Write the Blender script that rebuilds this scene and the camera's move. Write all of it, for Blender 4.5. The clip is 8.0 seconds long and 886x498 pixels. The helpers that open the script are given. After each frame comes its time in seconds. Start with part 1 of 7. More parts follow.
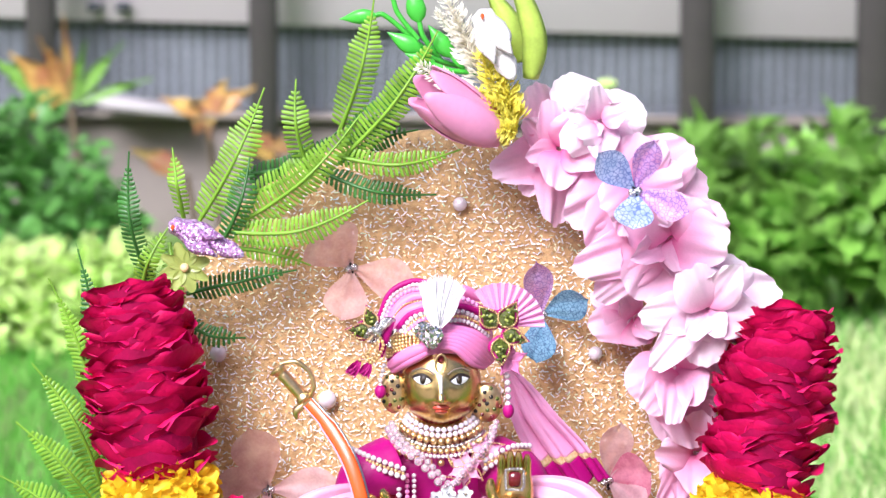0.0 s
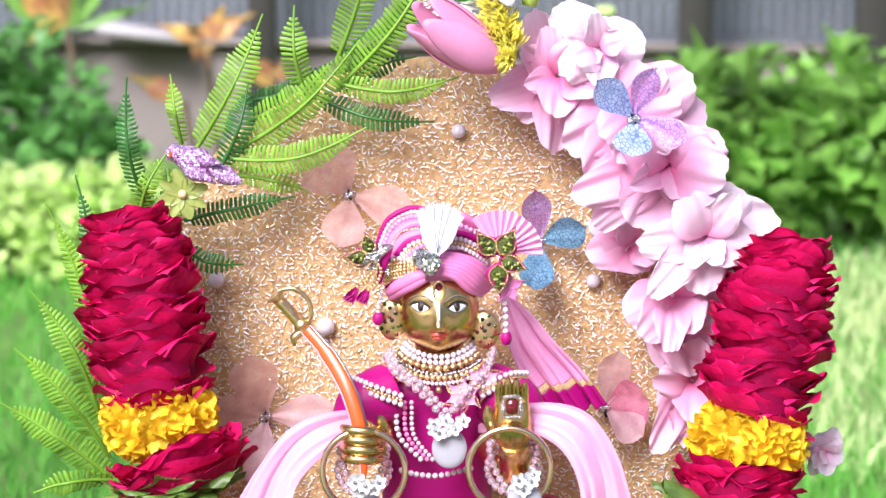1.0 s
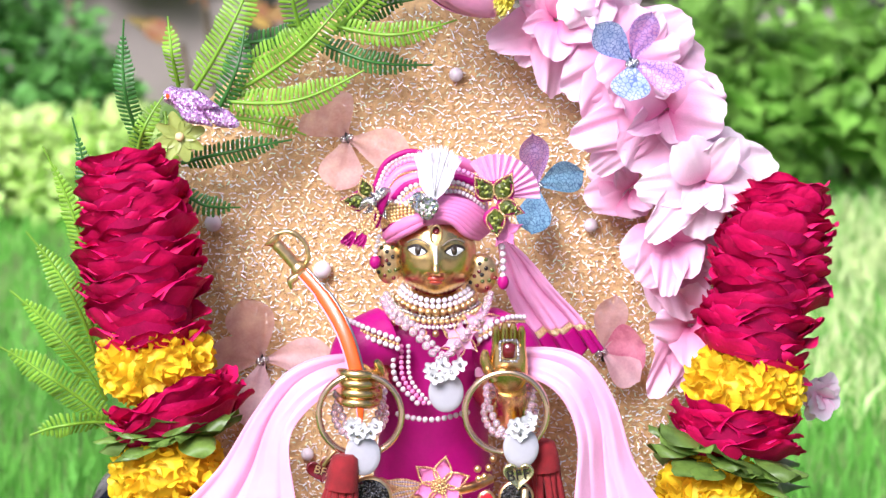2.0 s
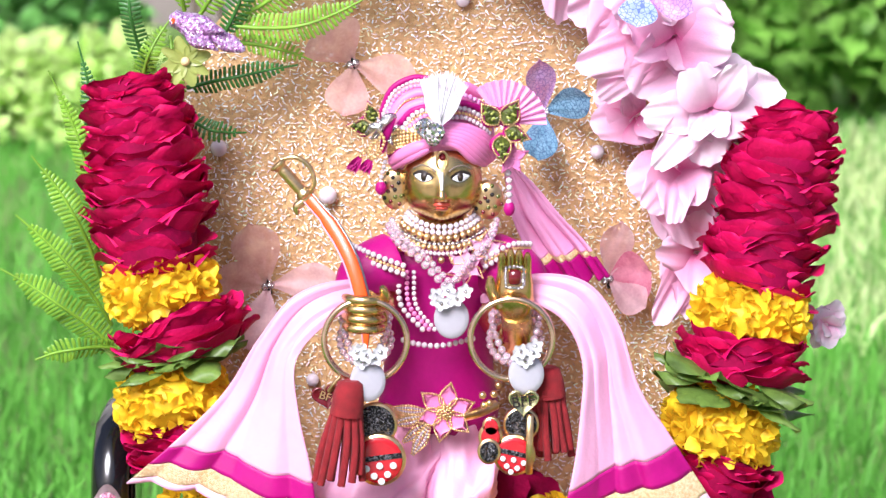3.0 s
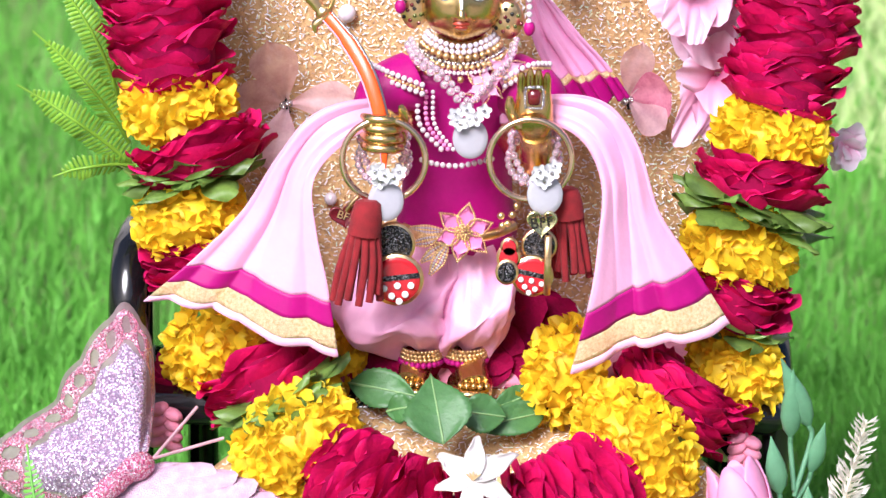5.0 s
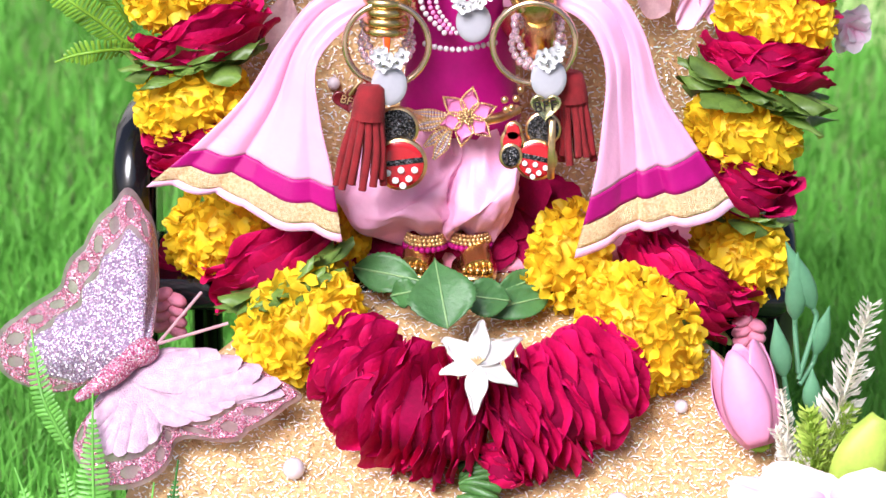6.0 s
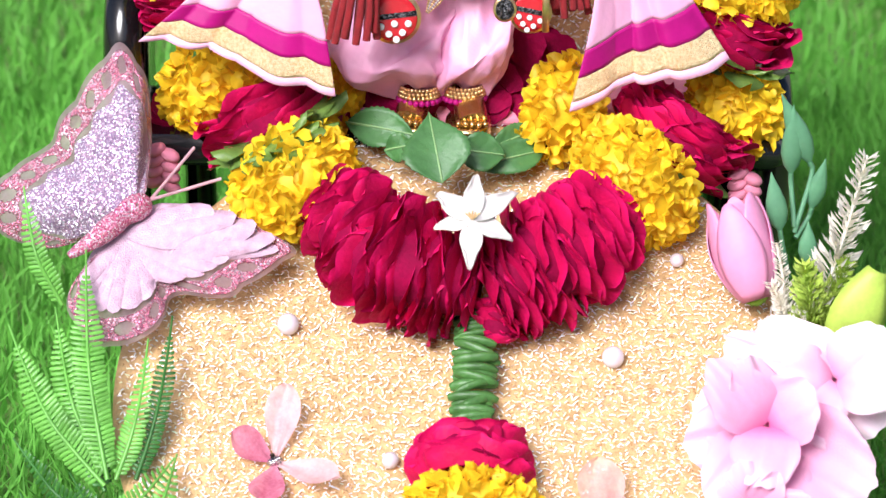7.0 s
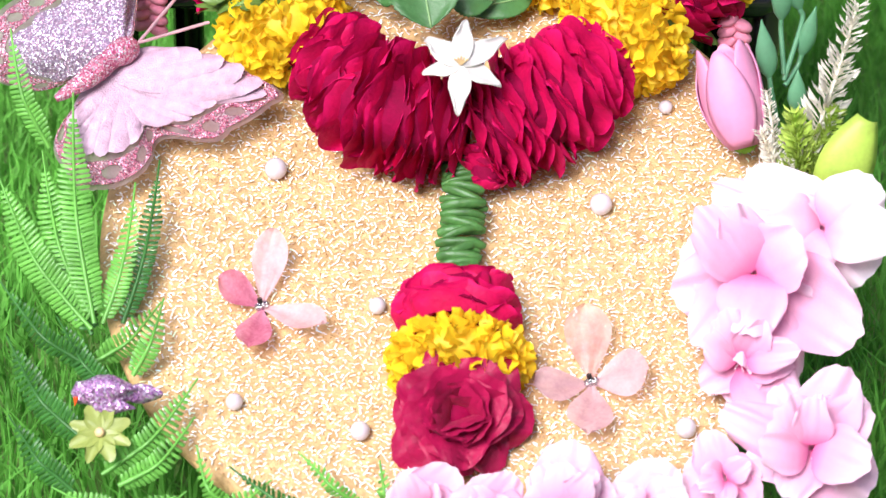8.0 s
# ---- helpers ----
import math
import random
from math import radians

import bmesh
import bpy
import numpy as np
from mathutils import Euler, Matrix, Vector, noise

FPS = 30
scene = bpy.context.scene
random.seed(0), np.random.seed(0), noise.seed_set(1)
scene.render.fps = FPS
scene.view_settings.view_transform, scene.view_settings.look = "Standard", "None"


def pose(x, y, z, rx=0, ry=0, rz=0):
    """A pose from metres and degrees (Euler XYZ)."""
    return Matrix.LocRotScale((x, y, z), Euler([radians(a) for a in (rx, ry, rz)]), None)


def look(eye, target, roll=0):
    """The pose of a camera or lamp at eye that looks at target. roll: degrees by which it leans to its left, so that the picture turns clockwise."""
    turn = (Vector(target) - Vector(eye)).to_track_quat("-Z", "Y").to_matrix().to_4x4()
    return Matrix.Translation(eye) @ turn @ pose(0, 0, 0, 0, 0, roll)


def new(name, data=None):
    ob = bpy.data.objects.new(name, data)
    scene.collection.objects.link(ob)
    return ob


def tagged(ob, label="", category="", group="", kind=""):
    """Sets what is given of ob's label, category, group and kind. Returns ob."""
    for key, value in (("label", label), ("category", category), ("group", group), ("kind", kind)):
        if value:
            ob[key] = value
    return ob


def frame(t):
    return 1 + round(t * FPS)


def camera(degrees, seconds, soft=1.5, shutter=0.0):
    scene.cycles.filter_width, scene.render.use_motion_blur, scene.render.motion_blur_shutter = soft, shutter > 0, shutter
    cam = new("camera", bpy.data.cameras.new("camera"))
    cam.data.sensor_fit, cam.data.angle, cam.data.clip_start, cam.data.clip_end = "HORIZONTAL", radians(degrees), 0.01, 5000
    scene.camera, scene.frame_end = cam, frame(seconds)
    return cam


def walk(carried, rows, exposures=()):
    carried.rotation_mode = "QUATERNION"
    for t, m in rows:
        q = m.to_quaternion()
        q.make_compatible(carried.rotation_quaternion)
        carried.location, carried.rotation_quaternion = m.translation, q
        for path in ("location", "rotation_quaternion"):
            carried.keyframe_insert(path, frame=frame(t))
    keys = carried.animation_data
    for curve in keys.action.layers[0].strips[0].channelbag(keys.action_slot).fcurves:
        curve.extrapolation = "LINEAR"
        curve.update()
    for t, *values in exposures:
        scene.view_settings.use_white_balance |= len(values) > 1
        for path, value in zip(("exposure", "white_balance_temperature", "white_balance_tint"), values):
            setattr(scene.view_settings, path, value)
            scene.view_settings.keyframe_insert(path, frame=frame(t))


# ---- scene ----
# Camera: turned slowly downwards from one spot, drifting forward by 2 cm.
cam = camera(16.23, 8.0, soft=1.4)
ROWS = [  # seconds, drift ahead, pitch, yaw, roll
    (0.0, -0.0000, -8.000, -0.000, -0.000),
    (0.5, -0.0005, -8.697, 0.008, -0.068),
    (1.0, 0.0008, -9.349, -0.013, -0.151),
    (2.5, 0.0038, -11.013, 0.023, -0.469),
    (3.0, 0.0048, -11.786, 0.123, -0.566),
    (3.5, 0.0046, -12.638, 0.232, -0.658),
    (4.0, 0.0069, -13.597, 0.367, -0.785),
    (5.5, 0.0098, -16.090, 0.604, -0.880),
    (6.0, 0.0113, -17.325, 0.561, -0.656),
    (6.5, 0.0140, -18.710, 0.471, -0.480),
    (7.0, 0.0169, -20.099, 0.393, -0.474),
    (7.5, 0.0189, -21.505, 0.377, -0.706),
    (8.0, 0.0191, -22.985, 0.322, -0.901),
]
walk(cam, [(t, pose(0, -1.115 + ahead, 0.49, 90 + pitch, roll, yaw)) for t, ahead, pitch, yaw, roll in ROWS],
     exposures=[(0.0, 0.6, 5800, 18), (5.0, 0.58, 5850, 18), (6.5, 0.5, 5900, 16), (8.0, 0.45, 5950, 13)])
cam.data.dof.use_dof, cam.data.dof.focus_distance, cam.data.dof.aperture_fstop = True, 1.14, 23

# Light: bright hazy daylight from high above, open shade over the display.
SUN_UP, SUN_ROUND = radians(40), radians(205)
world = bpy.data.worlds.new("world")
scene.world = world
world.use_nodes = True
sky = world.node_tree.nodes.new("ShaderNodeTexSky")
sky.sky_type, sky.sun_disc, sky.sun_elevation, sky.sun_rotation = "NISHITA", False, SUN_UP, SUN_ROUND
sky.air_density, sky.dust_density = 1.0, 4.0
world.node_tree.links.new(sky.outputs[0], world.node_tree.nodes["Background"].inputs[0])
world.node_tree.nodes["Background"].inputs[1].default_value = 0.092
sun = new("sun", bpy.data.lights.new("sun", "SUN"))
sun.data.energy, sun.data.angle, sun.data.color = 4.0, radians(28), (1, 0.97, 0.92)
sun.matrix_world = look((-0.8, -1.75, 1.6), (0, 0, 0))

# ---- small mesh library ----
class Geo:
    """Vertices, faces, material slots and uv of one mesh."""

    def __init__(self):
        self.v, self.f, self.m, self.t = [], [], [], []

    def add(self, verts, faces, mat=0, uv=None):
        o = len(self.v)
        self.v += [tuple(p) for p in verts]
        self.t += uv or [(0.5, 0.5)] * len(verts)
        self.f += [tuple(o + i for i in f) for f in faces]
        self.m += [mat] * len(faces)

    def sheet(self, rows, mat=0, wrap=False):
        n, k = len(rows), len(rows[0])
        verts = [p for row in rows for p in row]
        uv = [(i / (n - 1), j / max(1, k - 1)) for i in range(n) for j in range(k)]
        faces = []
        for i in range(n - 1):
            for j in range(k if wrap else k - 1):
                b = (j + 1) % k
                faces.append((i * k + j, i * k + b, (i + 1) * k + b, (i + 1) * k + j))
        self.add(verts, faces, mat, uv)

    def ball(self, c, r, mat=0, turn=None, n=14, k=9):
        r = (r, r, r) if isinstance(r, (int, float)) else r
        c, rows = Vector(c), []
        for i in range(k + 1):
            a = math.pi * i / k
            row = []
            for j in range(n):
                b = 2 * math.pi * j / n
                p = Vector((r[0] * math.sin(a) * math.cos(b), r[1] * math.sin(a) * math.sin(b), r[2] * math.cos(a)))
                row.append(c + (turn @ p if turn else p))
            rows.append(row)
        self.sheet(rows, mat, wrap=True)

    def tube(self, pts, rad, seg=8, mat=0, closed=False, flat=1.0, face=(0, -1, 0)):
        pts = [Vector(p) for p in pts]
        n = len(pts)
        rad = [rad] * n if isinstance(rad, (int, float)) else rad
        rows, side = [], None
        for i, p in enumerate(pts):
            a = pts[i - 1] if (i or closed) else p
            b = pts[(i + 1) % n] if (i < n - 1 or closed) else p
            d = (b - a).normalized()
            s = d.cross(Vector(face))
            if s.length < 0.2:
                s = d.cross(Vector((0.31, 0.2, 0.93)))
            s.normalize()
            if side and s.dot(side) < 0:
                s = -s
            side = s
            q = d.cross(s)
            rows.append([p + s * (rad[i] * math.cos(w)) + q * (flat * rad[i] * math.sin(w)) for w in (2 * math.pi * j / seg for j in range(seg))])
        if closed:
            rows.append(rows[0])
        self.sheet(rows, mat, wrap=True)
        if not closed:
            for row in (rows[0], rows[-1]):
                self.add(row, [tuple(range(seg))], mat)

    def box(self, c, size, mat=0, turn=None, bevel=0.1):
        """A box with chamfered edges."""
        h = [s / 2 for s in size]
        e = bevel * min(h)
        rows = []
        for z, k in ((-h[2], e), (-h[2] + e, 0), (h[2] - e, 0), (h[2], e)):
            x, y = h[0] - k, h[1] - k
            row = [(-x + e, -y, z), (x - e, -y, z), (x, -y + e, z), (x, y - e, z), (x - e, y, z), (-x + e, y, z), (-x, y - e, z), (-x, -y + e, z)]
            rows.append([Vector(c) + (turn @ Vector(p) if turn else Vector(p)) for p in row])
        self.sheet(rows, mat, wrap=True)
        self.add(rows[0], [tuple(range(8))[::-1]], mat)
        self.add(rows[-1], [tuple(range(8))], mat)

    def disc(self, c, nrm, rx, ry, h, mat=0, n=40, spin=0.0, dome=0.0):
        """A rounded plate that stands h proud along nrm."""
        nrm = Vector(nrm).normalized()
        a = Vector((0, 0, 1)).cross(nrm)
        a = a.normalized() if a.length > 0.01 else Vector((1, 0, 0))
        b = nrm.cross(a)
        a, b = a * math.cos(spin) + b * math.sin(spin), b * math.cos(spin) - a * math.sin(spin)
        rows = []
        for k, z in ((1, 0), (1, h * 0.7), (0.97, h), (0.7, h + dome * 0.5), (0.35, h + dome * 0.88), (0.01, h + dome)):
            rows.append([Vector(c) + a * (rx * k * math.cos(w)) + b * (ry * k * math.sin(w)) + nrm * z for w in (2 * math.pi * j / n for j in range(n))])
        self.sheet(rows, mat, wrap=True)
        self.add(rows[0], [tuple(range(n))[::-1]], mat)


def basis(out, up):
    out = Vector(out).normalized()
    side = Vector(up).cross(out)
    side = side.normalized() if side.length > 1e-4 else out.orthogonal().normalized()
    return out, side, out.cross(side)


def petal(g, base, out, up, length, width, mat=0, cup=0.15, curl=0.0, ruffle=0.06, nu=5, nv=5, round_=0.75, rng=random, close=0.86, crimp=0.0):
    """A petal or leaf: a cupped sheet that widens from its base and closes round at the tip."""
    o, s, u = basis(out, up)
    base, ph, ph2 = Vector(base), rng.uniform(0, 6.3), rng.uniform(0, 6.3)
    rows = []
    for i in range(nu + 1):
        a = i / nu
        w = width * 0.5 * max(0.04, math.sin(math.pi * min(1, 0.06 + close * a ** round_)))
        row = []
        for j in range(nv):
            b = 2 * j / (nv - 1) - 1
            x = length * (a - (0.8 - 0.5 * close) * a * a * (1 - math.sqrt(1 - 0.96 * b * b)))
            z = length * (cup * (b * b * a - 0.3 * a) + curl * a * a) + ruffle * length * a * (math.sin(3.1 * b + ph) + 0.6 * math.sin(6.7 * b + ph2))
            z += crimp * length * a * (math.sin(13 * b + ph2 + 2 * a) + 0.8 * math.sin(9 * a + 4 * b + ph))
            x -= crimp * length * a * a * (1.2 * abs(math.sin(4.3 * b + ph)) + 0.6 * math.sin(15 * b + ph2))
            row.append(base + o * x + s * (w * b) + u * z)
        rows.append(row)
    g.sheet(rows, mat)


def curve(pts, n=24):
    """A smooth line through the points."""
    p = [Vector(q) for q in pts]
    p = [2 * p[0] - p[1], *p, 2 * p[-1] - p[-2]]
    res, k = [], len(p) - 3
    for i in range(n + 1):
        s = min(k - 1e-6, k * i / n)
        a, t = int(s), s - int(s)
        p0, p1, p2, p3 = p[a:a + 4]
        res.append(0.5 * (2 * p1 + (p2 - p0) * t + (2 * p0 - 5 * p1 + 4 * p2 - p3) * t * t + (3 * p1 - p0 - 3 * p2 + p3) * t ** 3))
    return res


ORIGIN = {}


def thing(name, at, label, category, group="", kind=""):
    ob = new(name)
    ob.empty_display_size = 0.01
    ob.location = at
    ORIGIN[ob] = Vector(at)
    return tagged(ob, label, category, group, kind)


def mesh(name, g, mats, org=Vector((0, 0, 0)), smooth=True):
    me = bpy.data.meshes.new(name)
    me.from_pydata([Vector(p) - org for p in g.v], [], g.f)
    for m in mats if isinstance(mats, (list, tuple)) else [mats]:
        me.materials.append(m)
    me.polygons.foreach_set("material_index", g.m)
    me.polygons.foreach_set("use_smooth", [smooth] * len(g.f))
    uv = me.uv_layers.new(name="uv")
    idx = np.empty(len(me.loops), dtype=np.int32)
    me.loops.foreach_get("vertex_index", idx)
    uv.data.foreach_set("uv", np.array(g.t, dtype=np.float32)[idx].ravel())
    me.validate()
    me.update()
    return me


def part(name, g, mats, parent, label="", smooth=True, thick=0.0, kind=""):
    """Links a Geo as one mesh under a thing or a part."""
    org = ORIGIN[parent]
    ob = new(name, mesh(name, g, mats, org, smooth))
    ob.parent = parent
    ORIGIN[ob] = org
    if thick:
        mod = ob.modifiers.new("thickness", "SOLIDIFY")
        mod.thickness, mod.offset = thick, 0
    return tagged(ob, label, kind=kind)


def single(name, g, mats, at, label, category, group="", kind="", smooth=True, thick=0.0):
    """A thing that is one mesh."""
    ob = new(name, mesh(name, g, mats, Vector(at), smooth))
    ob.location = at
    ORIGIN[ob] = Vector(at)
    if thick:
        mod = ob.modifiers.new("thickness", "SOLIDIFY")
        mod.thickness, mod.offset = thick, 0
    return tagged(ob, label, category, group, kind)


# ---- materials ----
def material(name, color, rough=0.5, metal=0.0, vary=0.12, scale=200.0, bump=0.0, bump_scale=0.0, color2=None, sheen=0.0, coat=0.0,
             through_=0.0, spread=0.0, spec=0.5, glass=0.0, alpha=1.0):
    """A surface with two scales of mottling, optional relief, translucency and variation from piece to piece."""
    m = bpy.data.materials.new(name)
    m.use_nodes = True
    nt = m.node_tree
    n, link = nt.nodes, nt.links.new
    b = n["Principled BSDF"]
    b.inputs["Roughness"].default_value, b.inputs["Metallic"].default_value = rough, metal
    b.inputs["Specular IOR Level"].default_value = spec
    b.inputs["Sheen Weight"].default_value, b.inputs["Coat Weight"].default_value = sheen, coat
    b.inputs["Transmission Weight"].default_value, b.inputs["Alpha"].default_value = glass, alpha
    co = n.new("ShaderNodeTexCoord")
    big, fine = n.new("ShaderNodeTexNoise"), n.new("ShaderNodeTexNoise")
    big.inputs["Scale"].default_value, fine.inputs["Scale"].default_value = scale, scale * 7
    for t in (big, fine):
        t.inputs["Detail"].default_value = 3
        link(co.outputs["Object"], t.inputs["Vector"])
    mix = n.new("ShaderNodeMix")
    mix.data_type = "RGBA"
    mix.inputs["A"].default_value = (*[c * (1 - vary) for c in color], 1)
    mix.inputs["B"].default_value = (*[min(1, c * (1 + vary)) for c in (color2 or color)], 1)
    add = n.new("ShaderNodeMath")
    add.operation = "MULTIPLY_ADD"
    add.inputs[1].default_value = 0.35
    link(fine.outputs["Fac"], add.inputs[0])
    link(big.outputs["Fac"], add.inputs[2])
    rng = n.new("ShaderNodeMapRange")
    rng.inputs["From Min"].default_value, rng.inputs["From Max"].default_value = 0.42, 0.92
    link(add.outputs[0], rng.inputs["Value"])
    link(rng.outputs["Result"], mix.inputs["Factor"])
    last = mix.outputs["Result"]
    if spread:
        geo, hue, mr = n.new("ShaderNodeNewGeometry"), n.new("ShaderNodeHueSaturation"), n.new("ShaderNodeMapRange")
        mr.inputs["To Min"].default_value, mr.inputs["To Max"].default_value = 1 - spread, 1 + spread
        link(geo.outputs["Random Per Island"], mr.inputs["Value"])
        link(mr.outputs["Result"], hue.inputs["Value"])
        link(last, hue.inputs["Color"])
        last = hue.outputs["Color"]
    link(last, b.inputs["Base Color"])
    if bump:
        bt, bn = n.new("ShaderNodeTexNoise"), n.new("ShaderNodeBump")
        bt.inputs["Scale"].default_value, bt.inputs["Detail"].default_value = bump_scale or scale * 4, 4
        link(co.outputs["Object"], bt.inputs["Vector"])
        bn.inputs["Strength"].default_value, bn.inputs["Distance"].default_value = bump, 0.001
        link(bt.outputs["Fac"], bn.inputs["Height"])
        link(bn.outputs["Normal"], b.inputs["Normal"])
    if through_:
        tr, ms, o = n.new("ShaderNodeBsdfTranslucent"), n.new("ShaderNodeMixShader"), n["Material Output"]
        link(last, tr.inputs["Color"])
        ms.inputs["Fac"].default_value = through_
        link(b.outputs[0], ms.inputs[1])
        link(tr.outputs[0], ms.inputs[2])
        link(ms.outputs[0], o.inputs["Surface"])
    return m


def along(m, stops, axis=0):
    """Colours a material along its piece (uv) by the given stops, kept mottled."""
    nt = m.node_tree
    n, link = nt.nodes, nt.links.new
    b = n["Principled BSDF"]
    uv, sep, ramp, mul = n.new("ShaderNodeUVMap"), n.new("ShaderNodeSeparateXYZ"), n.new("ShaderNodeValToRGB"), n.new("ShaderNodeMix")
    uv.uv_map = "uv"
    link(uv.outputs[0], sep.inputs[0])
    link(sep.outputs[axis], ramp.inputs[0])
    while len(ramp.color_ramp.elements) < len(stops):
        ramp.color_ramp.elements.new(0.5)
    for e, (p, c) in zip(ramp.color_ramp.elements, stops):
        e.position, e.color = p, (*c, 1)
    mul.data_type, mul.blend_type = "RGBA", "MULTIPLY"
    mul.inputs["Factor"].default_value = 1
    old = b.inputs["Base Color"].links[0].from_socket
    link(old, mul.inputs["A"])
    link(ramp.outputs[0], mul.inputs["B"])
    for l in [k for k in nt.links if k.from_socket == old and k.to_node != mul]:
        link(mul.outputs["Result"], l.to_socket)
    return m


def sparkle(name, tones, rough=0.18, metal=0.85, grain=0.0):
    """Tinsel or glitter: shiny, its tint changing from flake to flake; grain: fine glitter set in the surface."""
    m = bpy.data.materials.new(name)
    m.use_nodes = True
    nt = m.node_tree
    n, link = nt.nodes, nt.links.new
    b = n["Principled BSDF"]
    b.inputs["Roughness"].default_value, b.inputs["Metallic"].default_value = rough, metal
    ramp = n.new("ShaderNodeValToRGB")
    ramp.color_ramp.interpolation = "CONSTANT"
    while len(ramp.color_ramp.elements) < len(tones):
        ramp.color_ramp.elements.new(0.5)
    for i, (e, c) in enumerate(zip(ramp.color_ramp.elements, tones)):
        e.position, e.color = i / len(tones), (*c, 1)
    if grain:
        co, vo, sub, bn = n.new("ShaderNodeTexCoord"), n.new("ShaderNodeTexVoronoi"), n.new("ShaderNodeVectorMath"), n.new("ShaderNodeVectorMath")
        vo.inputs["Scale"].default_value = grain
        link(co.outputs["Object"], vo.inputs["Vector"])
        sep = n.new("ShaderNodeSeparateColor")
        link(vo.outputs["Color"], sep.inputs[0])
        link(sep.outputs[0], ramp.inputs[0])
        geo = n.new("ShaderNodeNewGeometry")
        sub.operation, sub.inputs[1].default_value = "SUBTRACT", (0.5, 0.5, 0.5)
        link(vo.outputs["Color"], sub.inputs[0])
        bn.operation = "MULTIPLY_ADD"
        bn.inputs[1].default_value = (1.3, 1.3, 1.3)
        link(sub.outputs[0], bn.inputs[0])
        link(geo.outputs["Normal"], bn.inputs[2])
        nm = n.new("ShaderNodeVectorMath")
        nm.operation = "NORMALIZE"
        link(bn.outputs[0], nm.inputs[0])
        link(nm.outputs[0], b.inputs["Normal"])
    else:
        geo = n.new("ShaderNodeNewGeometry")
        link(geo.outputs["Random Per Island"], ramp.inputs[0])
    link(ramp.outputs[0], b.inputs["Base Color"])
    return m


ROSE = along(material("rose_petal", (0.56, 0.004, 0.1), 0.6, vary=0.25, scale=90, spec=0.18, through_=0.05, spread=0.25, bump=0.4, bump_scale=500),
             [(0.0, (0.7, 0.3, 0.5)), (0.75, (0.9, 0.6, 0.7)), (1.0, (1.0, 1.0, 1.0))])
ROSE_DARK = material("dark_rose_petal", (0.34, 0.003, 0.055), 0.5, vary=0.3, scale=90, sheen=0.04, spec=0.3, through_=0.06, bump=0.4, bump_scale=500)
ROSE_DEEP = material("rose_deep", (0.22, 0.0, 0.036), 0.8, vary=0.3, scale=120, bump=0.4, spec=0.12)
MARIGOLD = material("marigold_petal", (0.95, 0.66, 0.015), 0.55, vary=0.1, scale=150, through_=0.35, spread=0.22)
LEAF = material("fresh_leaf", (0.15, 0.25, 0.045), 0.4, vary=0.3, scale=120, through_=0.25, spread=0.3, bump=0.2)
LEAF_DARK = material("garland_stem_leaf", (0.06, 0.16, 0.035), 0.4, vary=0.35, scale=150, through_=0.1, spread=0.4, bump=0.3)
FERN = material("plastic_fern", (0.21, 0.4, 0.035), 0.36, vary=0.25, scale=60, through_=0.12, spread=0.2, spec=0.4)
FERN_COOL = material("plastic_fern_cool", (0.16, 0.42, 0.07), 0.36, vary=0.25, scale=60, through_=0.12, spread=0.2, spec=0.4)
FERN_DARK = material("plastic_fern_dark", (0.045, 0.16, 0.03), 0.36, vary=0.3, scale=60, through_=0.1, spread=0.25, spec=0.4)
PINK_PETAL = along(material("pink_cloth_petal", (0.9, 0.88, 0.9), 0.7, vary=0.06, scale=120, through_=0.22, spread=0.06, spec=0.3, sheen=0.02, bump=0.25, bump_scale=1500),
                   [(0.0, (0.8, 0.14, 0.36)), (0.25, (0.91, 0.4, 0.61)), (0.7, (0.94, 0.55, 0.74)), (1.0, (0.96, 0.68, 0.83))])
PALE_PETAL = along(material("pale_cloth_petal", (0.92, 0.9, 0.92), 0.7, vary=0.06, scale=120, through_=0.22, spread=0.06, spec=0.3, sheen=0.02, bump=0.25, bump_scale=1500),
                   [(0.0, (0.86, 0.3, 0.52)), (0.3, (0.93, 0.6, 0.76)), (0.7, (0.95, 0.75, 0.85)), (1.0, (0.96, 0.85, 0.91))])
BRASS = material("polished_brass", (0.66, 0.46, 0.19), 0.27, 1.0, vary=0.12, scale=60, bump=0.03, bump_scale=500)
GOLD = material("gold_trim", (0.85, 0.6, 0.3), 0.28, 1.0, vary=0.2, scale=400)
PEARL = material("pearl_bead", (0.62, 0.54, 0.57), 0.16, vary=0.05, scale=90, coat=0.9, color2=(0.67, 0.58, 0.63))
SILVER = material("rhinestone_silver", (0.6, 0.59, 0.6), 0.14, 1.0, vary=0.35, scale=900, bump=0.6, bump_scale=2500)
SATIN = material("pink_satin", (0.78, 0.22, 0.48), 0.42, vary=0.07, scale=60, sheen=0.04, bump=0.12, bump_scale=3000)
SHAWL = material("pale_pink_satin", (0.83, 0.41, 0.61), 0.4, vary=0.06, scale=40, sheen=0.04, through_=0.1, bump=0.5, bump_scale=170)
MAGENTA = material("magenta_satin", (0.37, 0.001, 0.15), 0.45, vary=0.15, scale=90, sheen=0.02, spec=0.3, bump=0.15, bump_scale=2500)
WHITE = material("white_gloss", (0.72, 0.72, 0.73), 0.3, vary=0.04, scale=200, coat=0.3)
BLACK = material("black_lacquer", (0.006, 0.006, 0.007), 0.16, vary=0.3, scale=60, coat=0.15)
RED = material("red_enamel", (0.5, 0.012, 0.02), 0.25, vary=0.1, scale=300, coat=0.5)
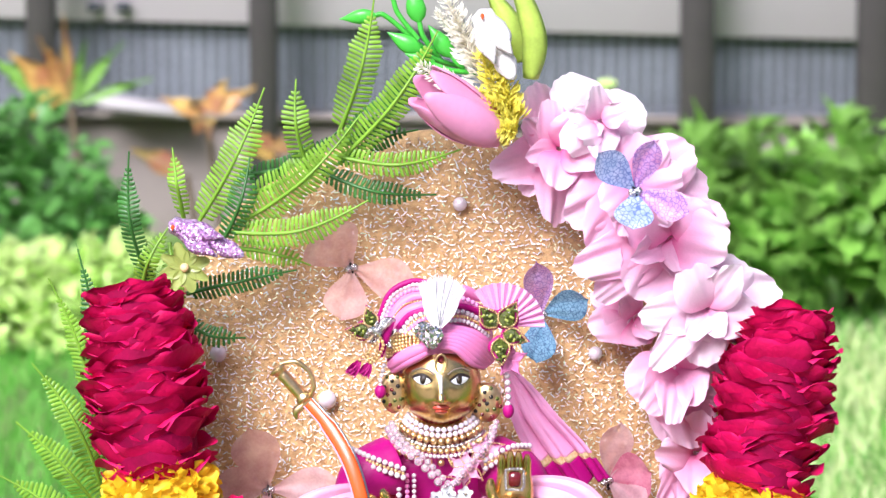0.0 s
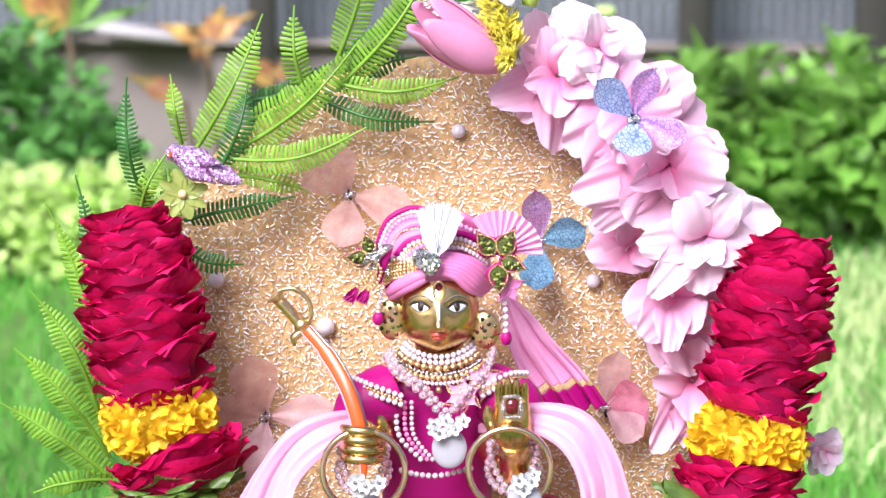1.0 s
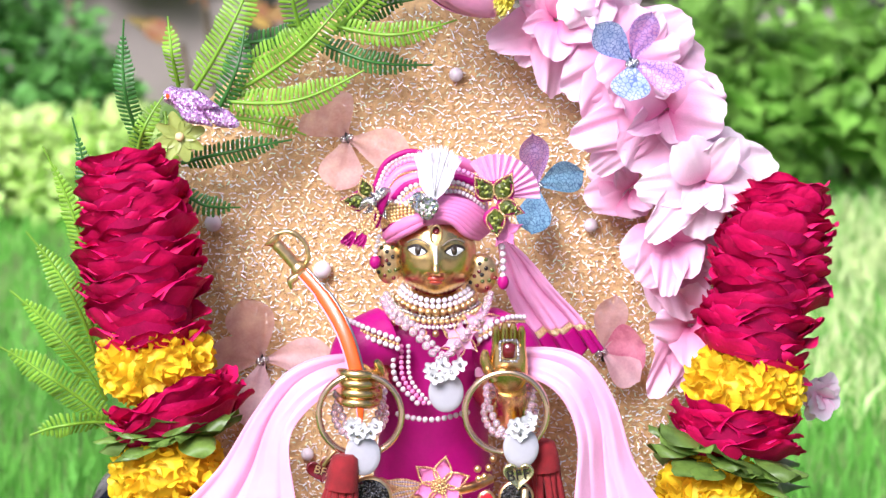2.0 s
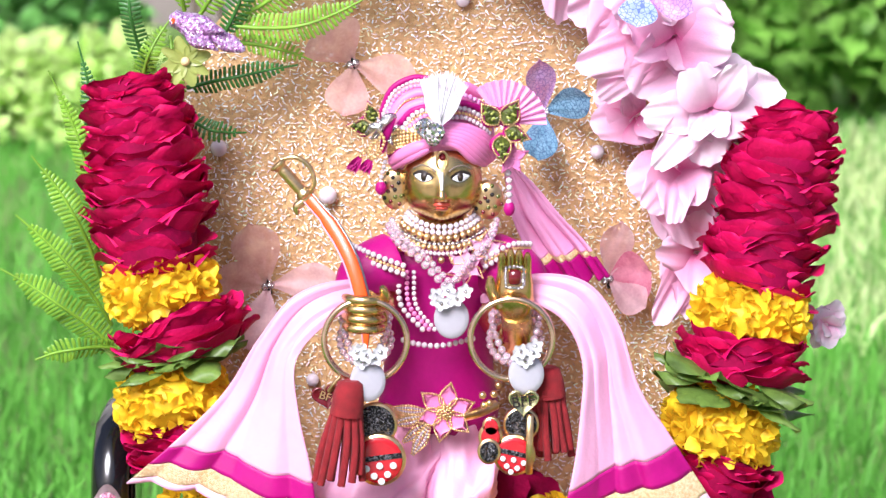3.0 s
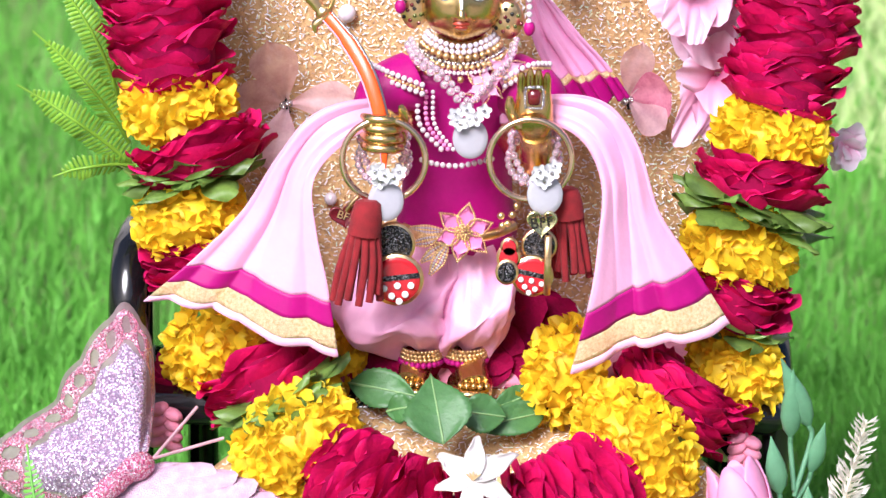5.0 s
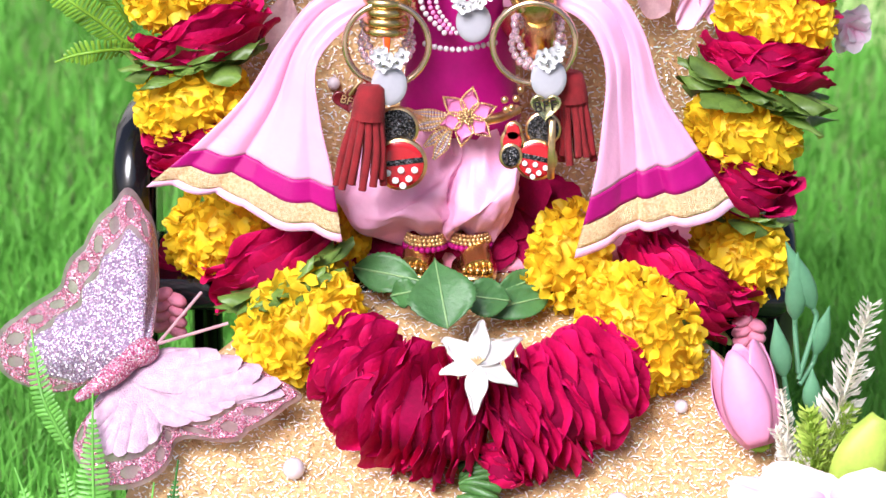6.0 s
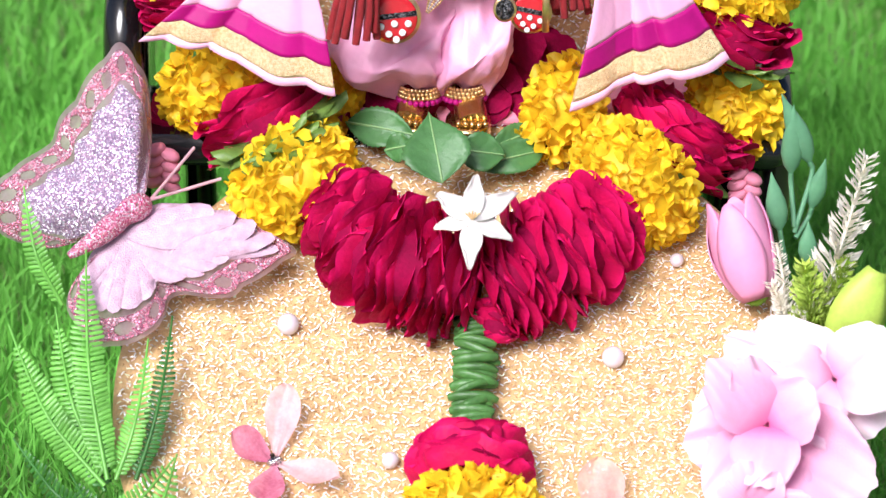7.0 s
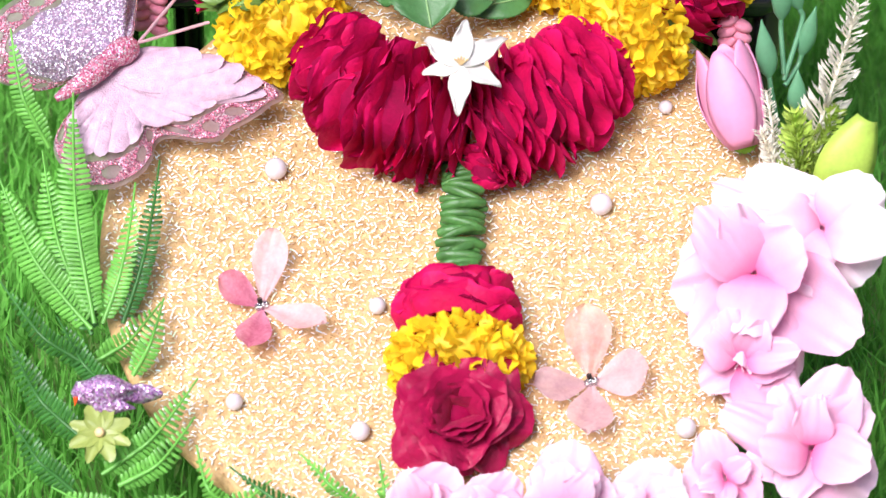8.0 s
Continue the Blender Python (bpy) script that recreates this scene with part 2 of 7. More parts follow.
SUEDE = material("red_suede", (0.22, 0.006, 0.01), 0.85, vary=0.25, scale=250, sheen=0.04, bump=0.4, bump_scale=2500)
DARK = material("dark_paint", (0.012, 0.008, 0.008), 0.3, vary=0.2, scale=300)

# ---- the garden ----
SOIL = material("lawn_soil", (0.13, 0.24, 0.045), 0.9, vary=0.4, scale=8, bump=0.6, bump_scale=90)
GRASS = material("grass_blade", (0.15, 0.42, 0.06), 0.6, vary=0.25, scale=6, through_=0.35, spread=0.22, spec=0.25)
PLASTER = material("weathered_plaster", (0.25, 0.21, 0.19), 0.85, vary=0.25, scale=2.5, bump=0.3, bump_scale=40)
PAINT = material("white_wall_paint", (0.46, 0.42, 0.43), 0.7, vary=0.05, scale=2, bump=0.1, bump_scale=60)
CONCRETE = material("grey_grille_block", (0.24, 0.26, 0.29), 0.85, vary=0.2, scale=9, bump=0.3, bump_scale=80)
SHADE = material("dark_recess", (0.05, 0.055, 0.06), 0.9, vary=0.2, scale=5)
POST = material("grey_painted_steel", (0.06, 0.052, 0.052), 0.55, vary=0.15, scale=12, bump=0.1)
BUSH = material("hedge_leaf", (0.2, 0.4, 0.065), 0.4, vary=0.3, scale=8, through_=0.35, spread=0.45)
BUSH_LIME = material("lime_hedge_leaf", (0.6, 0.78, 0.26), 0.45, vary=0.2, scale=8, through_=0.35, spread=0.35)
CROTON = material("croton_leaf", (0.36, 0.07, 0.04), 0.4, vary=0.3, scale=40, color2=(0.6, 0.42, 0.1), through_=0.25, spread=0.4)
CROTON_RED = material("croton_red_leaf", (0.4, 0.05, 0.06), 0.4, vary=0.4, scale=30, color2=(0.25, 0.2, 0.05), through_=0.2, spread=0.3)
SHRUB = material("dark_shrub_leaf", (0.13, 0.34, 0.07), 0.4, vary=0.3, scale=8, through_=0.3, spread=0.45)
BARK = material("plant_stem", (0.14, 0.1, 0.06), 0.8, vary=0.3, scale=60, bump=0.4)

g = Geo()
n = 40
g.sheet([[((j / n - 0.5) * 160 * abs(2 * j / n - 1) ** 2, -60 + 160 * (i / n), -0.012) for j in range(n + 1)] for i in range(n + 1)])
ground = single("ground", g, SOIL, (0, 0, 0), "short green lawn on dark soil", "ground", kind="structure")


def blades(count, spot, tall, wide, seed):
    """A stretch of lawn: bent blades that taper to a point."""
    rng, g = random.Random(seed), Geo()
    for _ in range(count):
        x, y = spot(rng)
        h, w = tall * rng.uniform(0.45, 1.15), wide * rng.uniform(0.6, 1.3)
        a = rng.uniform(0, 6.283)
        lean, b = rng.uniform(0.1, 0.8) * h, rng.uniform(0, 6.283)
        dx, dy = w * math.cos(a), w * math.sin(a)
        lx, ly = lean * math.cos(b), lean * math.sin(b)
        z = -0.014
        g.add([(x - dx, y - dy, z), (x + dx, y + dy, z), (x + lx * 0.3 + dx * 0.8, y + ly * 0.3 + dy * 0.8, z + h * 0.6),
               (x + lx * 0.3 - dx * 0.8, y + ly * 0.3 - dy * 0.8, z + h * 0.6), (x + lx, y + ly, z + h)],
              [(0, 1, 2, 3), (3, 2, 4)], 0, [(0, 0), (0, 1), (0.6, 1), (0.6, 0), (1, 0.5)])
    return g


def near_lawn(rng):
    return rng.uniform(-0.32, 0.32), rng.uniform(-0.35, 0.5)


def far_lawn(rng):
    y = 0.45 + 1.75 * rng.random() ** 1.3
    return rng.uniform(-0.3, 0.3) * (1.25 + y), y


single("lawn_grass", blades(42000, near_lawn, 0.026, 0.0008, 3), GRASS, (0, 0, 0), "fine bright green lawn grass blades round the display", "grass", kind="stuff")
single("lawn_grass", blades(36000, far_lawn, 0.03, 0.0012, 4), GRASS, (0, 1, 0), "bright green mown lawn reaching to the hedge", "grass", kind="stuff")

# Dry grass strip, coloured paler to put sunlight into the blades.
SUNLIT_STRAW = material("sunlit_dry_blade", (0.6, 0.72, 0.32), 0.6, vary=0.2, scale=6, through_=0.3, spread=0.3)
single("sunlit_dry_grass", blades(9000, lambda rng: (rng.uniform(0.12, 0.8), rng.uniform(0.95, 1.8)), 0.034, 0.0014, 5), SUNLIT_STRAW, (0, 1.45, 0),
       "dry yellow-green grass along the foot of the hedge, paled as if sunlit", "grass", kind="stuff")

# Boundary wall, about 2.6 m behind the display, its face slightly turned.
WALL_Y = 2.6
g = Geo()
g.box((0, WALL_Y + 0.08, 0.0), (9, 0.18, 0.25))
wall = single("wall_back", g, PLASTER, (0, WALL_Y, 0), "weathered cream plaster plinth wall", "wall", kind="structure")
g = Geo()
g.box((0, WALL_Y + 0.2, 1.3), (9, 0.2, 2.2))
single("wall_back_upper", g, PAINT, (0, WALL_Y, 1.3), "plain white painted wall behind the grille", "wall", kind="structure")


def bar(g, a, b, w, d):
    a, b = Vector(a), Vector(b)
    g.box((a + b) / 2, (w, d, (b - a).length), turn=(b - a).to_track_quat("Z", "Y").to_matrix(), bevel=0.3)


# Steel grille under a sloping white beam, between grey posts.
grille = thing("grille", (0, WALL_Y, 0.12), "grey steel lattice grille above the plinth wall", "grille", kind="structure")
g = Geo()
for i in range(112):
    x = -0.8 + 0.0145 * i
    bar(g, (x, WALL_Y, 0.126), (x, WALL_Y, 0.27), 0.0042, 0.004)
part("upright_bars", g, CONCRETE, grille, kind="stuff")
g = Geo()
for i in range(13):
    z = 0.134 + 0.0102 * i
    g.box((0, WALL_Y - 0.004, z), (1.75, 0.004, 0.0048), bevel=0.3)
part("cross_bars", g, CONCRETE, grille, kind="stuff")
# Dark sheet behind the bars puts the recess's shade into colour.
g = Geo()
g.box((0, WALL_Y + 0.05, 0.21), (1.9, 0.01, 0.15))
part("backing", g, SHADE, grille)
g = Geo()
g.box((0, WALL_Y - 0.012, 0.5), (2.4, 0.03, 0.53), turn=Matrix.Rotation(radians(1.5), 3, "Y"), bevel=0.05)
single("beam", g, PAINT, (0, WALL_Y, 0.5), "white painted beam along the top of the grille", "beam", kind="structure")
g = Geo()
g.box((0, WALL_Y - 0.015, 0.129), (1.9, 0.03, 0.008), turn=Matrix.Rotation(radians(0.6), 3, "Y"), bevel=0.3)
single("ledge", g, PLASTER, (0, WALL_Y, 0.12), "narrow cream plaster ledge under the grille", "ledge", kind="structure")
g = Geo()
bar(g, (-0.4048, 2.53, 0.1543), (-0.2986, 2.53, 0.1409), 0.05, 0.012)
single("pipe", g, PAINT, (-0.344, 2.45, 0.1551), "short white pipe lying along the ledge", "pipe")
g = Geo()
for x, w in (((-0.4671, 2.5, 0.1755)[0], 0.034), ((-0.2089, 2.5, 0.1755)[0], 0.033), ((0.2958, 2.5, 0.1755)[0], 0.039), ((0.5047, 2.5, 0.1755)[0], 0.045)):
    g = Geo()
    g.box((x, 2.5, 0.5), (w, 0.03, 1.05), bevel=0.25)
    single("post", g, POST, (x, 2.5, 0), "dark grey painted steel fence post", "post", group="fence posts", kind="structure")
for u in (1, 2):
    x = -0.445 + 0.033 * u
    g = Geo()
    g.box((x, WALL_Y - 0.035, 0.262), (0.016, 0.02, 0.011), bevel=0.3)
    single("bracket", g, SHADE, (x, WALL_Y, 0.262), "dark metal bracket on the white beam", "bracket")


def bush(name, spots, mat, size, label, seed, width=0.62):
    """A shrub: stems and a ragged crown of many separate leaves."""
    rng = random.Random(seed)
    c = Vector(spots[0][0])
    ob = thing(name, (c.x, c.y, 0), label, "bush")
    lf = Geo()
    for (p, r, n) in spots:
        p = Vector(p)
        st = Geo()
        st.tube(curve([(p.x + rng.uniform(-0.03, 0.03), p.y, -0.02), (p.x, p.y, p.z * 0.5), p], 6), [0.006, 0.006, 0.005, 0.005, 0.004, 0.003, 0.002], 5)
        for _ in range(n):
            d = Vector((rng.gauss(0, 1), rng.gauss(0, 1), rng.gauss(0, 1))).normalized()
            q = p + Vector((d.x * r[0], d.y * r[0] * 0.7, d.z * r[1])) * rng.uniform(0.35, 1.08)
            if q.z < 0.0:
                continue
            o = (d * 0.7 + Vector((rng.gauss(0, 0.6), rng.gauss(0, 0.6) - 0.4, rng.gauss(0, 0.5)))).normalized()
            petal(lf, q, o, (rng.gauss(0, 0.3), -0.5, 1), size * rng.uniform(0.6, 1.3), size * width * rng.uniform(0.8, 1.2), 0, 0.15, -0.15, 0.05, 3, 3, rng=rng)
        part("stem", st, BARK, ob)
    part("leaves", lf, mat, ob, kind="stuff")
    return ob


bush("bush", [((0.2952, 1.95, 0.1221), (0.09, 0.05), 260), ((0.3516, 1.9, 0.0947), (0.1, 0.06), 300), ((0.4187, 1.95, 0.1165), (0.09, 0.07), 280), ((0.3027, 1.85, 0.0683), (0.07, 0.05), 180),
              ((0.264, 2.05, 0.1276), (0.05, 0.03), 90), ((0.4731, 1.9, 0.1003), (0.12, 0.07), 250)],
     BUSH, 0.04, "leafy bright green hedge along the wall", 5)
bush("bush", [((-0.4063, 1.95, 0.1221), (0.08, 0.07), 260), ((-0.4233, 2, 0.1677), (0.05, 0.035), 110), ((-0.3396, 1.9, 0.0836), (0.05, 0.035), 120), ((-0.4733, 1.95, 0.1391), (0.1, 0.09), 260), ((-0.3671, 1.9, 0.0947), (0.06, 0.04), 120)],
     SHRUB, 0.026, "low green shrub beside the croton plants", 6)
bush("bush", [((-0.3881, 1.8, 0.0484), (0.1, 0.035), 300), ((-0.3182, 1.8, 0.0592), (0.07, 0.03), 220), ((-0.3927, 1.75, 0.0159), (0.08, 0.03), 200), ((-0.324, 1.75, 0.0239), (0.06, 0.025), 120), ((-0.4527, 1.8, 0.0321), (0.1, 0.05), 240)],
     BUSH_LIME, 0.024, "sunlit lime green low hedge", 7)


def croton(spot, leaves, label, seed, mat):
    """A croton: a thin stem with a tuft of long coloured leaves."""
    rng = random.Random(seed)
    c = Vector(spot)
    ob = thing("croton_plant", (c.x, c.y, 0), label, "plant")
    g = Geo()
    g.tube(curve([(c.x + 0.02, c.y, -0.01), (c.x + 0.01, c.y, c.z * 0.5), c], 8), 0.0035, 6)
    part("stem", g, BARK, ob)
    for tip, w, m in leaves:
        g = Geo()
        d = Vector(tip) - c
        petal(g, c + d * 0.1, d, (0, -1, 0.6), d.length * 0.9, w, 0, 0.12, -0.05, 0.03, 8, 5, rng=rng)
        part("leaf", g, m, ob)
    return ob


croton((-0.2535, 2.2, 0.1683), [((-0.3047, 2.2, 0.1895), 0.02, CROTON), ((-0.2319, 2.2, 0.2077), 0.022, CROTON), ((-0.2006, 2.2, 0.2016), 0.022, CROTON), ((-0.2704, 2.15, 0.1881), 0.015, CROTON_RED),
                          ((-0.2431, 2.1, 0.1574), 0.02, CROTON_RED), ((-0.2663, 2.25, 0.185), 0.015, CROTON_RED), ((-0.2618, 2.15, 0.1552), 0.02, CROTON_RED)],
       "croton plant with orange and yellow leaves", 8, CROTON)
croton((-0.2671, 2.1, 0.116), [((-0.3244, 2.1, 0.1444), 0.026, CROTON_RED)], "single drooping red and green croton leaf", 9, CROTON_RED)
croton((-0.1755, 2.15, 0.1312), [((-0.2051, 2.15, 0.1612), 0.02, CROTON_RED), ((-0.1694, 2.15, 0.1522), 0.024, CROTON_RED), ((-0.2081, 2.1, 0.1396), 0.02, CROTON)], "small reddish croton shoot", 10, CROTON_RED)
croton((-0.3985, 2.2, 0.1774), [((-0.4059, 2.2, 0.2801), 0.014, CROTON_RED), ((-0.3823, 2.2, 0.25), 0.012, BUSH), ((-0.3413, 2.2, 0.25), 0.016, BUSH), ((-0.3104, 2.2, 0.2107), 0.012, BUSH), ((-0.4334, 2.2, 0.256), 0.014, CROTON_RED),
                          ((-0.4639, 2.2, 0.2379), 0.034, CROTON), ((-0.4216, 2.2, 0.2409), 0.03, CROTON), ((-0.4711, 2.2, 0.1774), 0.03, CROTON), ((-0.4375, 2.2, 0.1956), 0.036, CROTON_RED), ((-0.4615, 2.2, 0.2077), 0.026, CROTON),
                          ((-0.4911, 2.2, 0.2349), 0.03, BUSH), ((-0.3888, 2.2, 0.2198), 0.02, BUSH)],
       "tall croton with orange, red and green leaves", 11, CROTON)
g = Geo()
p = Vector((0.1488, 1.7, 0.2451))
g.tube(curve([(p.x - 0.01, 1.7, -0.01), p + Vector((-0.004, 0, -0.06)), p], 8), 0.002, 6)
g.disc(p, (0, -0.3, 1), 0.009, 0.009, 0.003, 1, 16, dome=0.002)
single("seedling", g, [BARK, BUSH_LIME], (p.x, p.y, 0), "young lime green shoot on a thin stem", "plant")

# Behind the camera: pale paving and a white wall, unseen, added for reflections.
UNSEEN_PAVING = material("unseen_pale_paving", (0.36, 0.32, 0.3), 0.8, vary=0.15, scale=3, bump=0.2, bump_scale=60)
g = Geo()
g.box((0, -4.5, -0.01), (16, 7.8, 0.03), bevel=0.2)
single("pavement", g, UNSEEN_PAVING, (0, -4.5, 0), "unseen pale grey paving, added for reflections", "pavement", kind="structure")
g = Geo()
g.box((0, -8.2, 1.4), (16, 0.3, 2.9))
single("wall_reflector", g, PAINT, (0, -8.2, 0), "unseen plain white wall, added for reflections", "wall", kind="structure")

# ---- the two glitter boards on their small black chair ----
PEACH = material("peach_glitter_ground", (0.52, 0.3, 0.12), 0.5, vary=0.25, scale=300, bump=0.5, bump_scale=1800, color2=(0.62, 0.4, 0.18))
TINSEL = sparkle("iridescent_tinsel", [(0.95, 0.93, 0.9), (0.96, 0.96, 0.97), (0.8, 0.95, 0.72), (0.97, 0.86, 0.9), (0.96, 0.9, 0.76), (0.93, 0.94, 0.62), (0.84, 0.93, 0.97), (0.96, 0.95, 0.93)], 0.22, 0.05)
TINSEL_DEEP = sparkle("amber_tinsel", [(0.72, 0.45, 0.2), (0.8, 0.56, 0.3), (0.62, 0.36, 0.15), (0.82, 0.6, 0.45)], 0.22, 0.4)
BOARD_C, BOARD_R = Vector((0.0013, 0.065, 0.2478)), 0.122
BASE_C, BASE_R = Vector((0.0042, -0.0955, 0.0692)), 0.123
BASE_N = Vector((0, -0.573, 0.82))
LOW = BASE_N


def flakes(c, nrm, radius, count, seed):
    """Loosely woven tinsel: short bright strips in staggered rows, over smaller amber ones (slot 1)."""
    rng, g = random.Random(seed), Geo()
    nrm = Vector(nrm).normalized()
    a = Vector((1, 0, 0))
    b = nrm.cross(a)

    def strip(p, turn, length, width, mat, lean):
        d = (a * math.cos(turn) + b * math.sin(turn) + nrm * rng.gauss(0, lean)).normalized()
        e = (d.cross(nrm) + nrm * rng.gauss(0, lean)).normalized()
        m = p + nrm * length * 0.12
        d, e = d * length * 0.5, e * width * 0.5
        g.add([p - d - e, m - e, p + d - e, p + d + e, m + e, p - d + e], [(0, 1, 4, 5), (1, 2, 3, 4)], mat)

    for _ in range(count):
        r, w = radius * 0.985 * math.sqrt(rng.random()), rng.uniform(0, 6.283)
        strip(c + a * (r * math.cos(w)) + b * (r * math.sin(w)) + nrm * rng.uniform(0.0002, 0.0006), rng.uniform(0, 6.283), rng.uniform(0.0008, 0.0016), 0.0004, 1, 0.3)
    du, dv = 0.0021, 0.0017
    n, m = int(radius / du) + 1, int(radius / dv) + 1
    for iv in range(-m, m + 1):
        for iu in range(-n, n + 1):
            u, v = (iu + 0.5 * (iv % 2)) * du + rng.gauss(0, 0.0005), iv * dv + rng.gauss(0, 0.0004)
            if u * u + v * v > (radius * 0.985) ** 2 or rng.random() < 0.12:
                continue
            turn = (0.6 if (iu + iv) % 2 else -0.6) + rng.gauss(0, 0.5)
            strip(c + a * u + b * v + nrm * rng.uniform(0.0006, 0.0011), turn, rng.uniform(0.0009, 0.0023), rng.uniform(0.00028, 0.00058), 0, 0.2)
    return g


def glitter_board(name, c, nrm, radius, seed, label, pearls):
    ob = thing(name, c, label, "display board")
    g = Geo()
    nrm = Vector(nrm)
    g.disc(c - nrm * 0.006, nrm, radius, radius, 0.006, n=96)
    part("panel", g, PEACH, ob)
    part("glitter", flakes(c, nrm, radius, 9000, seed), [TINSEL, TINSEL_DEEP], ob, "iridescent tinsel flakes", smooth=False, kind="stuff")
    for p, r in pearls:
        g = Geo()
        g.ball(Vector(p) + nrm * r * 0.8, r, n=18, k=12)
        part("pearl", g, PEARL, ob, "white pearl bead")
    return ob


glitter_board("back_board", BOARD_C, (0, -1, 0), BOARD_R, 11, "round peach glitter board with pearls standing on a black chair",
              [((-0.0445, 0.065, 0.266), 0.0036), ((-0.0864, 0.065, 0.2839), 0.0034), ((0.0065, 0.065, 0.3418), 0.0028), ((0.0586, 0.065, 0.2839), 0.0028),
               ((-0.0503, 0.065, 0.1927), 0.0026), ((0.0653, 0.065, 0.1788), 0.003)])
glitter_board("base_board", BASE_C, BASE_N, BASE_R, 12, "round peach glitter board with pearls sloping down to the lawn",
              [((-0.0584, -0.0739, 0.0844), 0.004), ((0.0562, -0.0842, 0.0772), 0.004), ((0.08, -0.0492, 0.1016), 0.0026), ((-0.0212, -0.1191, 0.0527), 0.003), ((-0.0258, -0.1595, 0.0246), 0.0034),
               ((-0.0685, -0.1509, 0.0306), 0.003), ((0.0836, -0.1569, 0.0264), 0.0036)])

chair = thing("chair", (0, 0.04, 0), "small glossy black lacquered chair under the boards", "chair")
for x, z in ((-0.1235, 0.176), (0.119, 0.144)):
    g = Geo()
    g.box((x, 0.045, 0.09 + (z - 0.18) / 2), (0.012, 0.05, z), bevel=0.6)
    part("side_panel", g, BLACK, chair)
    g = Geo()
    g.tube(curve([(x, 0.068, z + 0.003), (x, 0.045, z + 0.006), (x, 0.022, z + 0.004), (x, 0.01, z - 0.012), (x, 0.008, z - 0.045)], 16), 0.0075, 10)
    part("arm_rest", g, BLACK, chair)
g = Geo()
g.box((0.002, 0.03, 0.128), (0.24, 0.075, 0.012), bevel=0.5)
part("seat", g, BLACK, chair)
g = Geo()
g.box((0.002, 0.082, 0.2), (0.2, 0.01, 0.14), bevel=0.5)
part("backrest", g, BLACK, chair)
for x in (-0.1, 0.104):
    g = Geo()
    g.tube([(x, 0.06, 0.13), (x, 0.06, -0.01)], 0.006, 8)
    part("leg", g, BLACK, chair)

# ---- the flower garland ----
garland = thing("garland", (0, 0.0, 0.14), "thick garland of red roses and yellow marigolds hung round the idol", "garland")


def rose_petal(g, c, d, x, y, w, half, r, h, squash, rise, rng):
    """One petal of a threaded rose: it wraps part of the cord, swells, and rolls outward at a wavy lip."""
    p1, p2, p3 = rng.uniform(0, 6.3), rng.uniform(0, 6.3), rng.uniform(0, 6.3)
    lip, big, skew = rng.uniform(0.02, 0.12), rng.uniform(0.93, 1.06), rng.gauss(0, 0.07)
    rows = []
    for ia in range(10):
        a = ia / 9
        row = []
        for ib in range(15):
            b = ib / 7 - 1
            an = w + b * half * (0.72 + 0.28 * math.sin(math.pi * min(1, 0.15 + 0.75 * a)))
            wave = math.sin(2.6 * b + p1) + 0.55 * math.sin(5.7 * b + p2) + 0.22 * math.sin(11 * b + p3)
            corner = abs(b) ** 5
            up = h * (a - 0.4 * a * a * b ** 8 - 1.7 * lip * a ** 6) + r * a * ((0.062 if rise else 0.04) * wave + skew * b)
            if rise:
                q = 0.68 + 0.3 * math.sin(1.35 * a) + lip * a ** 4 - 0.17 * b ** 6 * a + 0.022 * a * math.sin(6.1 * b + p2 + 3 * a)
            else:
                q = 0.45 + 0.55 * a - 0.2 * abs(b) ** 3 * a * a + 0.03 * a * math.sin(4 * b + p3)
                up += r * 0.03 * a * a * math.sin(4.3 * b + p2)
            row.append(c + (x * math.cos(an) + y * math.sin(an) * squash) * (r * big * q) - d * (up - h * 0.45))
        rows.append(row)
    g.sheet(rows)


def roses(name, line, radii, layers, count, parent, seed, squash=0.8, rise=True):
    """Roses threaded on a cord, one above the other; rise: upturned cups on the strings, otherwise edges outward as in the heart."""
    rng = random.Random(seed)
    pts = curve(line, 40)
    rr = np.interp(np.linspace(0, 1, 41), np.linspace(0, 1, len(radii)), radii) * (0.97 if rise else 1.02)
    # Dark red cores fill the gaps; crevice shade is put into their colour.
    g = Geo()
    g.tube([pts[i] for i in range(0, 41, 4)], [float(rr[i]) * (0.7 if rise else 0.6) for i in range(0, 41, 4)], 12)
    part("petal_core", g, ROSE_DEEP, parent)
    for k in range(layers):
        s = min(39, 40 * (k + rng.uniform(0.3, 0.7)) / layers)
        i = int(s)
        c, d, r = pts[i].lerp(pts[i + 1], s - i), (pts[i + 1] - pts[i]).normalized(), float(rr[i]) * rng.uniform(0.93, 1.04)
        d = (d + Vector((rng.gauss(0, 0.11), rng.gauss(0, 0.06), rng.gauss(0, 0.06)))).normalized()
        x = d.cross(Vector((0, 1, 0))).normalized()
        y = d.cross(x)
        g = Geo()
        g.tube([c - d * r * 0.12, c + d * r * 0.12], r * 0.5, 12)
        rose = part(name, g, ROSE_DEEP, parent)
        for ring in range(2):
            ph = rng.uniform(0, 6.3)
            for j in range(count):
                w = ph + 6.283 * (j + rng.uniform(-0.3, 0.3)) / count
                o = c + d * (r * (0.12 if ring else 0.0) + rng.gauss(0, 0.04) * r)
                g = Geo()
                rose_petal(g, o, d, x, y, w, rng.uniform(0.6, 1.0) if rise else rng.uniform(0.7, 1.2), r * (1.0 if ring else 0.94), r * rng.uniform(0.26, 0.4) * (1.0 if rise else 0.5), squash, rise, rng)
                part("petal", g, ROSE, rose)



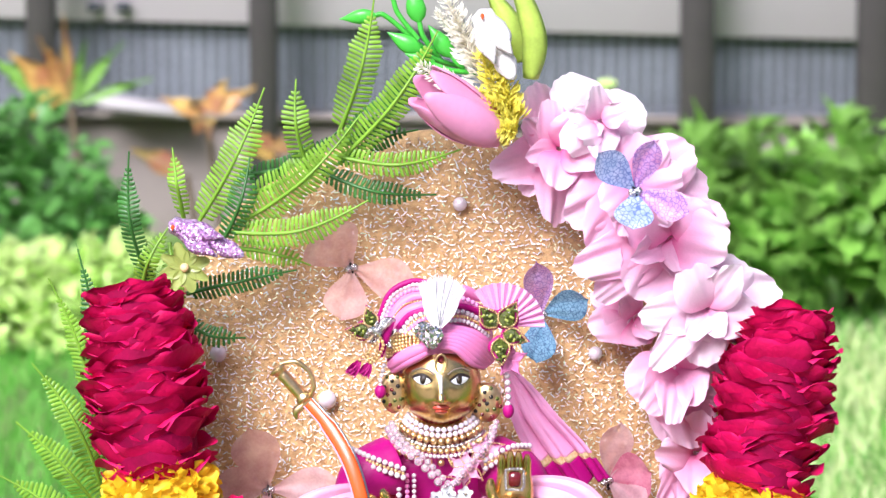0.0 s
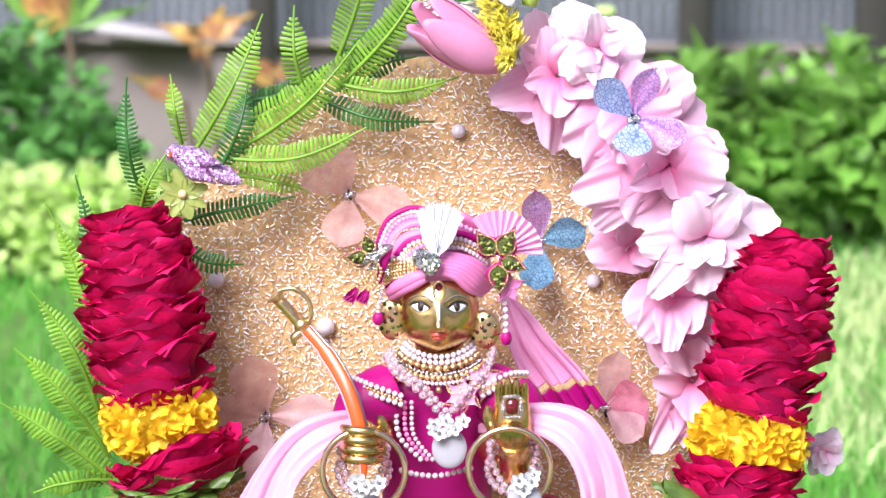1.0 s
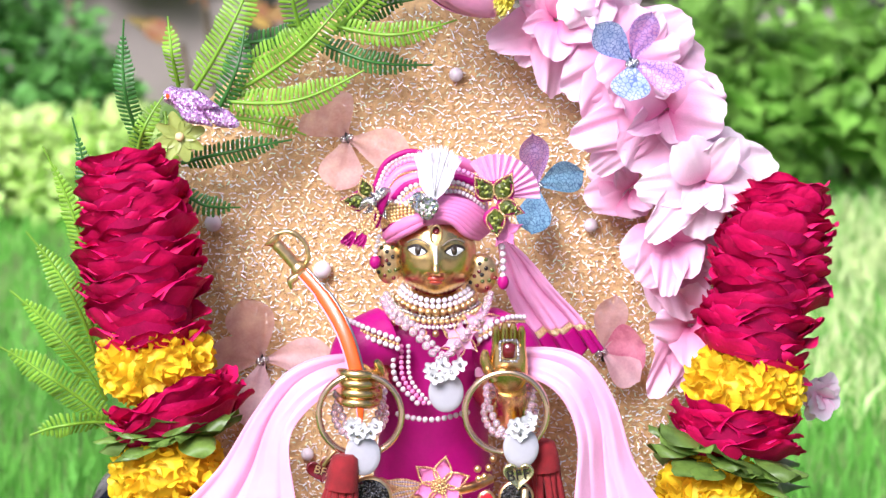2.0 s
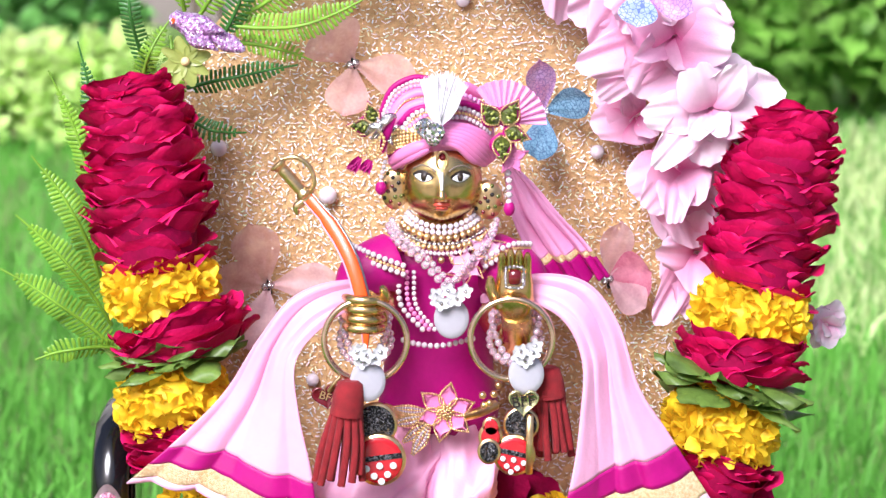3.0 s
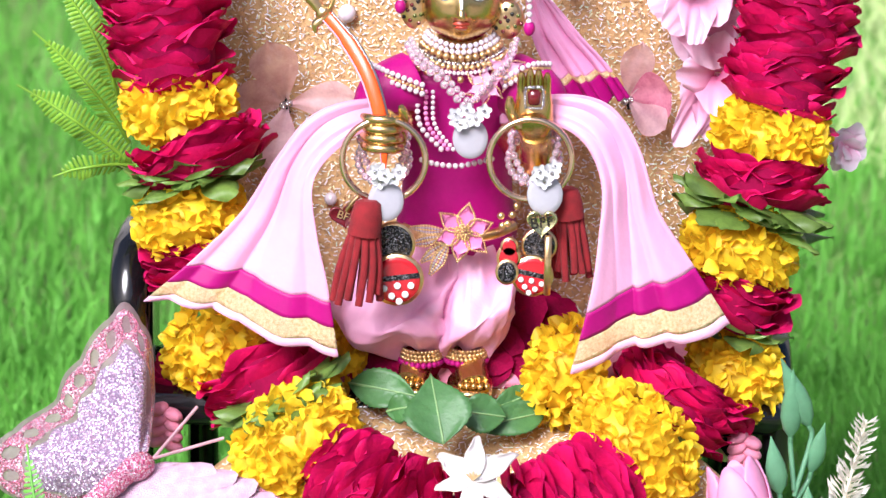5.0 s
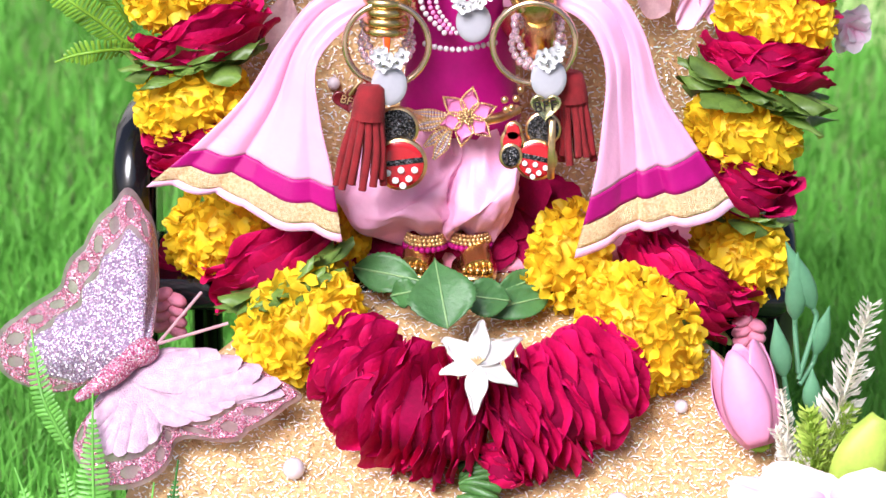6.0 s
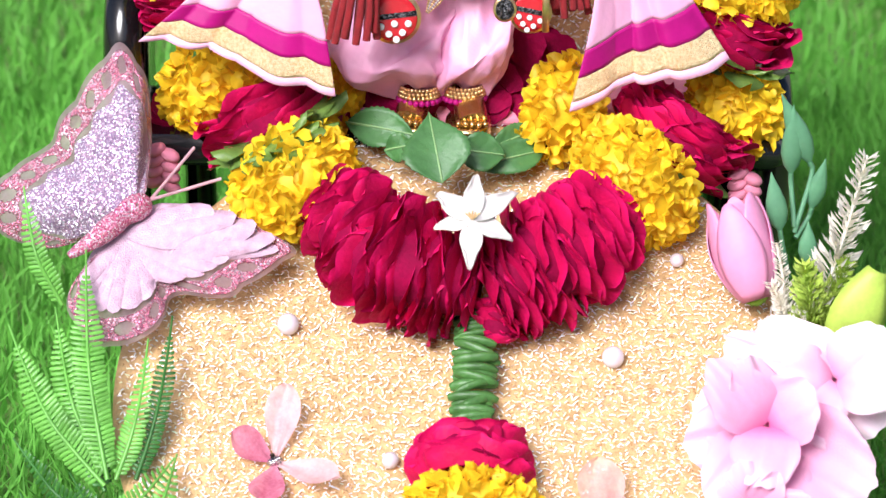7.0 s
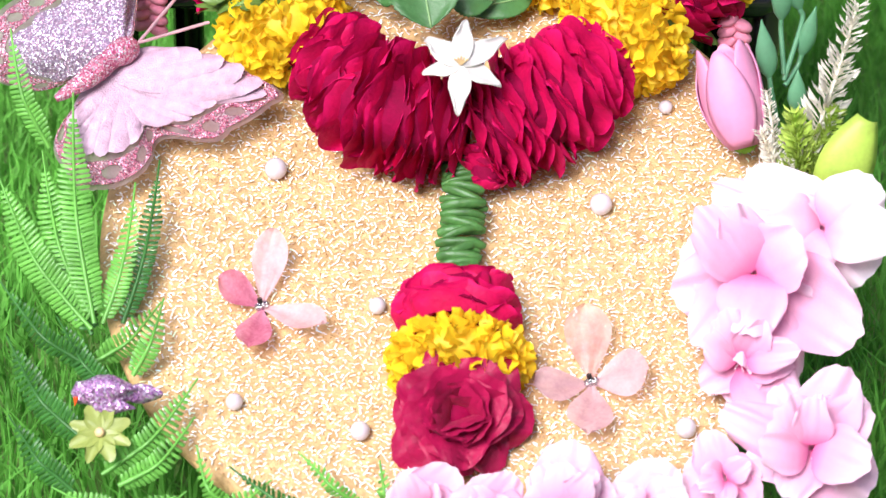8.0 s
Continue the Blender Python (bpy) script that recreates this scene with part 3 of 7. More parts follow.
def marigolds(name, c, axis, radius, thick, parent, seed, count=260):
    """A marigold threaded on the cord: a cushion of small crumpled florets."""
    rng, g = random.Random(seed), Geo()
    c, ax = Vector(c), Vector(axis).normalized()
    x = ax.cross(Vector((0, 1, 0))).normalized()
    y = ax.cross(x)
    turn = Matrix((x, y, ax)).transposed()
    g.ball(c, (radius * 0.8, radius * 0.7, thick * 0.42), 0, turn, 16, 10)
    for i in range(count):
        z = 1 - 2 * (i + 0.5) / count
        w = i * 2.39996
        q = math.sqrt(1 - z * z)
        nrm = Vector((q * math.cos(w), q * math.sin(w) * 0.9, z))
        p = c + turn @ Vector((nrm.x * radius * 0.8, nrm.y * radius * 0.74, nrm.z * thick * 0.5))
        o = turn @ Vector((nrm.x, nrm.y, nrm.z * 0.55)) + Vector((rng.gauss(0, 0.3), rng.gauss(0, 0.3), rng.gauss(0, 0.3)))
        up = Vector((rng.gauss(0, 1), rng.gauss(0, 1), rng.gauss(0, 1)))
        petal(g, p, o, up, rng.uniform(0.0036, 0.0062), rng.uniform(0.0045, 0.0075), 0, rng.uniform(0.1, 0.5), rng.uniform(-0.3, 0.3), 0.16, 3, 5, 0.5, rng, 0.7)
    return part(name, g, MARIGOLD, parent, kind="stuff")


def leaf_ring(name, c, axis, radius, parent, seed, count=14, size=0.016, mat=None):
    """Leaves threaded between the flowers."""
    rng, g = random.Random(seed), Geo()
    c, ax = Vector(c), Vector(axis).normalized()
    x = ax.cross(Vector((0, 1, 0))).normalized()
    y = ax.cross(x)
    for j in range(count):
        w = 6.283 * j / count + rng.uniform(-0.2, 0.2)
        rad = x * math.cos(w) + y * math.sin(w)
        petal(g, c + rad * radius * 0.4 + ax * rng.uniform(-0.004, 0.004), rad + ax * rng.gauss(0.02, 0.18), ax + rad * rng.gauss(0, 0.25),
              radius * rng.uniform(0.45, 0.72), size * rng.uniform(0.7, 1.1), 0, 0.2, rng.uniform(-0.25, 0.2), 0.05, 6, 5, 0.8, rng)
    return part(name, g, mat or LEAF, parent)


# left string, from its top down
roses("rose", [(-0.1173, 0.03, 0.3137), (-0.1139, 0.025, 0.298), (-0.11, 0.02, 0.2777), (-0.1057, 0.015, 0.2456)], [0.0165, 0.022, 0.0245, 0.0235], 14, 5, garland, 21)
marigolds("marigold", (-0.1044, 0.012, 0.2405), (0.1, 0, -1), 0.0225, 0.026, garland, 22)
roses("rose", [(-0.099, 0.008, 0.229), (-0.0947, 0.006, 0.2188)], [0.026, 0.027], 4, 5, garland, 23)
leaf_ring("leaves", (-0.0993, 0.006, 0.2171), (0.25, 0, -1), 0.027, garland, 24, 30, 0.019)
marigolds("marigold", (-0.0999, 0.004, 0.2004), (0.3, 0, -1), 0.0225, 0.027, garland, 25)
roses("rose", [(-0.0962, 0.004, 0.193), (-0.0932, 0.004, 0.1789)], [0.024, 0.026], 3, 5, garland, 26)
marigolds("marigold", (-0.0908, 0.005, 0.1498), (0.5, 0, -1), 0.021, 0.03, garland, 27)
roses("rose", [(-0.1034, 0.015, 0.1387), (-0.1035, 0.015, 0.1207)], [0.018, 0.015], 3, 5, garland, 28)
roses("rose", [(-0.0745, -0.0075, 0.1500), (-0.0667, -0.0110, 0.1385)], [0.026, 0.028], 4, 5, garland, 29)
leaf_ring("leaves", (-0.0644, -0.03, 0.1427), (0.6, 0, -1), 0.027, garland, 30, 28)
marigolds("marigold", (-0.0579, -0.042, 0.1291), (0.6, -0.1, -0.9), 0.0265, 0.034, garland, 31, 340)
marigolds("marigold", (-0.0472, 0, 0.1477), (0.6, -0.1, -0.9), 0.0125, 0.02, garland, 32, 120)
# right string
roses("rose", [(0.1271, 0.03, 0.3045), (0.1258, 0.025, 0.2904), (0.1213, 0.02, 0.2679), (0.1164, 0.015, 0.2432)], [0.0185, 0.0225, 0.0245, 0.0235], 13, 5, garland, 33)
marigolds("marigold", (0.1143, 0.012, 0.2325), (-0.12, 0, -1), 0.0235, 0.026, garland, 34)
roses("rose", [(0.1109, 0.008, 0.2222), (0.1097, 0.006, 0.213)], [0.025, 0.025], 4, 5, garland, 35)
leaf_ring("leaves", (0.1077, 0.006, 0.2087), (-0.25, 0, -1), 0.031, garland, 36, 32, 0.019)
marigolds("marigold", (0.1033, 0.004, 0.1919), (-0.3, 0, -1), 0.0235, 0.028, garland, 37)
roses("rose", [(0.1062, 0.004, 0.1822), (0.1015, 0.004, 0.169)], [0.021, 0.023], 3, 5, garland, 38)
leaf_ring("leaves", (0.104, 0.004, 0.161), (-0.3, 0, -1), 0.022, garland, 39, 12)
marigolds("marigold", (0.1035, 0, 0.1439), (-0.6, 0, -1), 0.0195, 0.03, garland, 40)
roses("rose", [(0.0878, -0.01, 0.1457), (0.0796, -0.014, 0.1348)], [0.027, 0.028], 4, 5, garland, 41)
leaf_ring("leaves", (0.0765, -0.016, 0.131), (-0.7, 0, -1), 0.027, garland, 42, 14)
marigolds("marigold", (0.0644, -0.042, 0.1297), (-0.9, -0.1, -0.9), 0.0285, 0.034, garland, 43, 360)
marigolds("marigold", (0.039, -0.015, 0.149), (-0.3, 0, -1), 0.0145, 0.036, garland, 44, 200)
# the heart at the foot: two lobes of roses that meet
roses("rose", [(-0.0448, -0.0522, 0.1239), (-0.0363, -0.0625, 0.1191), (-0.024, -0.0734, 0.1115), (-0.006, -0.0782, 0.1082), (0.0069, -0.0787, 0.1054)], [0.017, 0.0225, 0.025, 0.0245, 0.021], 13, 5, garland, 45, rise=False)
roses("rose", [(0.0562, -0.0532, 0.1233), (0.0499, -0.0626, 0.1191), (0.0377, -0.0718, 0.1127), (0.0237, -0.0779, 0.1084), (0.0139, -0.0796, 0.1048)], [0.017, 0.0225, 0.025, 0.025, 0.022], 12, 5, garland, 46, rise=False)
roses("rose", [(0.0156, -0.0787, 0.0981), (0.0161, -0.0857, 0.0859)], [0.012, 0.008], 3, 5, garland, 47)
# the tail: folded green leaves, then rose, marigold and a last open rose
rng = random.Random(48)
line = curve([(0.0081, -0.0757, 0.0904), (0.0085, -0.0832, 0.0852), (0.0072, -0.1025, 0.0717), (0.0061, -0.1175, 0.0612)], 40)
for i in range(38):
    c = line[min(40, round(i * 1.06))] + LOW * (0.0035 if i % 2 else 0.0015)
    tilt, w = rng.gauss(0, 0.22), rng.uniform(0.0062, 0.0086)
    d = Vector((math.cos(tilt), 0.82 * math.sin(tilt), 0.57 * math.sin(tilt)))
    r = rng.uniform(0.0013, 0.0021)
    g = Geo()
    g.tube(curve([c - d * w, c - d * w * 0.4 + LOW * 0.0016, c + d * w * 0.4 + LOW * 0.0016, c + d * w + LOW * rng.uniform(-0.001, 0.001)], 10), [r * q for q in (0.7, 0.95, 1, 1.05, 1, 1, 1.05, 1, 1, 0.95, 0.6)], 9, flat=0.75)
    part("folded_leaf", g, LEAF_DARK, garland)
roses("rose", [(0.0067, -0.1242, 0.0614), (0.0057, -0.1364, 0.0553)], [0.0205, 0.0235], 4, 5, garland, 49)
marigolds("marigold", (0.007, -0.1461, 0.0461), (0, -0.82, -0.57), 0.0265, 0.024, garland, 50, 320)


def open_rose(name, c, nrm, radius, parent, seed):
    """A rose seen from its face: petals in turns round the heart."""
    rng, g = random.Random(seed), Geo()
    c, n = Vector(c), Vector(nrm).normalized()
    x = n.orthogonal().normalized()
    y = n.cross(x)
    g.ball(c + n * 0.004, (radius * 0.3, radius * 0.3, radius * 0.3))
    ob = part(name, g, ROSE_DEEP, parent)
    for k, (lean, m, l) in enumerate(((0.1, 8, 1.0), (0.45, 7, 0.88), (0.9, 6, 0.72), (1.6, 5, 0.56), (2.8, 4, 0.46), (6.0, 3, 0.36))):
        for j in range(m):
            w = 6.283 * (j + 0.5 * (k % 2) + rng.uniform(-0.25, 0.25)) / m
            rad = x * math.cos(w) + y * math.sin(w)
            g = Geo()
            petal(g, c + rad * radius * 0.1 + n * 0.002 * k, rad + n * (lean + rng.gauss(0, 0.22)), n - rad * 0.3 + x * rng.gauss(0, 0.25), radius * l * rng.uniform(0.82, 1.12), radius * (0.65 + 0.5 * l), 0, 0.2, -0.2, 0.08, 9, 13, 0.45, rng, 0.62, 0.015)
            part("petal", g, ROSE_DARK, ob)
    return ob


open_rose("rose", (0.0064, -0.1651, 0.0353), (0.03, -0.85, 0.5), 0.0225, garland, 51)

# ---- the idol ----
EYE_DARK = material("painted_eye_line", (0.02, 0.012, 0.008), 0.4, vary=0.2, scale=400)
BROW_SHADE = material("brow_shade_line", (0.2, 0.15, 0.12), 0.4, vary=0.2, scale=400)
IRIS = material("painted_iris", (0.07, 0.05, 0.03), 0.5, vary=0.3, scale=900, spec=0.2)
LIP = material("painted_lip", (0.5, 0.06, 0.03), 0.3, vary=0.15, scale=400)
GREEN_GEM = material("olive_gem", (0.08, 0.1, 0.015), 0.12, vary=0.6, scale=900, coat=0.6)
PALE_GEM = material("lime_gem", (0.32, 0.36, 0.06), 0.1, vary=0.4, scale=900, coat=0.7)
CRYSTAL = material("clear_pink_crystal", (0.9, 0.72, 0.82), 0.06, vary=0.1, scale=300, glass=0.75, coat=0.2)
RUBY = material("ruby_stone", (0.12, 0.006, 0.01), 0.08, vary=0.3, scale=300, coat=0.8)
FACE_C, FACE_R = Vector((-0.0007, -0.002, 0.2852)), Vector((0.0146, 0.0145, 0.0166))


def face_y(x, z):
    """The depth of the head's front at a place beside and above its centre."""
    q = 1 - (x / FACE_R.x) ** 2 - (z / FACE_R.z) ** 2
    return FACE_C.y - FACE_R.y * math.sqrt(max(0.02, q))


def bell(x, s):
    return math.exp(-(x / s) ** 2)


def relief(x, z):
    nose = 0.0038 * bell(x, 0.0014) * max(0, min(1, (0.0042 - z) / 0.008)) * (1 if z > -0.0052 else bell(z + 0.0052, 0.0008))
    nose += 0.0016 * (bell(x - 0.0016, 0.0009) + bell(x + 0.0016, 0.0009)) * bell(z + 0.0048, 0.0012)
    sockets = -0.0009 * (bell(x - 0.0056, 0.003) + bell(x + 0.0056, 0.003)) * bell(z - 0.0024, 0.0018)
    mouth = 0.0007 * bell(x, 0.003) * bell(z + 0.0082, 0.0013)
    chin = 0.0009 * bell(x, 0.003) * bell(z + 0.0135, 0.0024)
    cheek = 0.0006 * (bell(x - 0.006, 0.003) + bell(x + 0.006, 0.003)) * bell(z + 0.005, 0.003)
    return nose + sockets + mouth + chin + cheek


def statue_mesh():
    g, n, k = Geo(), 72, 56
    rows = []
    for i in range(k + 1):
        a = math.pi * i / k
        row = []
        for j in range(n):
            b = 2 * math.pi * j / n
            x, y, z = math.sin(a) * math.cos(b), math.sin(a) * math.sin(b), math.cos(a)
            w = 1 + 0.07 * bell(z + 0.5, 0.3) - 0.06 * bell(z + 0.95, 0.3)
            px, pz = FACE_R.x * x * w, FACE_R.z * z
            row.append(FACE_C + Vector((px, FACE_R.y * y - (relief(px, pz) if y < 0 else 0), pz)))
        rows.append(row)
    g.sheet(rows, 0, wrap=True)

    def patch(cx, cz, rx, rz, mat, proud, tilt=0.0, point=1.0):
        rows = []
        for i in range(6):
            q = i / 5
            row = []
            for j in range(24):
                w = 2 * math.pi * j / 24
                ex, ez = rx * q * math.cos(w), rz * q * math.sin(w) * (1 - 0.45 * point * math.cos(w) ** 2)
                x, z = cx + ex, cz + ez + tilt * ex
                row.append((FACE_C.x + x, face_y(x, z) - relief(x, z) - proud * (1 - 0.7 * q * q), FACE_C.z + z))
            rows.append(row)
        g.sheet(rows, mat, wrap=True)

    for s in (-1, 1):
        cx = 0.0068 * s
        patch(cx, 0.0028, 0.0037, 0.0021, 1, 0.0006, 0.08 * s)
        patch(cx, 0.0025, 0.0031, 0.0016, 2, 0.001, 0.08 * s)
        patch(cx - 0.0002 * s, 0.0026, 0.0016, 0.0016, 1, 0.0013, 0, 0)
        patch(cx - 0.0002 * s, 0.0026, 0.0011, 0.0011, 7, 0.0015, 0, 0)
        patch(cx - 0.0002 * s, 0.0026, 0.0007, 0.0007, 1, 0.0017, 0, 0)
        # soft grey-brown line above the eye: shadow put into colour
        brow_shade = [(s * x, z) for x, z in ((0.0024, 0.0047), (0.0045, 0.0062), (0.0075, 0.0066), (0.0103, 0.0052))]
        g.tube(curve([(FACE_C.x + x, face_y(x, z) - 0.0002 - relief(x, z), FACE_C.z + z) for x, z in brow_shade], 14), 0.00028, 6, 6)
    patch(0, -0.0075, 0.0031, 0.0011, 3, 0.0012, 0, 0.6)
    patch(0, -0.009, 0.0024, 0.001, 3, 0.0014, 0, 0.5)
    # tilak: a ringed red stone; the white nose line below is a painted highlight
    g.tube([(FACE_C.x, face_y(0, z) - relief(0, z) - 0.0004, FACE_C.z + z) for z in (0.0045, 0.003, 0.0015, 0.0, -0.0015)], 0.0005, 6, 2)
    ringed = [(FACE_C.x + 0.002 * math.sin(w), face_y(0, 0.0086) - 0.0008, FACE_C.z + 0.0086 + 0.0034 * math.cos(w)) for w in (6.283 * i / 20 for i in range(20))]
    g.tube(ringed, 0.00045, 6, 4, closed=True)
    patch(0, 0.0098, 0.0012, 0.0012, 5, 0.0012, 0, 0)
    # neck, trunk and legs
    g.tube([FACE_C + Vector((0, 0.004, -0.012)), FACE_C + Vector((0, 0.006, -0.026))], 0.009, 16, 0)
    g.tube([(-0.0006, 0.012, 0.2557), (-0.0008, 0.012, 0.2343), (-0.0008, 0.012, 0.2041)], [0.018, 0.017, 0.016], 16, 0)
    for foot, hip, turn in (((-0.0146, 0, 0.145), (-0.0094, 0.012, 0.1952), -0.18), ((0.0046, -0.004, 0.1458), (0.0054, 0.012, 0.1954), 0.12)):
        f, h = Vector(foot), Vector(hip)
        g.tube(curve([h, (f.x, 0.008, 0.168), (f.x, 0.006, f.z + 0.006)], 10), 0.0055, 12, 0)
        d = Vector((turn, -1, -0.12)).normalized()
        s = d.cross(Vector((0, 0, 1))).normalized()
        g.tube([f + Vector((0, 0.01, 0.004)), f + d * 0.002 + Vector((0, 0, 0.003)), f + d * 0.008, f + d * 0.012 - Vector((0, 0, 0.001))], [0.005, 0.0056, 0.0062, 0.0058], 12, 0, flat=0.7)
        for i in range(5):
            q = f + d * (0.0135 - 0.0006 * abs(i - 1)) + s * (0.0024 * (i - 2)) - Vector((0, 0, 0.0012))
            g.ball(q, (0.0013, 0.0022, 0.0013), 0, n=10, k=7)
        g.disc(f + Vector((0.001 * turn, -0.004, -0.0075)), (0, -0.1, 1), 0.0085, 0.012, 0.004, 0, 24)
    # sword arm: forearm and closed fist
    w = Vector((-0.0275, -0.03, 0.2419))
    g.tube(curve([(-0.0211, 0, 0.2452), (-0.0244, -0.016, 0.2383), w + Vector((0.002, 0.004, -0.004))], 10), [0.007] * 6 + [0.006] * 5, 12, 0)
    g.ball(w, (0.0065, 0.006, 0.0078), 0, n=16, k=12)
    for i in range(4):
        z = 0.0052 - 0.0035 * i
        g.tube(curve([w + Vector((0.006, -0.002, z - 0.0005)), w + Vector((0.002, -0.0075, z)), w + Vector((-0.0045, -0.0065, z + 0.0002)), w + Vector((-0.0075, -0.001, z))], 10),
               [0.0015, 0.0018, 0.0019, 0.0019, 0.0019, 0.0019, 0.0019, 0.0018, 0.0017, 0.0015, 0.0012], 10, 0)
    g.tube(curve([w + Vector((0.006, -0.001, 0.002)), w + Vector((0.0072, -0.003, 0.006)), w + Vector((0.006, -0.005, 0.0098))], 8), [0.0022, 0.0022, 0.0022, 0.002, 0.002, 0.0018, 0.0017, 0.0015, 0.001], 10, 0)
    # blessing arm: raised open palm
    h = Vector((0.0254, -0.03, 0.2483))
    g.tube(curve([(0.0183, 0, 0.2351), (0.0264, -0.015, 0.2282), h + Vector((0.001, 0.003, -0.007))], 10), [0.007] * 6 + [0.0055] * 5, 12, 0)
    g.tube([h + Vector((0.0006, 0.002, -0.0085)), h + Vector((0, 0, -0.003)), h + Vector((0, 0, 0.004)), h + Vector((0, 0, 0.0085))], [0.0045, 0.0072, 0.0068, 0.006], 14, 0, flat=0.5)
    for i in range(4):
        x = -0.0045 + 0.003 * i
        top = 0.0175 - 0.0012 * abs(i - 1.4)
        g.tube([h + Vector((x, 0, 0.007)), h + Vector((x, -0.0003, 0.012)), h + Vector((x, -0.0012, top - 0.002)), h + Vector((x, -0.0018, top))], [0.0016, 0.0016, 0.0015, 0.0008], 10, 0)
    g.tube(curve([h + Vector((-0.005, -0.001, -0.004)), h + Vector((-0.0082, -0.002, 0.002)), h + Vector((-0.0085, -0.003, 0.007))], 8), [0.0025, 0.0024, 0.0023, 0.0022, 0.002, 0.002, 0.0018, 0.0015, 0.001], 10, 0)
    return g


single("statue", statue_mesh(), [BRASS, EYE_DARK, WHITE, LIP, GOLD, RUBY, BROW_SHADE, IRIS], (0.0, 0.0, 0.135), "polished brass standing idol with painted eyes", "statue")


def cloth(left, right, parent, bands, waves, depth, n=100, k=60, seed=0, grow=0.25):
    """Draped cloth between two edge lines, in folds that run down it; bands: (from, to, part name, material, label)."""
    a, b = curve(left, n), curve(right, n)
    ph = random.Random(seed).uniform(0, 6.3)
    rows = []
    for i in range(n + 1):
        s, row = i / n, []
        for j in range(k + 1):
            t = j / k
            ridge = 1.2 - 2.4 * abs(math.sin(waves * 3.1416 * (t + 0.06 * math.sin(4 * s + ph)) + ph + 0.5 * s)) ** 0.75
            ridge += 0.5 * (1 - 2 * abs(math.sin(waves * 6.9 * t - 0.9 * s + 2 * ph))) * (0.4 + 0.6 * s) + 0.16 * math.sin(waves * 21 * t + s * 5)
            f = depth * (grow + (1 - grow) * s) * ridge
            row.append(a[i].lerp(b[i], t) + Vector((f * 0.15, f, f * 0.6 * s * s)))
        rows.append(row)
    for lo, hi, nm, mat, lb in bands:
        g = Geo()
        g.sheet(rows[round(lo * n):round(hi * n) + 1], 0)
        part(nm, g, mat, parent, lb, thick=0.0006)


def beads(g, line, r, mat=0, gap=2.0, n=9, k=6):
    """Beads strung along a line."""
    pts = curve(line, 60)
    d = [0.0]
    for a, b in zip(pts, pts[1:]):
        d.append(d[-1] + (b - a).length)
    m = max(2, int(d[-1] / (r * gap)))
    for i in range(m + 1):
        s = d[-1] * i / m
        j = min(59, max(0, int(np.searchsorted(d, s)) - 1))
        f = (s - d[j]) / max(1e-9, d[j + 1] - d[j])
        g.ball(pts[j].lerp(pts[j + 1], f), r, mat, n=n, k=k)


BEADS = {}


def strung(name, line, r, mat, parent, gap=2.0, n=9, k=6):
    """Beads strung along a line, each a part of its own on a shared mesh."""
    pts = curve(line, 60)
    d = [0.0]
    for a, b in zip(pts, pts[1:]):
        d.append(d[-1] + (b - a).length)
    if (r, mat.name) not in BEADS:
        g = Geo()
        g.ball((0, 0, 0), r, n=n, k=k)
        BEADS[r, mat.name] = mesh(name, g, mat)
    m = max(2, int(d[-1] / (r * gap)))
    for i in range(m + 1):
        s = d[-1] * i / m
        j = min(59, max(0, int(np.searchsorted(d, s)) - 1))
        f = (s - d[j]) / max(1e-9, d[j + 1] - d[j])
        ob = new(name, BEADS[r, mat.name])
        ob.parent = parent
        ob.location = pts[j].lerp(pts[j + 1], f) - ORIGIN[parent]


GOLD_WEAVE = material("gold_woven_border", (0.88, 0.55, 0.23), 0.36, 0.7, vary=0.1, scale=900, bump=0.9, bump_scale=2200, color2=(0.95, 0.78, 0.52))
LACE = material("pink_rickrack", (0.82, 0.42, 0.6), 0.6, vary=0.1, scale=200, bump=0.3)

# shawl: over both arms, hanging to either side
shawl = thing("shawl", (-0.0009, 0, 0.2455), "pale pink satin shawl with magenta and gold border", "shawl")
HEM = lambda m: [(0.0, 0.87, "cloth", SHAWL, ""), (0.87, 0.926, "stripe", MAGENTA, "magenta stripe"), (0.926, 0.98, "border", GOLD_WEAVE, "woven gold border"), (0.98, 1.0, "edging", LACE, "wavy pink edging")]
cloth([(-0.0149, 0, 0.2443), (-0.035, -0.02, 0.2511), (-0.0529, -0.026, 0.2464), (-0.0651, -0.026, 0.2317), (-0.0779, -0.024, 0.2112), (-0.0939, -0.024, 0.1952), (-0.1131, -0.026, 0.1794)],
      [(-0.0148, -0.004, 0.2388), (-0.0307, -0.024, 0.2417), (-0.0436, -0.03, 0.235), (-0.0522, -0.032, 0.223), (-0.0505, -0.034, 0.2047), (-0.0463, -0.036, 0.1864), (-0.0425, -0.038, 0.1613)],
      shawl, HEM(0), 1.25, 0.0024, seed=3)
cloth([(0.0141, -0.004, 0.2392), (0.032, -0.024, 0.2439), (0.0441, -0.03, 0.2382), (0.0504, -0.032, 0.2242), (0.0499, -0.034, 0.206), (0.0474, -0.036, 0.1855), (0.041, -0.038, 0.1581)],
      [(0.014, 0, 0.2446), (0.034, -0.02, 0.2541), (0.052, -0.026, 0.2523), (0.0635, -0.026, 0.2375), (0.0713, -0.024, 0.2141), (0.0819, -0.024, 0.1974), (0.0985, -0.026, 0.1714)],
      shawl, HEM(1), 1.3, 0.0024, seed=5)

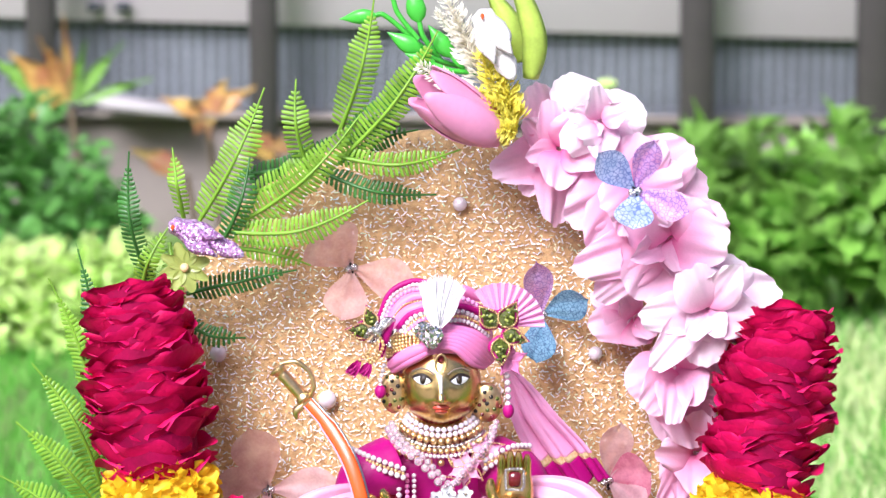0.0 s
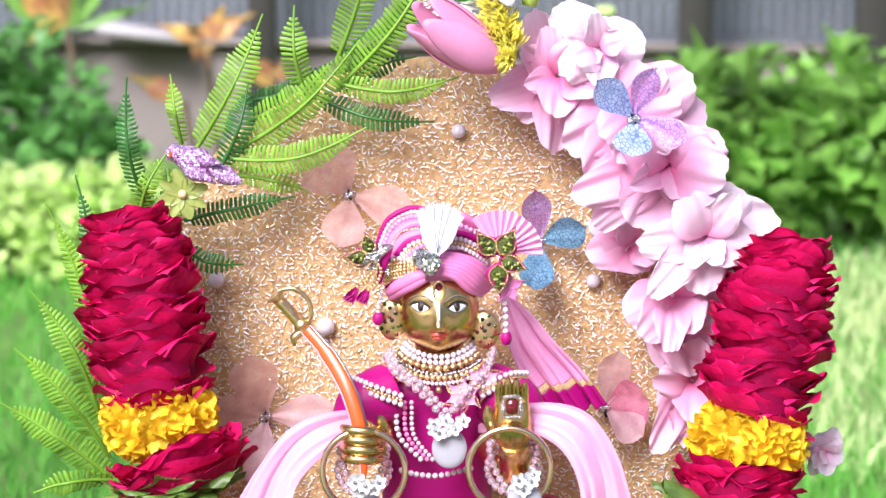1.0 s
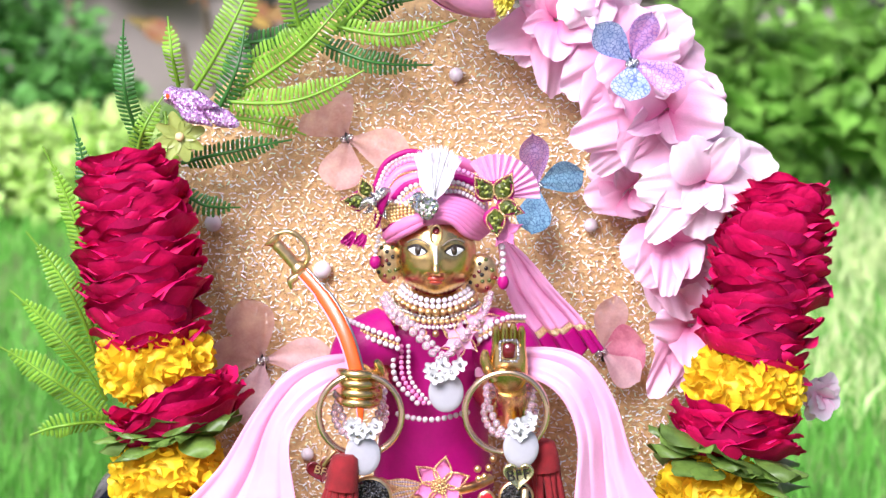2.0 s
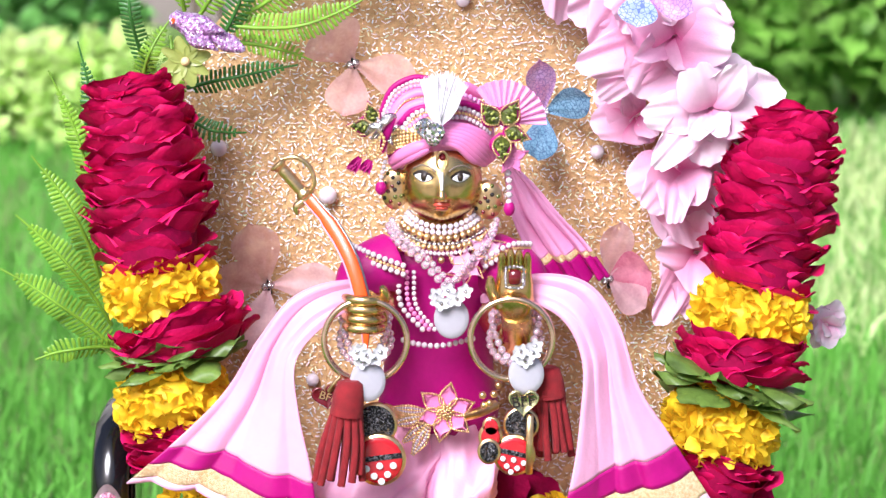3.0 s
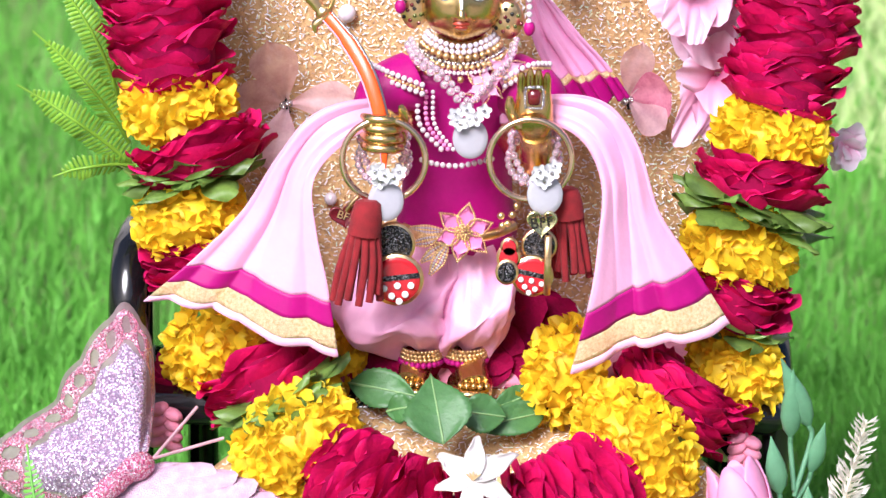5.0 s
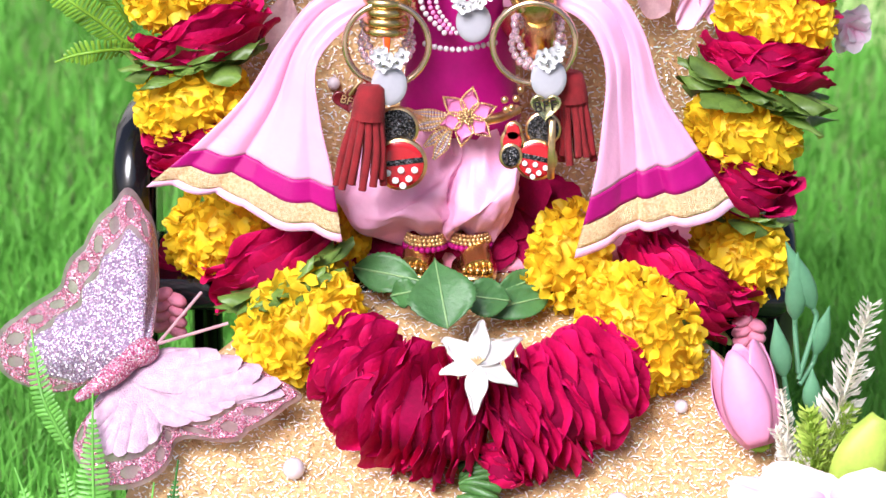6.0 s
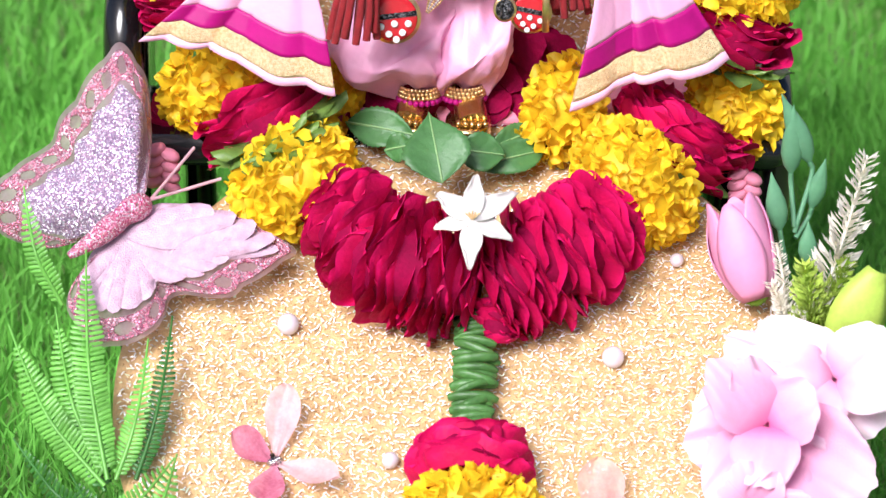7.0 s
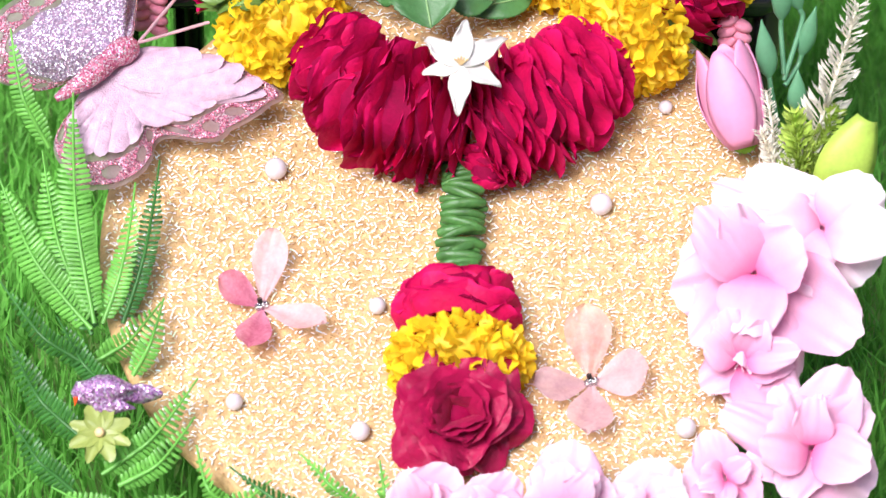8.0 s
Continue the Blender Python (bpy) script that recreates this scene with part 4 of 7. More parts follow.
# tunic
tunic = thing("tunic", (-0.0006, 0, 0.2242), "magenta satin tunic with pearl collar and beaded flower belt", "tunic")
g = Geo()
prof = [(338, 60), (350, 130), (372, 150), (400, 128), (450, 98), (520, 94), (580, 98), (640, 108), (668, 104)]
rows = []
top, low = Vector((-0.0011, 0.01, 0.2607)), Vector((-0.0013, 0.01, 0.1898))
for v, hw in prof:
    c = top.lerp(low, (v - 338) / 330)
    rows.append([c + Vector((hw * 0.00021 * math.cos(w), 0.017 * math.sin(w) * (0.75 + 0.25 * hw / 110), 0.0006 * math.sin(7 * w))) for w in (6.283 * j / 40 for j in range(40))])
g.sheet(rows, 0, wrap=True)
part("body", g, MAGENTA, tunic)
for line in ([(-0.0191, -0.004, 0.2535), (-0.0272, -0.008, 0.2511), (-0.0312, -0.01, 0.2431)], [(0.018, -0.004, 0.254), (0.0262, -0.008, 0.2518), (0.0314, -0.01, 0.2439)]):
    g = Geo()
    g.tube(curve(line, 10), [0.0115, 0.0115, 0.011, 0.0108, 0.0105, 0.0102, 0.01, 0.0098, 0.0095, 0.0093, 0.009], 16)
    part("sleeve", g, MAGENTA, tunic)
for off, r, mt in ((0, 0.0011, PEARL), (0.0017, 0.0007, GOLD), (0.0032, 0.0011, PEARL)):
    for pts in ([(-0.033, -0.008, 0.2611), (-0.0254, -0.016, 0.2595), (-0.0143, -0.018, 0.2559)], [(0.0313, -0.008, 0.2623), (0.0242, -0.016, 0.2635), (0.0153, -0.018, 0.2592)]):
        strung("shoulder_bead", [Vector(q) - Vector((0, 0, off)) for q in pts], r, mt, tunic)
strung("waist_pearl", [(-0.0142, -0.0105, 0.2266), (-0.0084, -0.015, 0.2261), (-0.0002, -0.017, 0.2262), (0.0111, -0.012, 0.2277)], 0.0011, PEARL, tunic)
for a, b, c, r, m in (((714, 400), (718, 460), (752, 505), 0.0011, PEARL), ((728, 400), (732, 455), (765, 498), 0.0009, SATIN), ((740, 398), (745, 445), (775, 490), 0.0009, PEARL)):
    k = (a[0] - 714) * 0.00021
    strung("placket_bead", [Vector((-0.016, -0.012, 0.2521)) + Vector((k, 0, 0)), Vector((-0.0151, -0.014, 0.24)) + Vector((k, 0, 0.0005)), Vector((-0.0072, -0.016, 0.2305)) + Vector((k * 0.8, 0, 0.0015))], r, m, tunic)
for i in range(6):  # embroidered flowers on the chest
    for c in (Vector((0.008, -0.021, 0.2569)), Vector((0.0152, -0.017, 0.2615))):
        w = radians(60 * i + 25)
        g = Geo()
        d = Vector((math.cos(w), -0.1, math.sin(w)))
        petal(g, c, d, (0, -1, 0), 0.0075, 0.0042, 0, 0.1, 0, 0.03, 6, 5, close=0.93)
        part("chest_petal", g, SHAWL, tunic, "pink embroidered petal")
        g = Geo()
        beads(g, [c + d * 0.001, c + d * 0.004 + Vector((-math.sin(w), 0, math.cos(w))) * 0.0021, c + d * 0.0076], 0.0004, n=6, k=5)
        part("petal_edging", g, GOLD, tunic)
# belt flower and gold leaves
belt = part("belt_band", (lambda g: (g.tube(curve([(-0.0207, -0.006, 0.1998), (-0.0122, -0.013, 0.1986), (0.0001, -0.015, 0.1982), (0.0125, -0.012, 0.1997), (0.0198, -0.006, 0.2014)], 20), 0.002, 8), g)[1])(Geo()), GOLD, tunic)
c = Vector((0.0013, -0.02, 0.2025))
for i in range(6):
    w = radians(20 + 60 * i)
    d = Vector((math.cos(w), -0.1, math.sin(w)))
    g = Geo()
    petal(g, c + d * 0.0012, d, (0, -1, 0), 0.0098, 0.0082, 0, 0.1, 0.0, 0.02, 6, 5, close=0.93)
    part("belt_petal", g, SATIN, tunic, "pink embroidered petal")
    g = Geo()
    pts = [c + d * (0.0012 + 0.0098 * a) + Vector((-math.sin(w), 0, math.cos(w))) * (0.0032 * s * math.sin(math.pi * a ** 0.75)) - Vector((0, 0.0006, 0)) for s, a in [(1, i / 8) for i in range(9)] + [(-1, 1 - i / 8) for i in range(9)]]
    beads(g, pts, 0.00045, gap=1.9, n=7, k=5)
    part("petal_edging", g, GOLD, tunic)
g = Geo()
for k in range(26):
    w, r = k * 2.4, 0.00062 * math.sqrt(k)
    g.ball(c + Vector((r * math.cos(w), -0.001 - 0.0008 * (1 - k / 26), r * math.sin(w))), 0.0006, n=7, k=5)
part("belt_flower_centre", g, GOLD, tunic)
for a, b, w in (((-0.0056, -0.018, 0.2021), (-0.0178, -0.013, 0.2017), 0.004), ((-0.006, -0.018, 0.2), (-0.0184, -0.013, 0.1957), 0.005), ((-0.0044, -0.018, 0.1979), (-0.0138, -0.016, 0.1898), 0.005), ((-0.0044, -0.018, 0.1968), (-0.0104, -0.018, 0.1857), 0.0055)):
    g = Geo()
    a, b = Vector(a), Vector(b)
    d = b - a
    s = d.cross(Vector((0, 1, 0))).normalized()
    for t in (-0.8, -0.4, 0, 0.4, 0.8):
        beads(g, [a + s * w * 0.1 * t, a + d * 0.5 + s * w * 0.5 * t - Vector((0, 0.001, 0)), b + s * w * 0.08 * t], 0.00055, t in (-0.4, 0.4), 2.0, 7, 5)
    part("belt_leaf", g, [GOLD, PEARL], tunic, "gold and pearl beaded leaf")

# two gathered trouser legs
TROUSER_SATIN = material("pale_trouser_satin", (0.86, 0.4, 0.61), 0.42, vary=0.07, scale=60, sheen=0.04, bump=0.4, bump_scale=260)
dhoti = thing("trousers", (-0.0038, 0, 0.1725), "gathered pale pink satin trousers with jewelled ankle bands", "trousers")
for pts, rad in ((((-0.0114, 0.004, 0.1952), (-0.0205, -0.004, 0.1788), (-0.0256, -0.008, 0.168), (-0.0203, -0.008, 0.1605), (-0.0137, 0, 0.1509)), [0.012, 0.02, 0.0235, 0.02, 0.008]),
                 (((0.0064, 0.004, 0.1954), (0.0083, -0.004, 0.1792), (0.0071, -0.01, 0.169), (0.0043, -0.008, 0.1601), (0.0034, 0, 0.1511)), [0.012, 0.0125, 0.014, 0.0125, 0.007])):
    line = curve(pts, 40)
    rr = np.interp(np.linspace(0, 1, 41), np.linspace(0, 1, 5), rad)
    rows = []
    for i, p in enumerate(line):
        row = []
        for j in range(64):
            w = 6.283 * j / 64
            s = i / 40
            f = 1 + 0.07 * (1 - 2 * abs(math.sin(2.5 * w + 4 * s))) + 0.04 * (1 - 2 * abs(math.sin(5.5 * w - 6 * s))) + 0.02 * math.sin(17 * w + 14 * s)
            row.append(p + Vector((rr[i] * f * math.cos(w), 0.62 * rr[i] * f * math.sin(w), 0.003 * math.sin(2 * w + 5 * s) + 0.0016 * math.sin(4 * w + 11 * s))))
        rows.append(row)
    g = Geo()
    g.sheet(rows, 0, wrap=True)
    part("leg", g, TROUSER_SATIN, dhoti)
for c in ((-0.0135, -0.002, 0.149), (0.0032, -0.002, 0.1497)):
    c = Vector(c)
    for dz, r, rad, m in ((0.0024, 0.0009, 0.0072, GOLD), (0.0009, 0.0009, 0.0074, GOLD), (-0.0009, 0.0012, 0.0076, MAGENTA), (0.0038, 0.0008, 0.0068, GOLD)):
        strung("ankle_bead", [c + Vector((rad * math.cos(w), rad * math.sin(w), dz)) for w in (6.283 * i / 16 for i in range(17))], r, m, dhoti, 1.8, 7, 5)

# ---- turban and jewellery ----
FEATHER = material("white_feather", (0.9, 0.84, 0.9), 0.85, vary=0.05, scale=300, through_=0.1, bump=0.2, bump_scale=2500)
ORANGE = material("orange_enamel", (0.8, 0.09, 0.004), 0.3, vary=0.06, scale=200, coat=0.1)
STEEL = material("dull_steel", (0.32, 0.31, 0.33), 0.3, 0.9, vary=0.15, scale=300)
MILK = material("milky_stone", (0.4, 0.39, 0.43), 0.14, vary=0.06, scale=90, coat=0.4)
TUR_C = Vector((-0.0022, 0.006, 0.2996))

turban = thing("turban", TUR_C, "pink satin turban with pearls, feather, fan and brooches", "turban")
g = Geo()
g.ball(TUR_C, (0.0205, 0.0185, 0.0186), n=40, k=28)
part("crown", g, SATIN, turban)


def wound(line, lift):
    """A line over the turban's dome, from offsets beside and above its centre."""
    pts = []
    for x, z in line:
        q = max(0.0, 1 - (x / 0.0222) ** 2 - (z / 0.0205) ** 2)
        pts.append(TUR_C + Vector((x, -0.0205 * math.sqrt(q) - lift, z)))
    return pts


LILAC_BEAD = material("lilac_pink_bead", (0.75, 0.32, 0.62), 0.25, vary=0.1, scale=300, coat=0.4)
# folds and strings of beads, wound from the clasp to either side
for line, m, r in (
    ([(-0.0217, 0.0064), (-0.0173, 0.0165), (-0.0098, 0.0209), (-0.0033, 0.0209)], MAGENTA, 0.0011),
    ([(-0.0207, 0.0066), (-0.0163, 0.0157), (-0.0094, 0.0196), (-0.0033, 0.0199)], PEARL, 0.0009),
    ([(-0.0195, 0.0064), (-0.0153, 0.0146), (-0.009, 0.0184), (-0.0031, 0.0187)], LILAC_BEAD, 0.0009),
    ([(-0.0179, 0.0062), (-0.0139, 0.013), (-0.0084, 0.0166), (-0.0029, 0.0172)], SATIN, 0.0019),
    ([(-0.0167, 0.0078), (-0.0126, 0.0134), (-0.0078, 0.0153), (-0.0027, 0.0158)], GOLD, 0.0006),
    ([(-0.0154, 0.0068), (-0.0114, 0.0114), (-0.0072, 0.0135), (-0.0023, 0.0148)], SATIN, 0.0021),
    ([(-0.0142, 0.006), (-0.0102, 0.0106), (-0.0065, 0.0123), (-0.0021, 0.0133)], MAGENTA, 0.0014),
    ([(-0.0128, 0.0052), (-0.0094, 0.0096), (-0.0061, 0.0114), (-0.0021, 0.0123)], PEARL, 0.001),
    ([(-0.012, 0.005), (-0.0087, 0.0087), (-0.0055, 0.0106), (-0.0021, 0.0115)], GOLD, 0.0006),
    ([(-0.0112, 0.005), (-0.0081, 0.0079), (-0.0051, 0.0098), (-0.0016, 0.0106)], LILAC_BEAD, 0.0009),
    ([(-0.0101, 0.0048), (-0.0075, 0.0071), (-0.0047, 0.0088), (-0.0016, 0.0096)], GOLD, 0.0006),
    ([(-0.0093, 0.0046), (-0.0071, 0.0063), (-0.0043, 0.0077), (-0.0016, 0.0086)], PEARL, 0.0009),
    ([(-0.0166, -0.0081), (-0.0127, -0.0045), (-0.0077, -0.0014), (-0.0032, 0.0003)], SATIN, 0.0026),
    ([(-0.0158, -0.0099), (-0.0113, -0.0061), (-0.0066, -0.0032), (-0.0032, -0.0013)], SATIN, 0.002),
    ([(-0.0174, -0.0064), (-0.0128, -0.0026), (-0.0067, -0.0005)], MAGENTA, 0.0012),
    ([(0.004, 0.0123), (0.0095, 0.012), (0.015, 0.0091), (0.0191, 0.0051)], PEARL, 0.001),
    ([(0.0036, 0.0109), (0.0095, 0.0105), (0.015, 0.0077), (0.0187, 0.0038)], GOLD, 0.0007),
    ([(0.0044, 0.0138), (0.0095, 0.0136), (0.0156, 0.0108), (0.0195, 0.0063)], MAGENTA, 0.0013),
    ([(0.0034, 0.0093), (0.0089, 0.0093), (0.0142, 0.0067), (0.0184, 0.0028)], PEARL, 0.0009),
    ([(0.0044, 0.016), (0.0101, 0.0159), (0.0162, 0.0124)], LILAC_BEAD, 0.001),
    ([(0.004, 0.0179), (0.0095, 0.0181), (0.0156, 0.0149)], SATIN, 0.0022),
    ([(-0.0179, 0.0031), (-0.0122, 0.0048), (-0.0067, 0.0055)], GOLD, 0.00078),
    ([(-0.0179, 0.0018), (-0.0122, 0.0036), (-0.0067, 0.0044)], GOLD, 0.00078),
    ([(-0.0179, 0.0005), (-0.0122, 0.0023), (-0.0067, 0.0034)], GOLD, 0.00078),
    ([(-0.0179, -0.0008), (-0.0122, 0.0011), (-0.0067, 0.0024)], GOLD, 0.00078),
    ([(-0.0178, -0.0021), (-0.0122, -0.0002), (-0.0067, 0.0013)], GOLD, 0.00078),
    ([(-0.0178, -0.0034), (-0.0121, -0.0014), (-0.0067, 0.0003)], GOLD, 0.00078),
    ([(-0.0178, -0.0047), (-0.0121, -0.0026), (-0.0067, -0.0007)], GOLD, 0.00078),
    ([(0.0016, 0.0074), (0.0075, 0.0066), (0.0137, 0.0042), (0.0192, -0.0007), (0.0213, -0.0069)], SATIN, 0.00145),
    ([(0.0015, 0.0062), (0.007, 0.0055), (0.0127, 0.0032), (0.0181, -0.0016), (0.0206, -0.0073)], SATIN, 0.00145),
    ([(0.0014, 0.005), (0.0065, 0.0045), (0.0117, 0.0023), (0.0169, -0.0025), (0.0198, -0.0076)], SATIN, 0.00145),
    ([(0.0012, 0.0039), (0.006, 0.0034), (0.0107, 0.0014), (0.0158, -0.0034), (0.0191, -0.008)], SATIN, 0.00145),
    ([(0.0011, 0.0027), (0.0055, 0.0023), (0.0098, 0.0004), (0.0146, -0.0043), (0.0183, -0.0083)], SATIN, 0.00145),
    ([(0.001, 0.0015), (0.005, 0.0013), (0.0088, -0.0005), (0.0135, -0.0053), (0.0176, -0.0087)], SATIN, 0.00145),
    ([(0.0009, 0.0004), (0.0045, 0.0002), (0.0078, -0.0014), (0.0123, -0.0062), (0.0168, -0.009)], SATIN, 0.00145)):
    if m in (SATIN, MAGENTA):
        g = Geo()
        pts = curve(wound(line, 0.0004), 18)
        g.tube(pts, [r * (0.55 + 0.45 * math.sin(math.pi * (0.12 + 0.76 * i / 18))) for i in range(19)], 10)
        part("fold", g, m, turban)
    else:
        strung("turban_bead", wound(line, 0.0008), r, m, turban, 1.8, 8, 6)
# feather with its rhinestone clasp
g = Geo()
b0 = Vector((-0.0018, -0.019, 0.3072))
rng = random.Random(61)
for i in range(150):
    s = -1 + 2 * i / 149
    a = 0.5 * s + 0.1
    l = 0.0195 * (1 - 0.12 * s * s) * rng.uniform(0.93, 1.03)
    d = Vector((math.sin(a), 0.1 + rng.gauss(0, 0.02), math.cos(a)))
    petal(g, b0 + Vector((0.0006 * s, 0, 0)), d, (0, -1, 0.1), l, 0.0032, 0, 0.0, 0.03, 0.004, 4, 3, rng=rng)
part("feather", g, FEATHER, turban, "white feather plume")
for dx in (-0.0004, 0.0016, 0.0034):
    g = Geo()
    g.tube(curve([b0 + Vector((0.0005, -0.0008, 0.001)), b0 + Vector((dx * 0.8, -0.0014, 0.009)), b0 + Vector((dx * 1.6, -0.001, 0.0175))], 8), 0.00014, 5)
    part("quill", g, STEEL, turban)
g = Geo()
for dx, dz, r in ((-0.0052, 0.0004, 0.0034), (-0.0015, -0.0012, 0.0036), (-0.0022, -0.0036, 0.0028), (-0.004, -0.0014, 0.003)):
    g.ball(b0 + Vector((dx, -0.0008, dz - 0.001)), (r, 0.0012, r), n=16, k=10)
part("clasp", g, sparkle("rhinestone_paving", [(0.5, 0.48, 0.46), (0.7, 0.7, 0.7), (0.35, 0.33, 0.32), (0.85, 0.85, 0.88)], 0.15, 0.9, grain=1500), turban, "rhinestone clasp")
# pleated fan
FAN_PINK = material("pale_pink_fan", (0.86, 0.44, 0.68), 0.5, vary=0.06, scale=60, bump=0.1, bump_scale=3000)
g = Geo()
c = Vector((0.021, -0.006, 0.306))
rows = [[], []]
for i in range(25):
    a = radians(0 + 128 * i / 24)
    d = Vector((math.cos(a), 0, math.sin(a)))
    z = 0.0013 * (1 if i % 2 else -1)
    rows[0].append(c + d * 0.002 + Vector((0, z * 0.2, 0)))
    rows[1].append(c + d * 0.0158 + Vector((0, z, 0)))
g.sheet([rows[0], [p.lerp(q, 0.5) for p, q in zip(*rows)], rows[1]])
part("fan", g, FAN_PINK, turban, "pleated pink satin fan", smooth=False, thick=0.0004)


def gem_leaf(c, ang, size, parent):
    """A gem in a beaded gold rim, pointed at its tip."""
    c, d = Vector(c), Vector((math.cos(ang), -0.1, math.sin(ang)))
    s = Vector((-math.sin(ang), 0, math.cos(ang)))
    g = Geo()
    petal(g, c - d * size * 0.08 + Vector((0, 0.001, 0)), d, (0, -1, 0), size * 1.24, size * 0.92, 0, 0.0, 0.0, 0.01, 6, 7, close=0.93)
    part("felt_backing", g, MAGENTA, parent, "magenta felt backing", thick=0.0006)
    g = Geo()
    petal(g, c, d, (0, -1, 0), size, size * 0.62, 0, -0.25, 0.0, 0.01, 6, 7, close=0.93)
    for k in range(7):
        q = c + d * size * (0.22 + 0.09 * k) + s * size * 0.11 * ((k % 3) - 1) - Vector((0, 0.0012, 0))
        g.box(q, (size * 0.09, 0.0008, size * 0.17), 1 if k % 2 else 0, turn=Matrix.Rotation(-ang, 3, "Y"), bevel=0.4)
    gem = part("gem_leaf", g, [GREEN_GEM, PALE_GEM], parent, "olive green gem leaf")
    g = Geo()
    pts = [c + d * size * a + s * (q * 0.34 * size * math.sin(math.pi * a ** 0.75)) for q, a in [(1, i / 7) for i in range(8)] + [(-1, 1 - i / 7) for i in range(8)]]
    beads(g, pts, 0.00045, gap=1.9, n=6, k=5)
    part("rim", g, GOLD, gem)


for (u, ang, sz) in (((0.0191, -0.014, 0.3069), 128, 0.0096), ((0.0213, -0.014, 0.3069), 62, 0.0102), ((0.0217, -0.014, 0.3047), -18, 0.0088), ((0.0203, -0.014, 0.303), -85, 0.0098), ((-0.0251, -0.012, 0.3066), 108, 0.0075), ((-0.0261, -0.012, 0.305), 176, 0.0082)):
    gem_leaf(u, radians(ang), sz, turban)
# rhinestone bow and gold loop at the left temple
for line, r, m, lb in (([(-0.0281, -0.014, 0.3028), (-0.025, -0.016, 0.3061), (-0.0223, -0.016, 0.3047)], 0.0016, SILVER, "rhinestone bow loop"), ([(-0.0236, -0.015, 0.3051), (-0.0204, -0.015, 0.3088), (-0.0172, -0.013, 0.3093)], 0.0018, SILVER, "rhinestone bow loop"),
                       ([(-0.0232, -0.015, 0.3043), (-0.0215, -0.015, 0.3004), (-0.0244, -0.014, 0.2946), (-0.027, -0.014, 0.2946), (-0.0264, -0.014, 0.2981), (-0.0232, -0.015, 0.3018)], 0.0007, GOLD, "gold bead loop"), ([(-0.018, -0.014, 0.3091), (-0.0208, -0.013, 0.3027), (-0.0224, -0.011, 0.2956)], 0.0016, MAGENTA, "magenta satin strand")):
    g = Geo()
    if m == GOLD:
        strung("loop_bead", line, r, GOLD, turban)
    else:
        g.tube(curve(line, 16), [r * (0.5 + 0.5 * math.sin(math.pi * i / 16)) for i in range(17)], 10, flat=0.5)
        part("bow_loop", g, m, turban, lb)
for i in range(4):  # rhinestone petals at the left temple
    a = radians(20 + 95 * i)
    p = Vector((-0.0217, -0.012, 0.3038))
    g = Geo()
    petal(g, p, (math.cos(a), -0.15, math.sin(a)), (0, -1, 0), 0.006, 0.0032, 0, 0.1, 0.1, 0.02, 6, 5, close=0.9)
    pe = part("silver_petal", g, SILVER, turban, thick=0.0005)
for a, b in (((672, 165), (636, 212)), ((680, 175), (655, 218))):
    pa = Vector((-0.025, -0.008, 0.3)) if a[0] == 672 else Vector((-0.0226, -0.009, 0.2988))
    pb = Vector((-0.0332, -0.006, 0.2896)) if a[0] == 672 else Vector((-0.0287, -0.007, 0.2893))
    g = Geo()
    beads(g, [pa, pa.lerp(pb, 0.35) + Vector((0.0006, 0, 0)), pa.lerp(pb, 0.62)], 0.0007)
    part("tassel_string", g, GOLD, turban)
    for k in range(9):
        g = Geo()
        d = pb - pa
        petal(g, pa.lerp(pb, 0.55), d + Vector((0.0011 * (k - 4), -0.001 * (k % 3), 0)), (0, -1, 0), d.length * 0.62, 0.0016, 0, 0.1, 0, 0.03, 4, 3, close=0.5)
        part("tassel_tuft", g, MAGENTA, turban)
for pts in (((706, 168), (690, 195), (683, 240), (683, 252)),):
    g = Geo()
    beads(g, [(-0.0213, -0.008, 0.2918), (-0.0225, -0.008, 0.287), (-0.0227, -0.008, 0.2845)], 0.0009)
    part("drop_string", g, PEARL, turban)
    g = Geo()
    g.ball((-0.0227, -0.008, 0.2823), (0.0021, 0.002, 0.0026))
    part("drop_bead", g, MAGENTA, turban, "magenta drop bead")
for i in range(5):  # pink bead flower and drop at the right temple
    a = radians(90 + 72 * i)
    p = Vector((0.0242, -0.01, 0.2944))
    g = Geo()
    petal(g, p, (math.cos(a), -0.1, math.sin(a) * 1.2), (0, -1, 0), 0.0068, 0.004, 0, 0.1, 0, 0.02, 5, 5, close=0.9)
    part("pink_petal", g, SATIN, turban, thick=0.0004)
g = Geo()
beads(g, [(0.0231, -0.008, 0.2882), (0.0236, -0.008, 0.283), (0.0235, -0.008, 0.2776)], 0.0012)
part("drop_string", g, PEARL, turban)
g = Geo()
g.ball((0.0237, -0.008, 0.2752), (0.0021, 0.002, 0.0028))
part("drop_bead", g, MAGENTA, turban, "magenta drop bead")
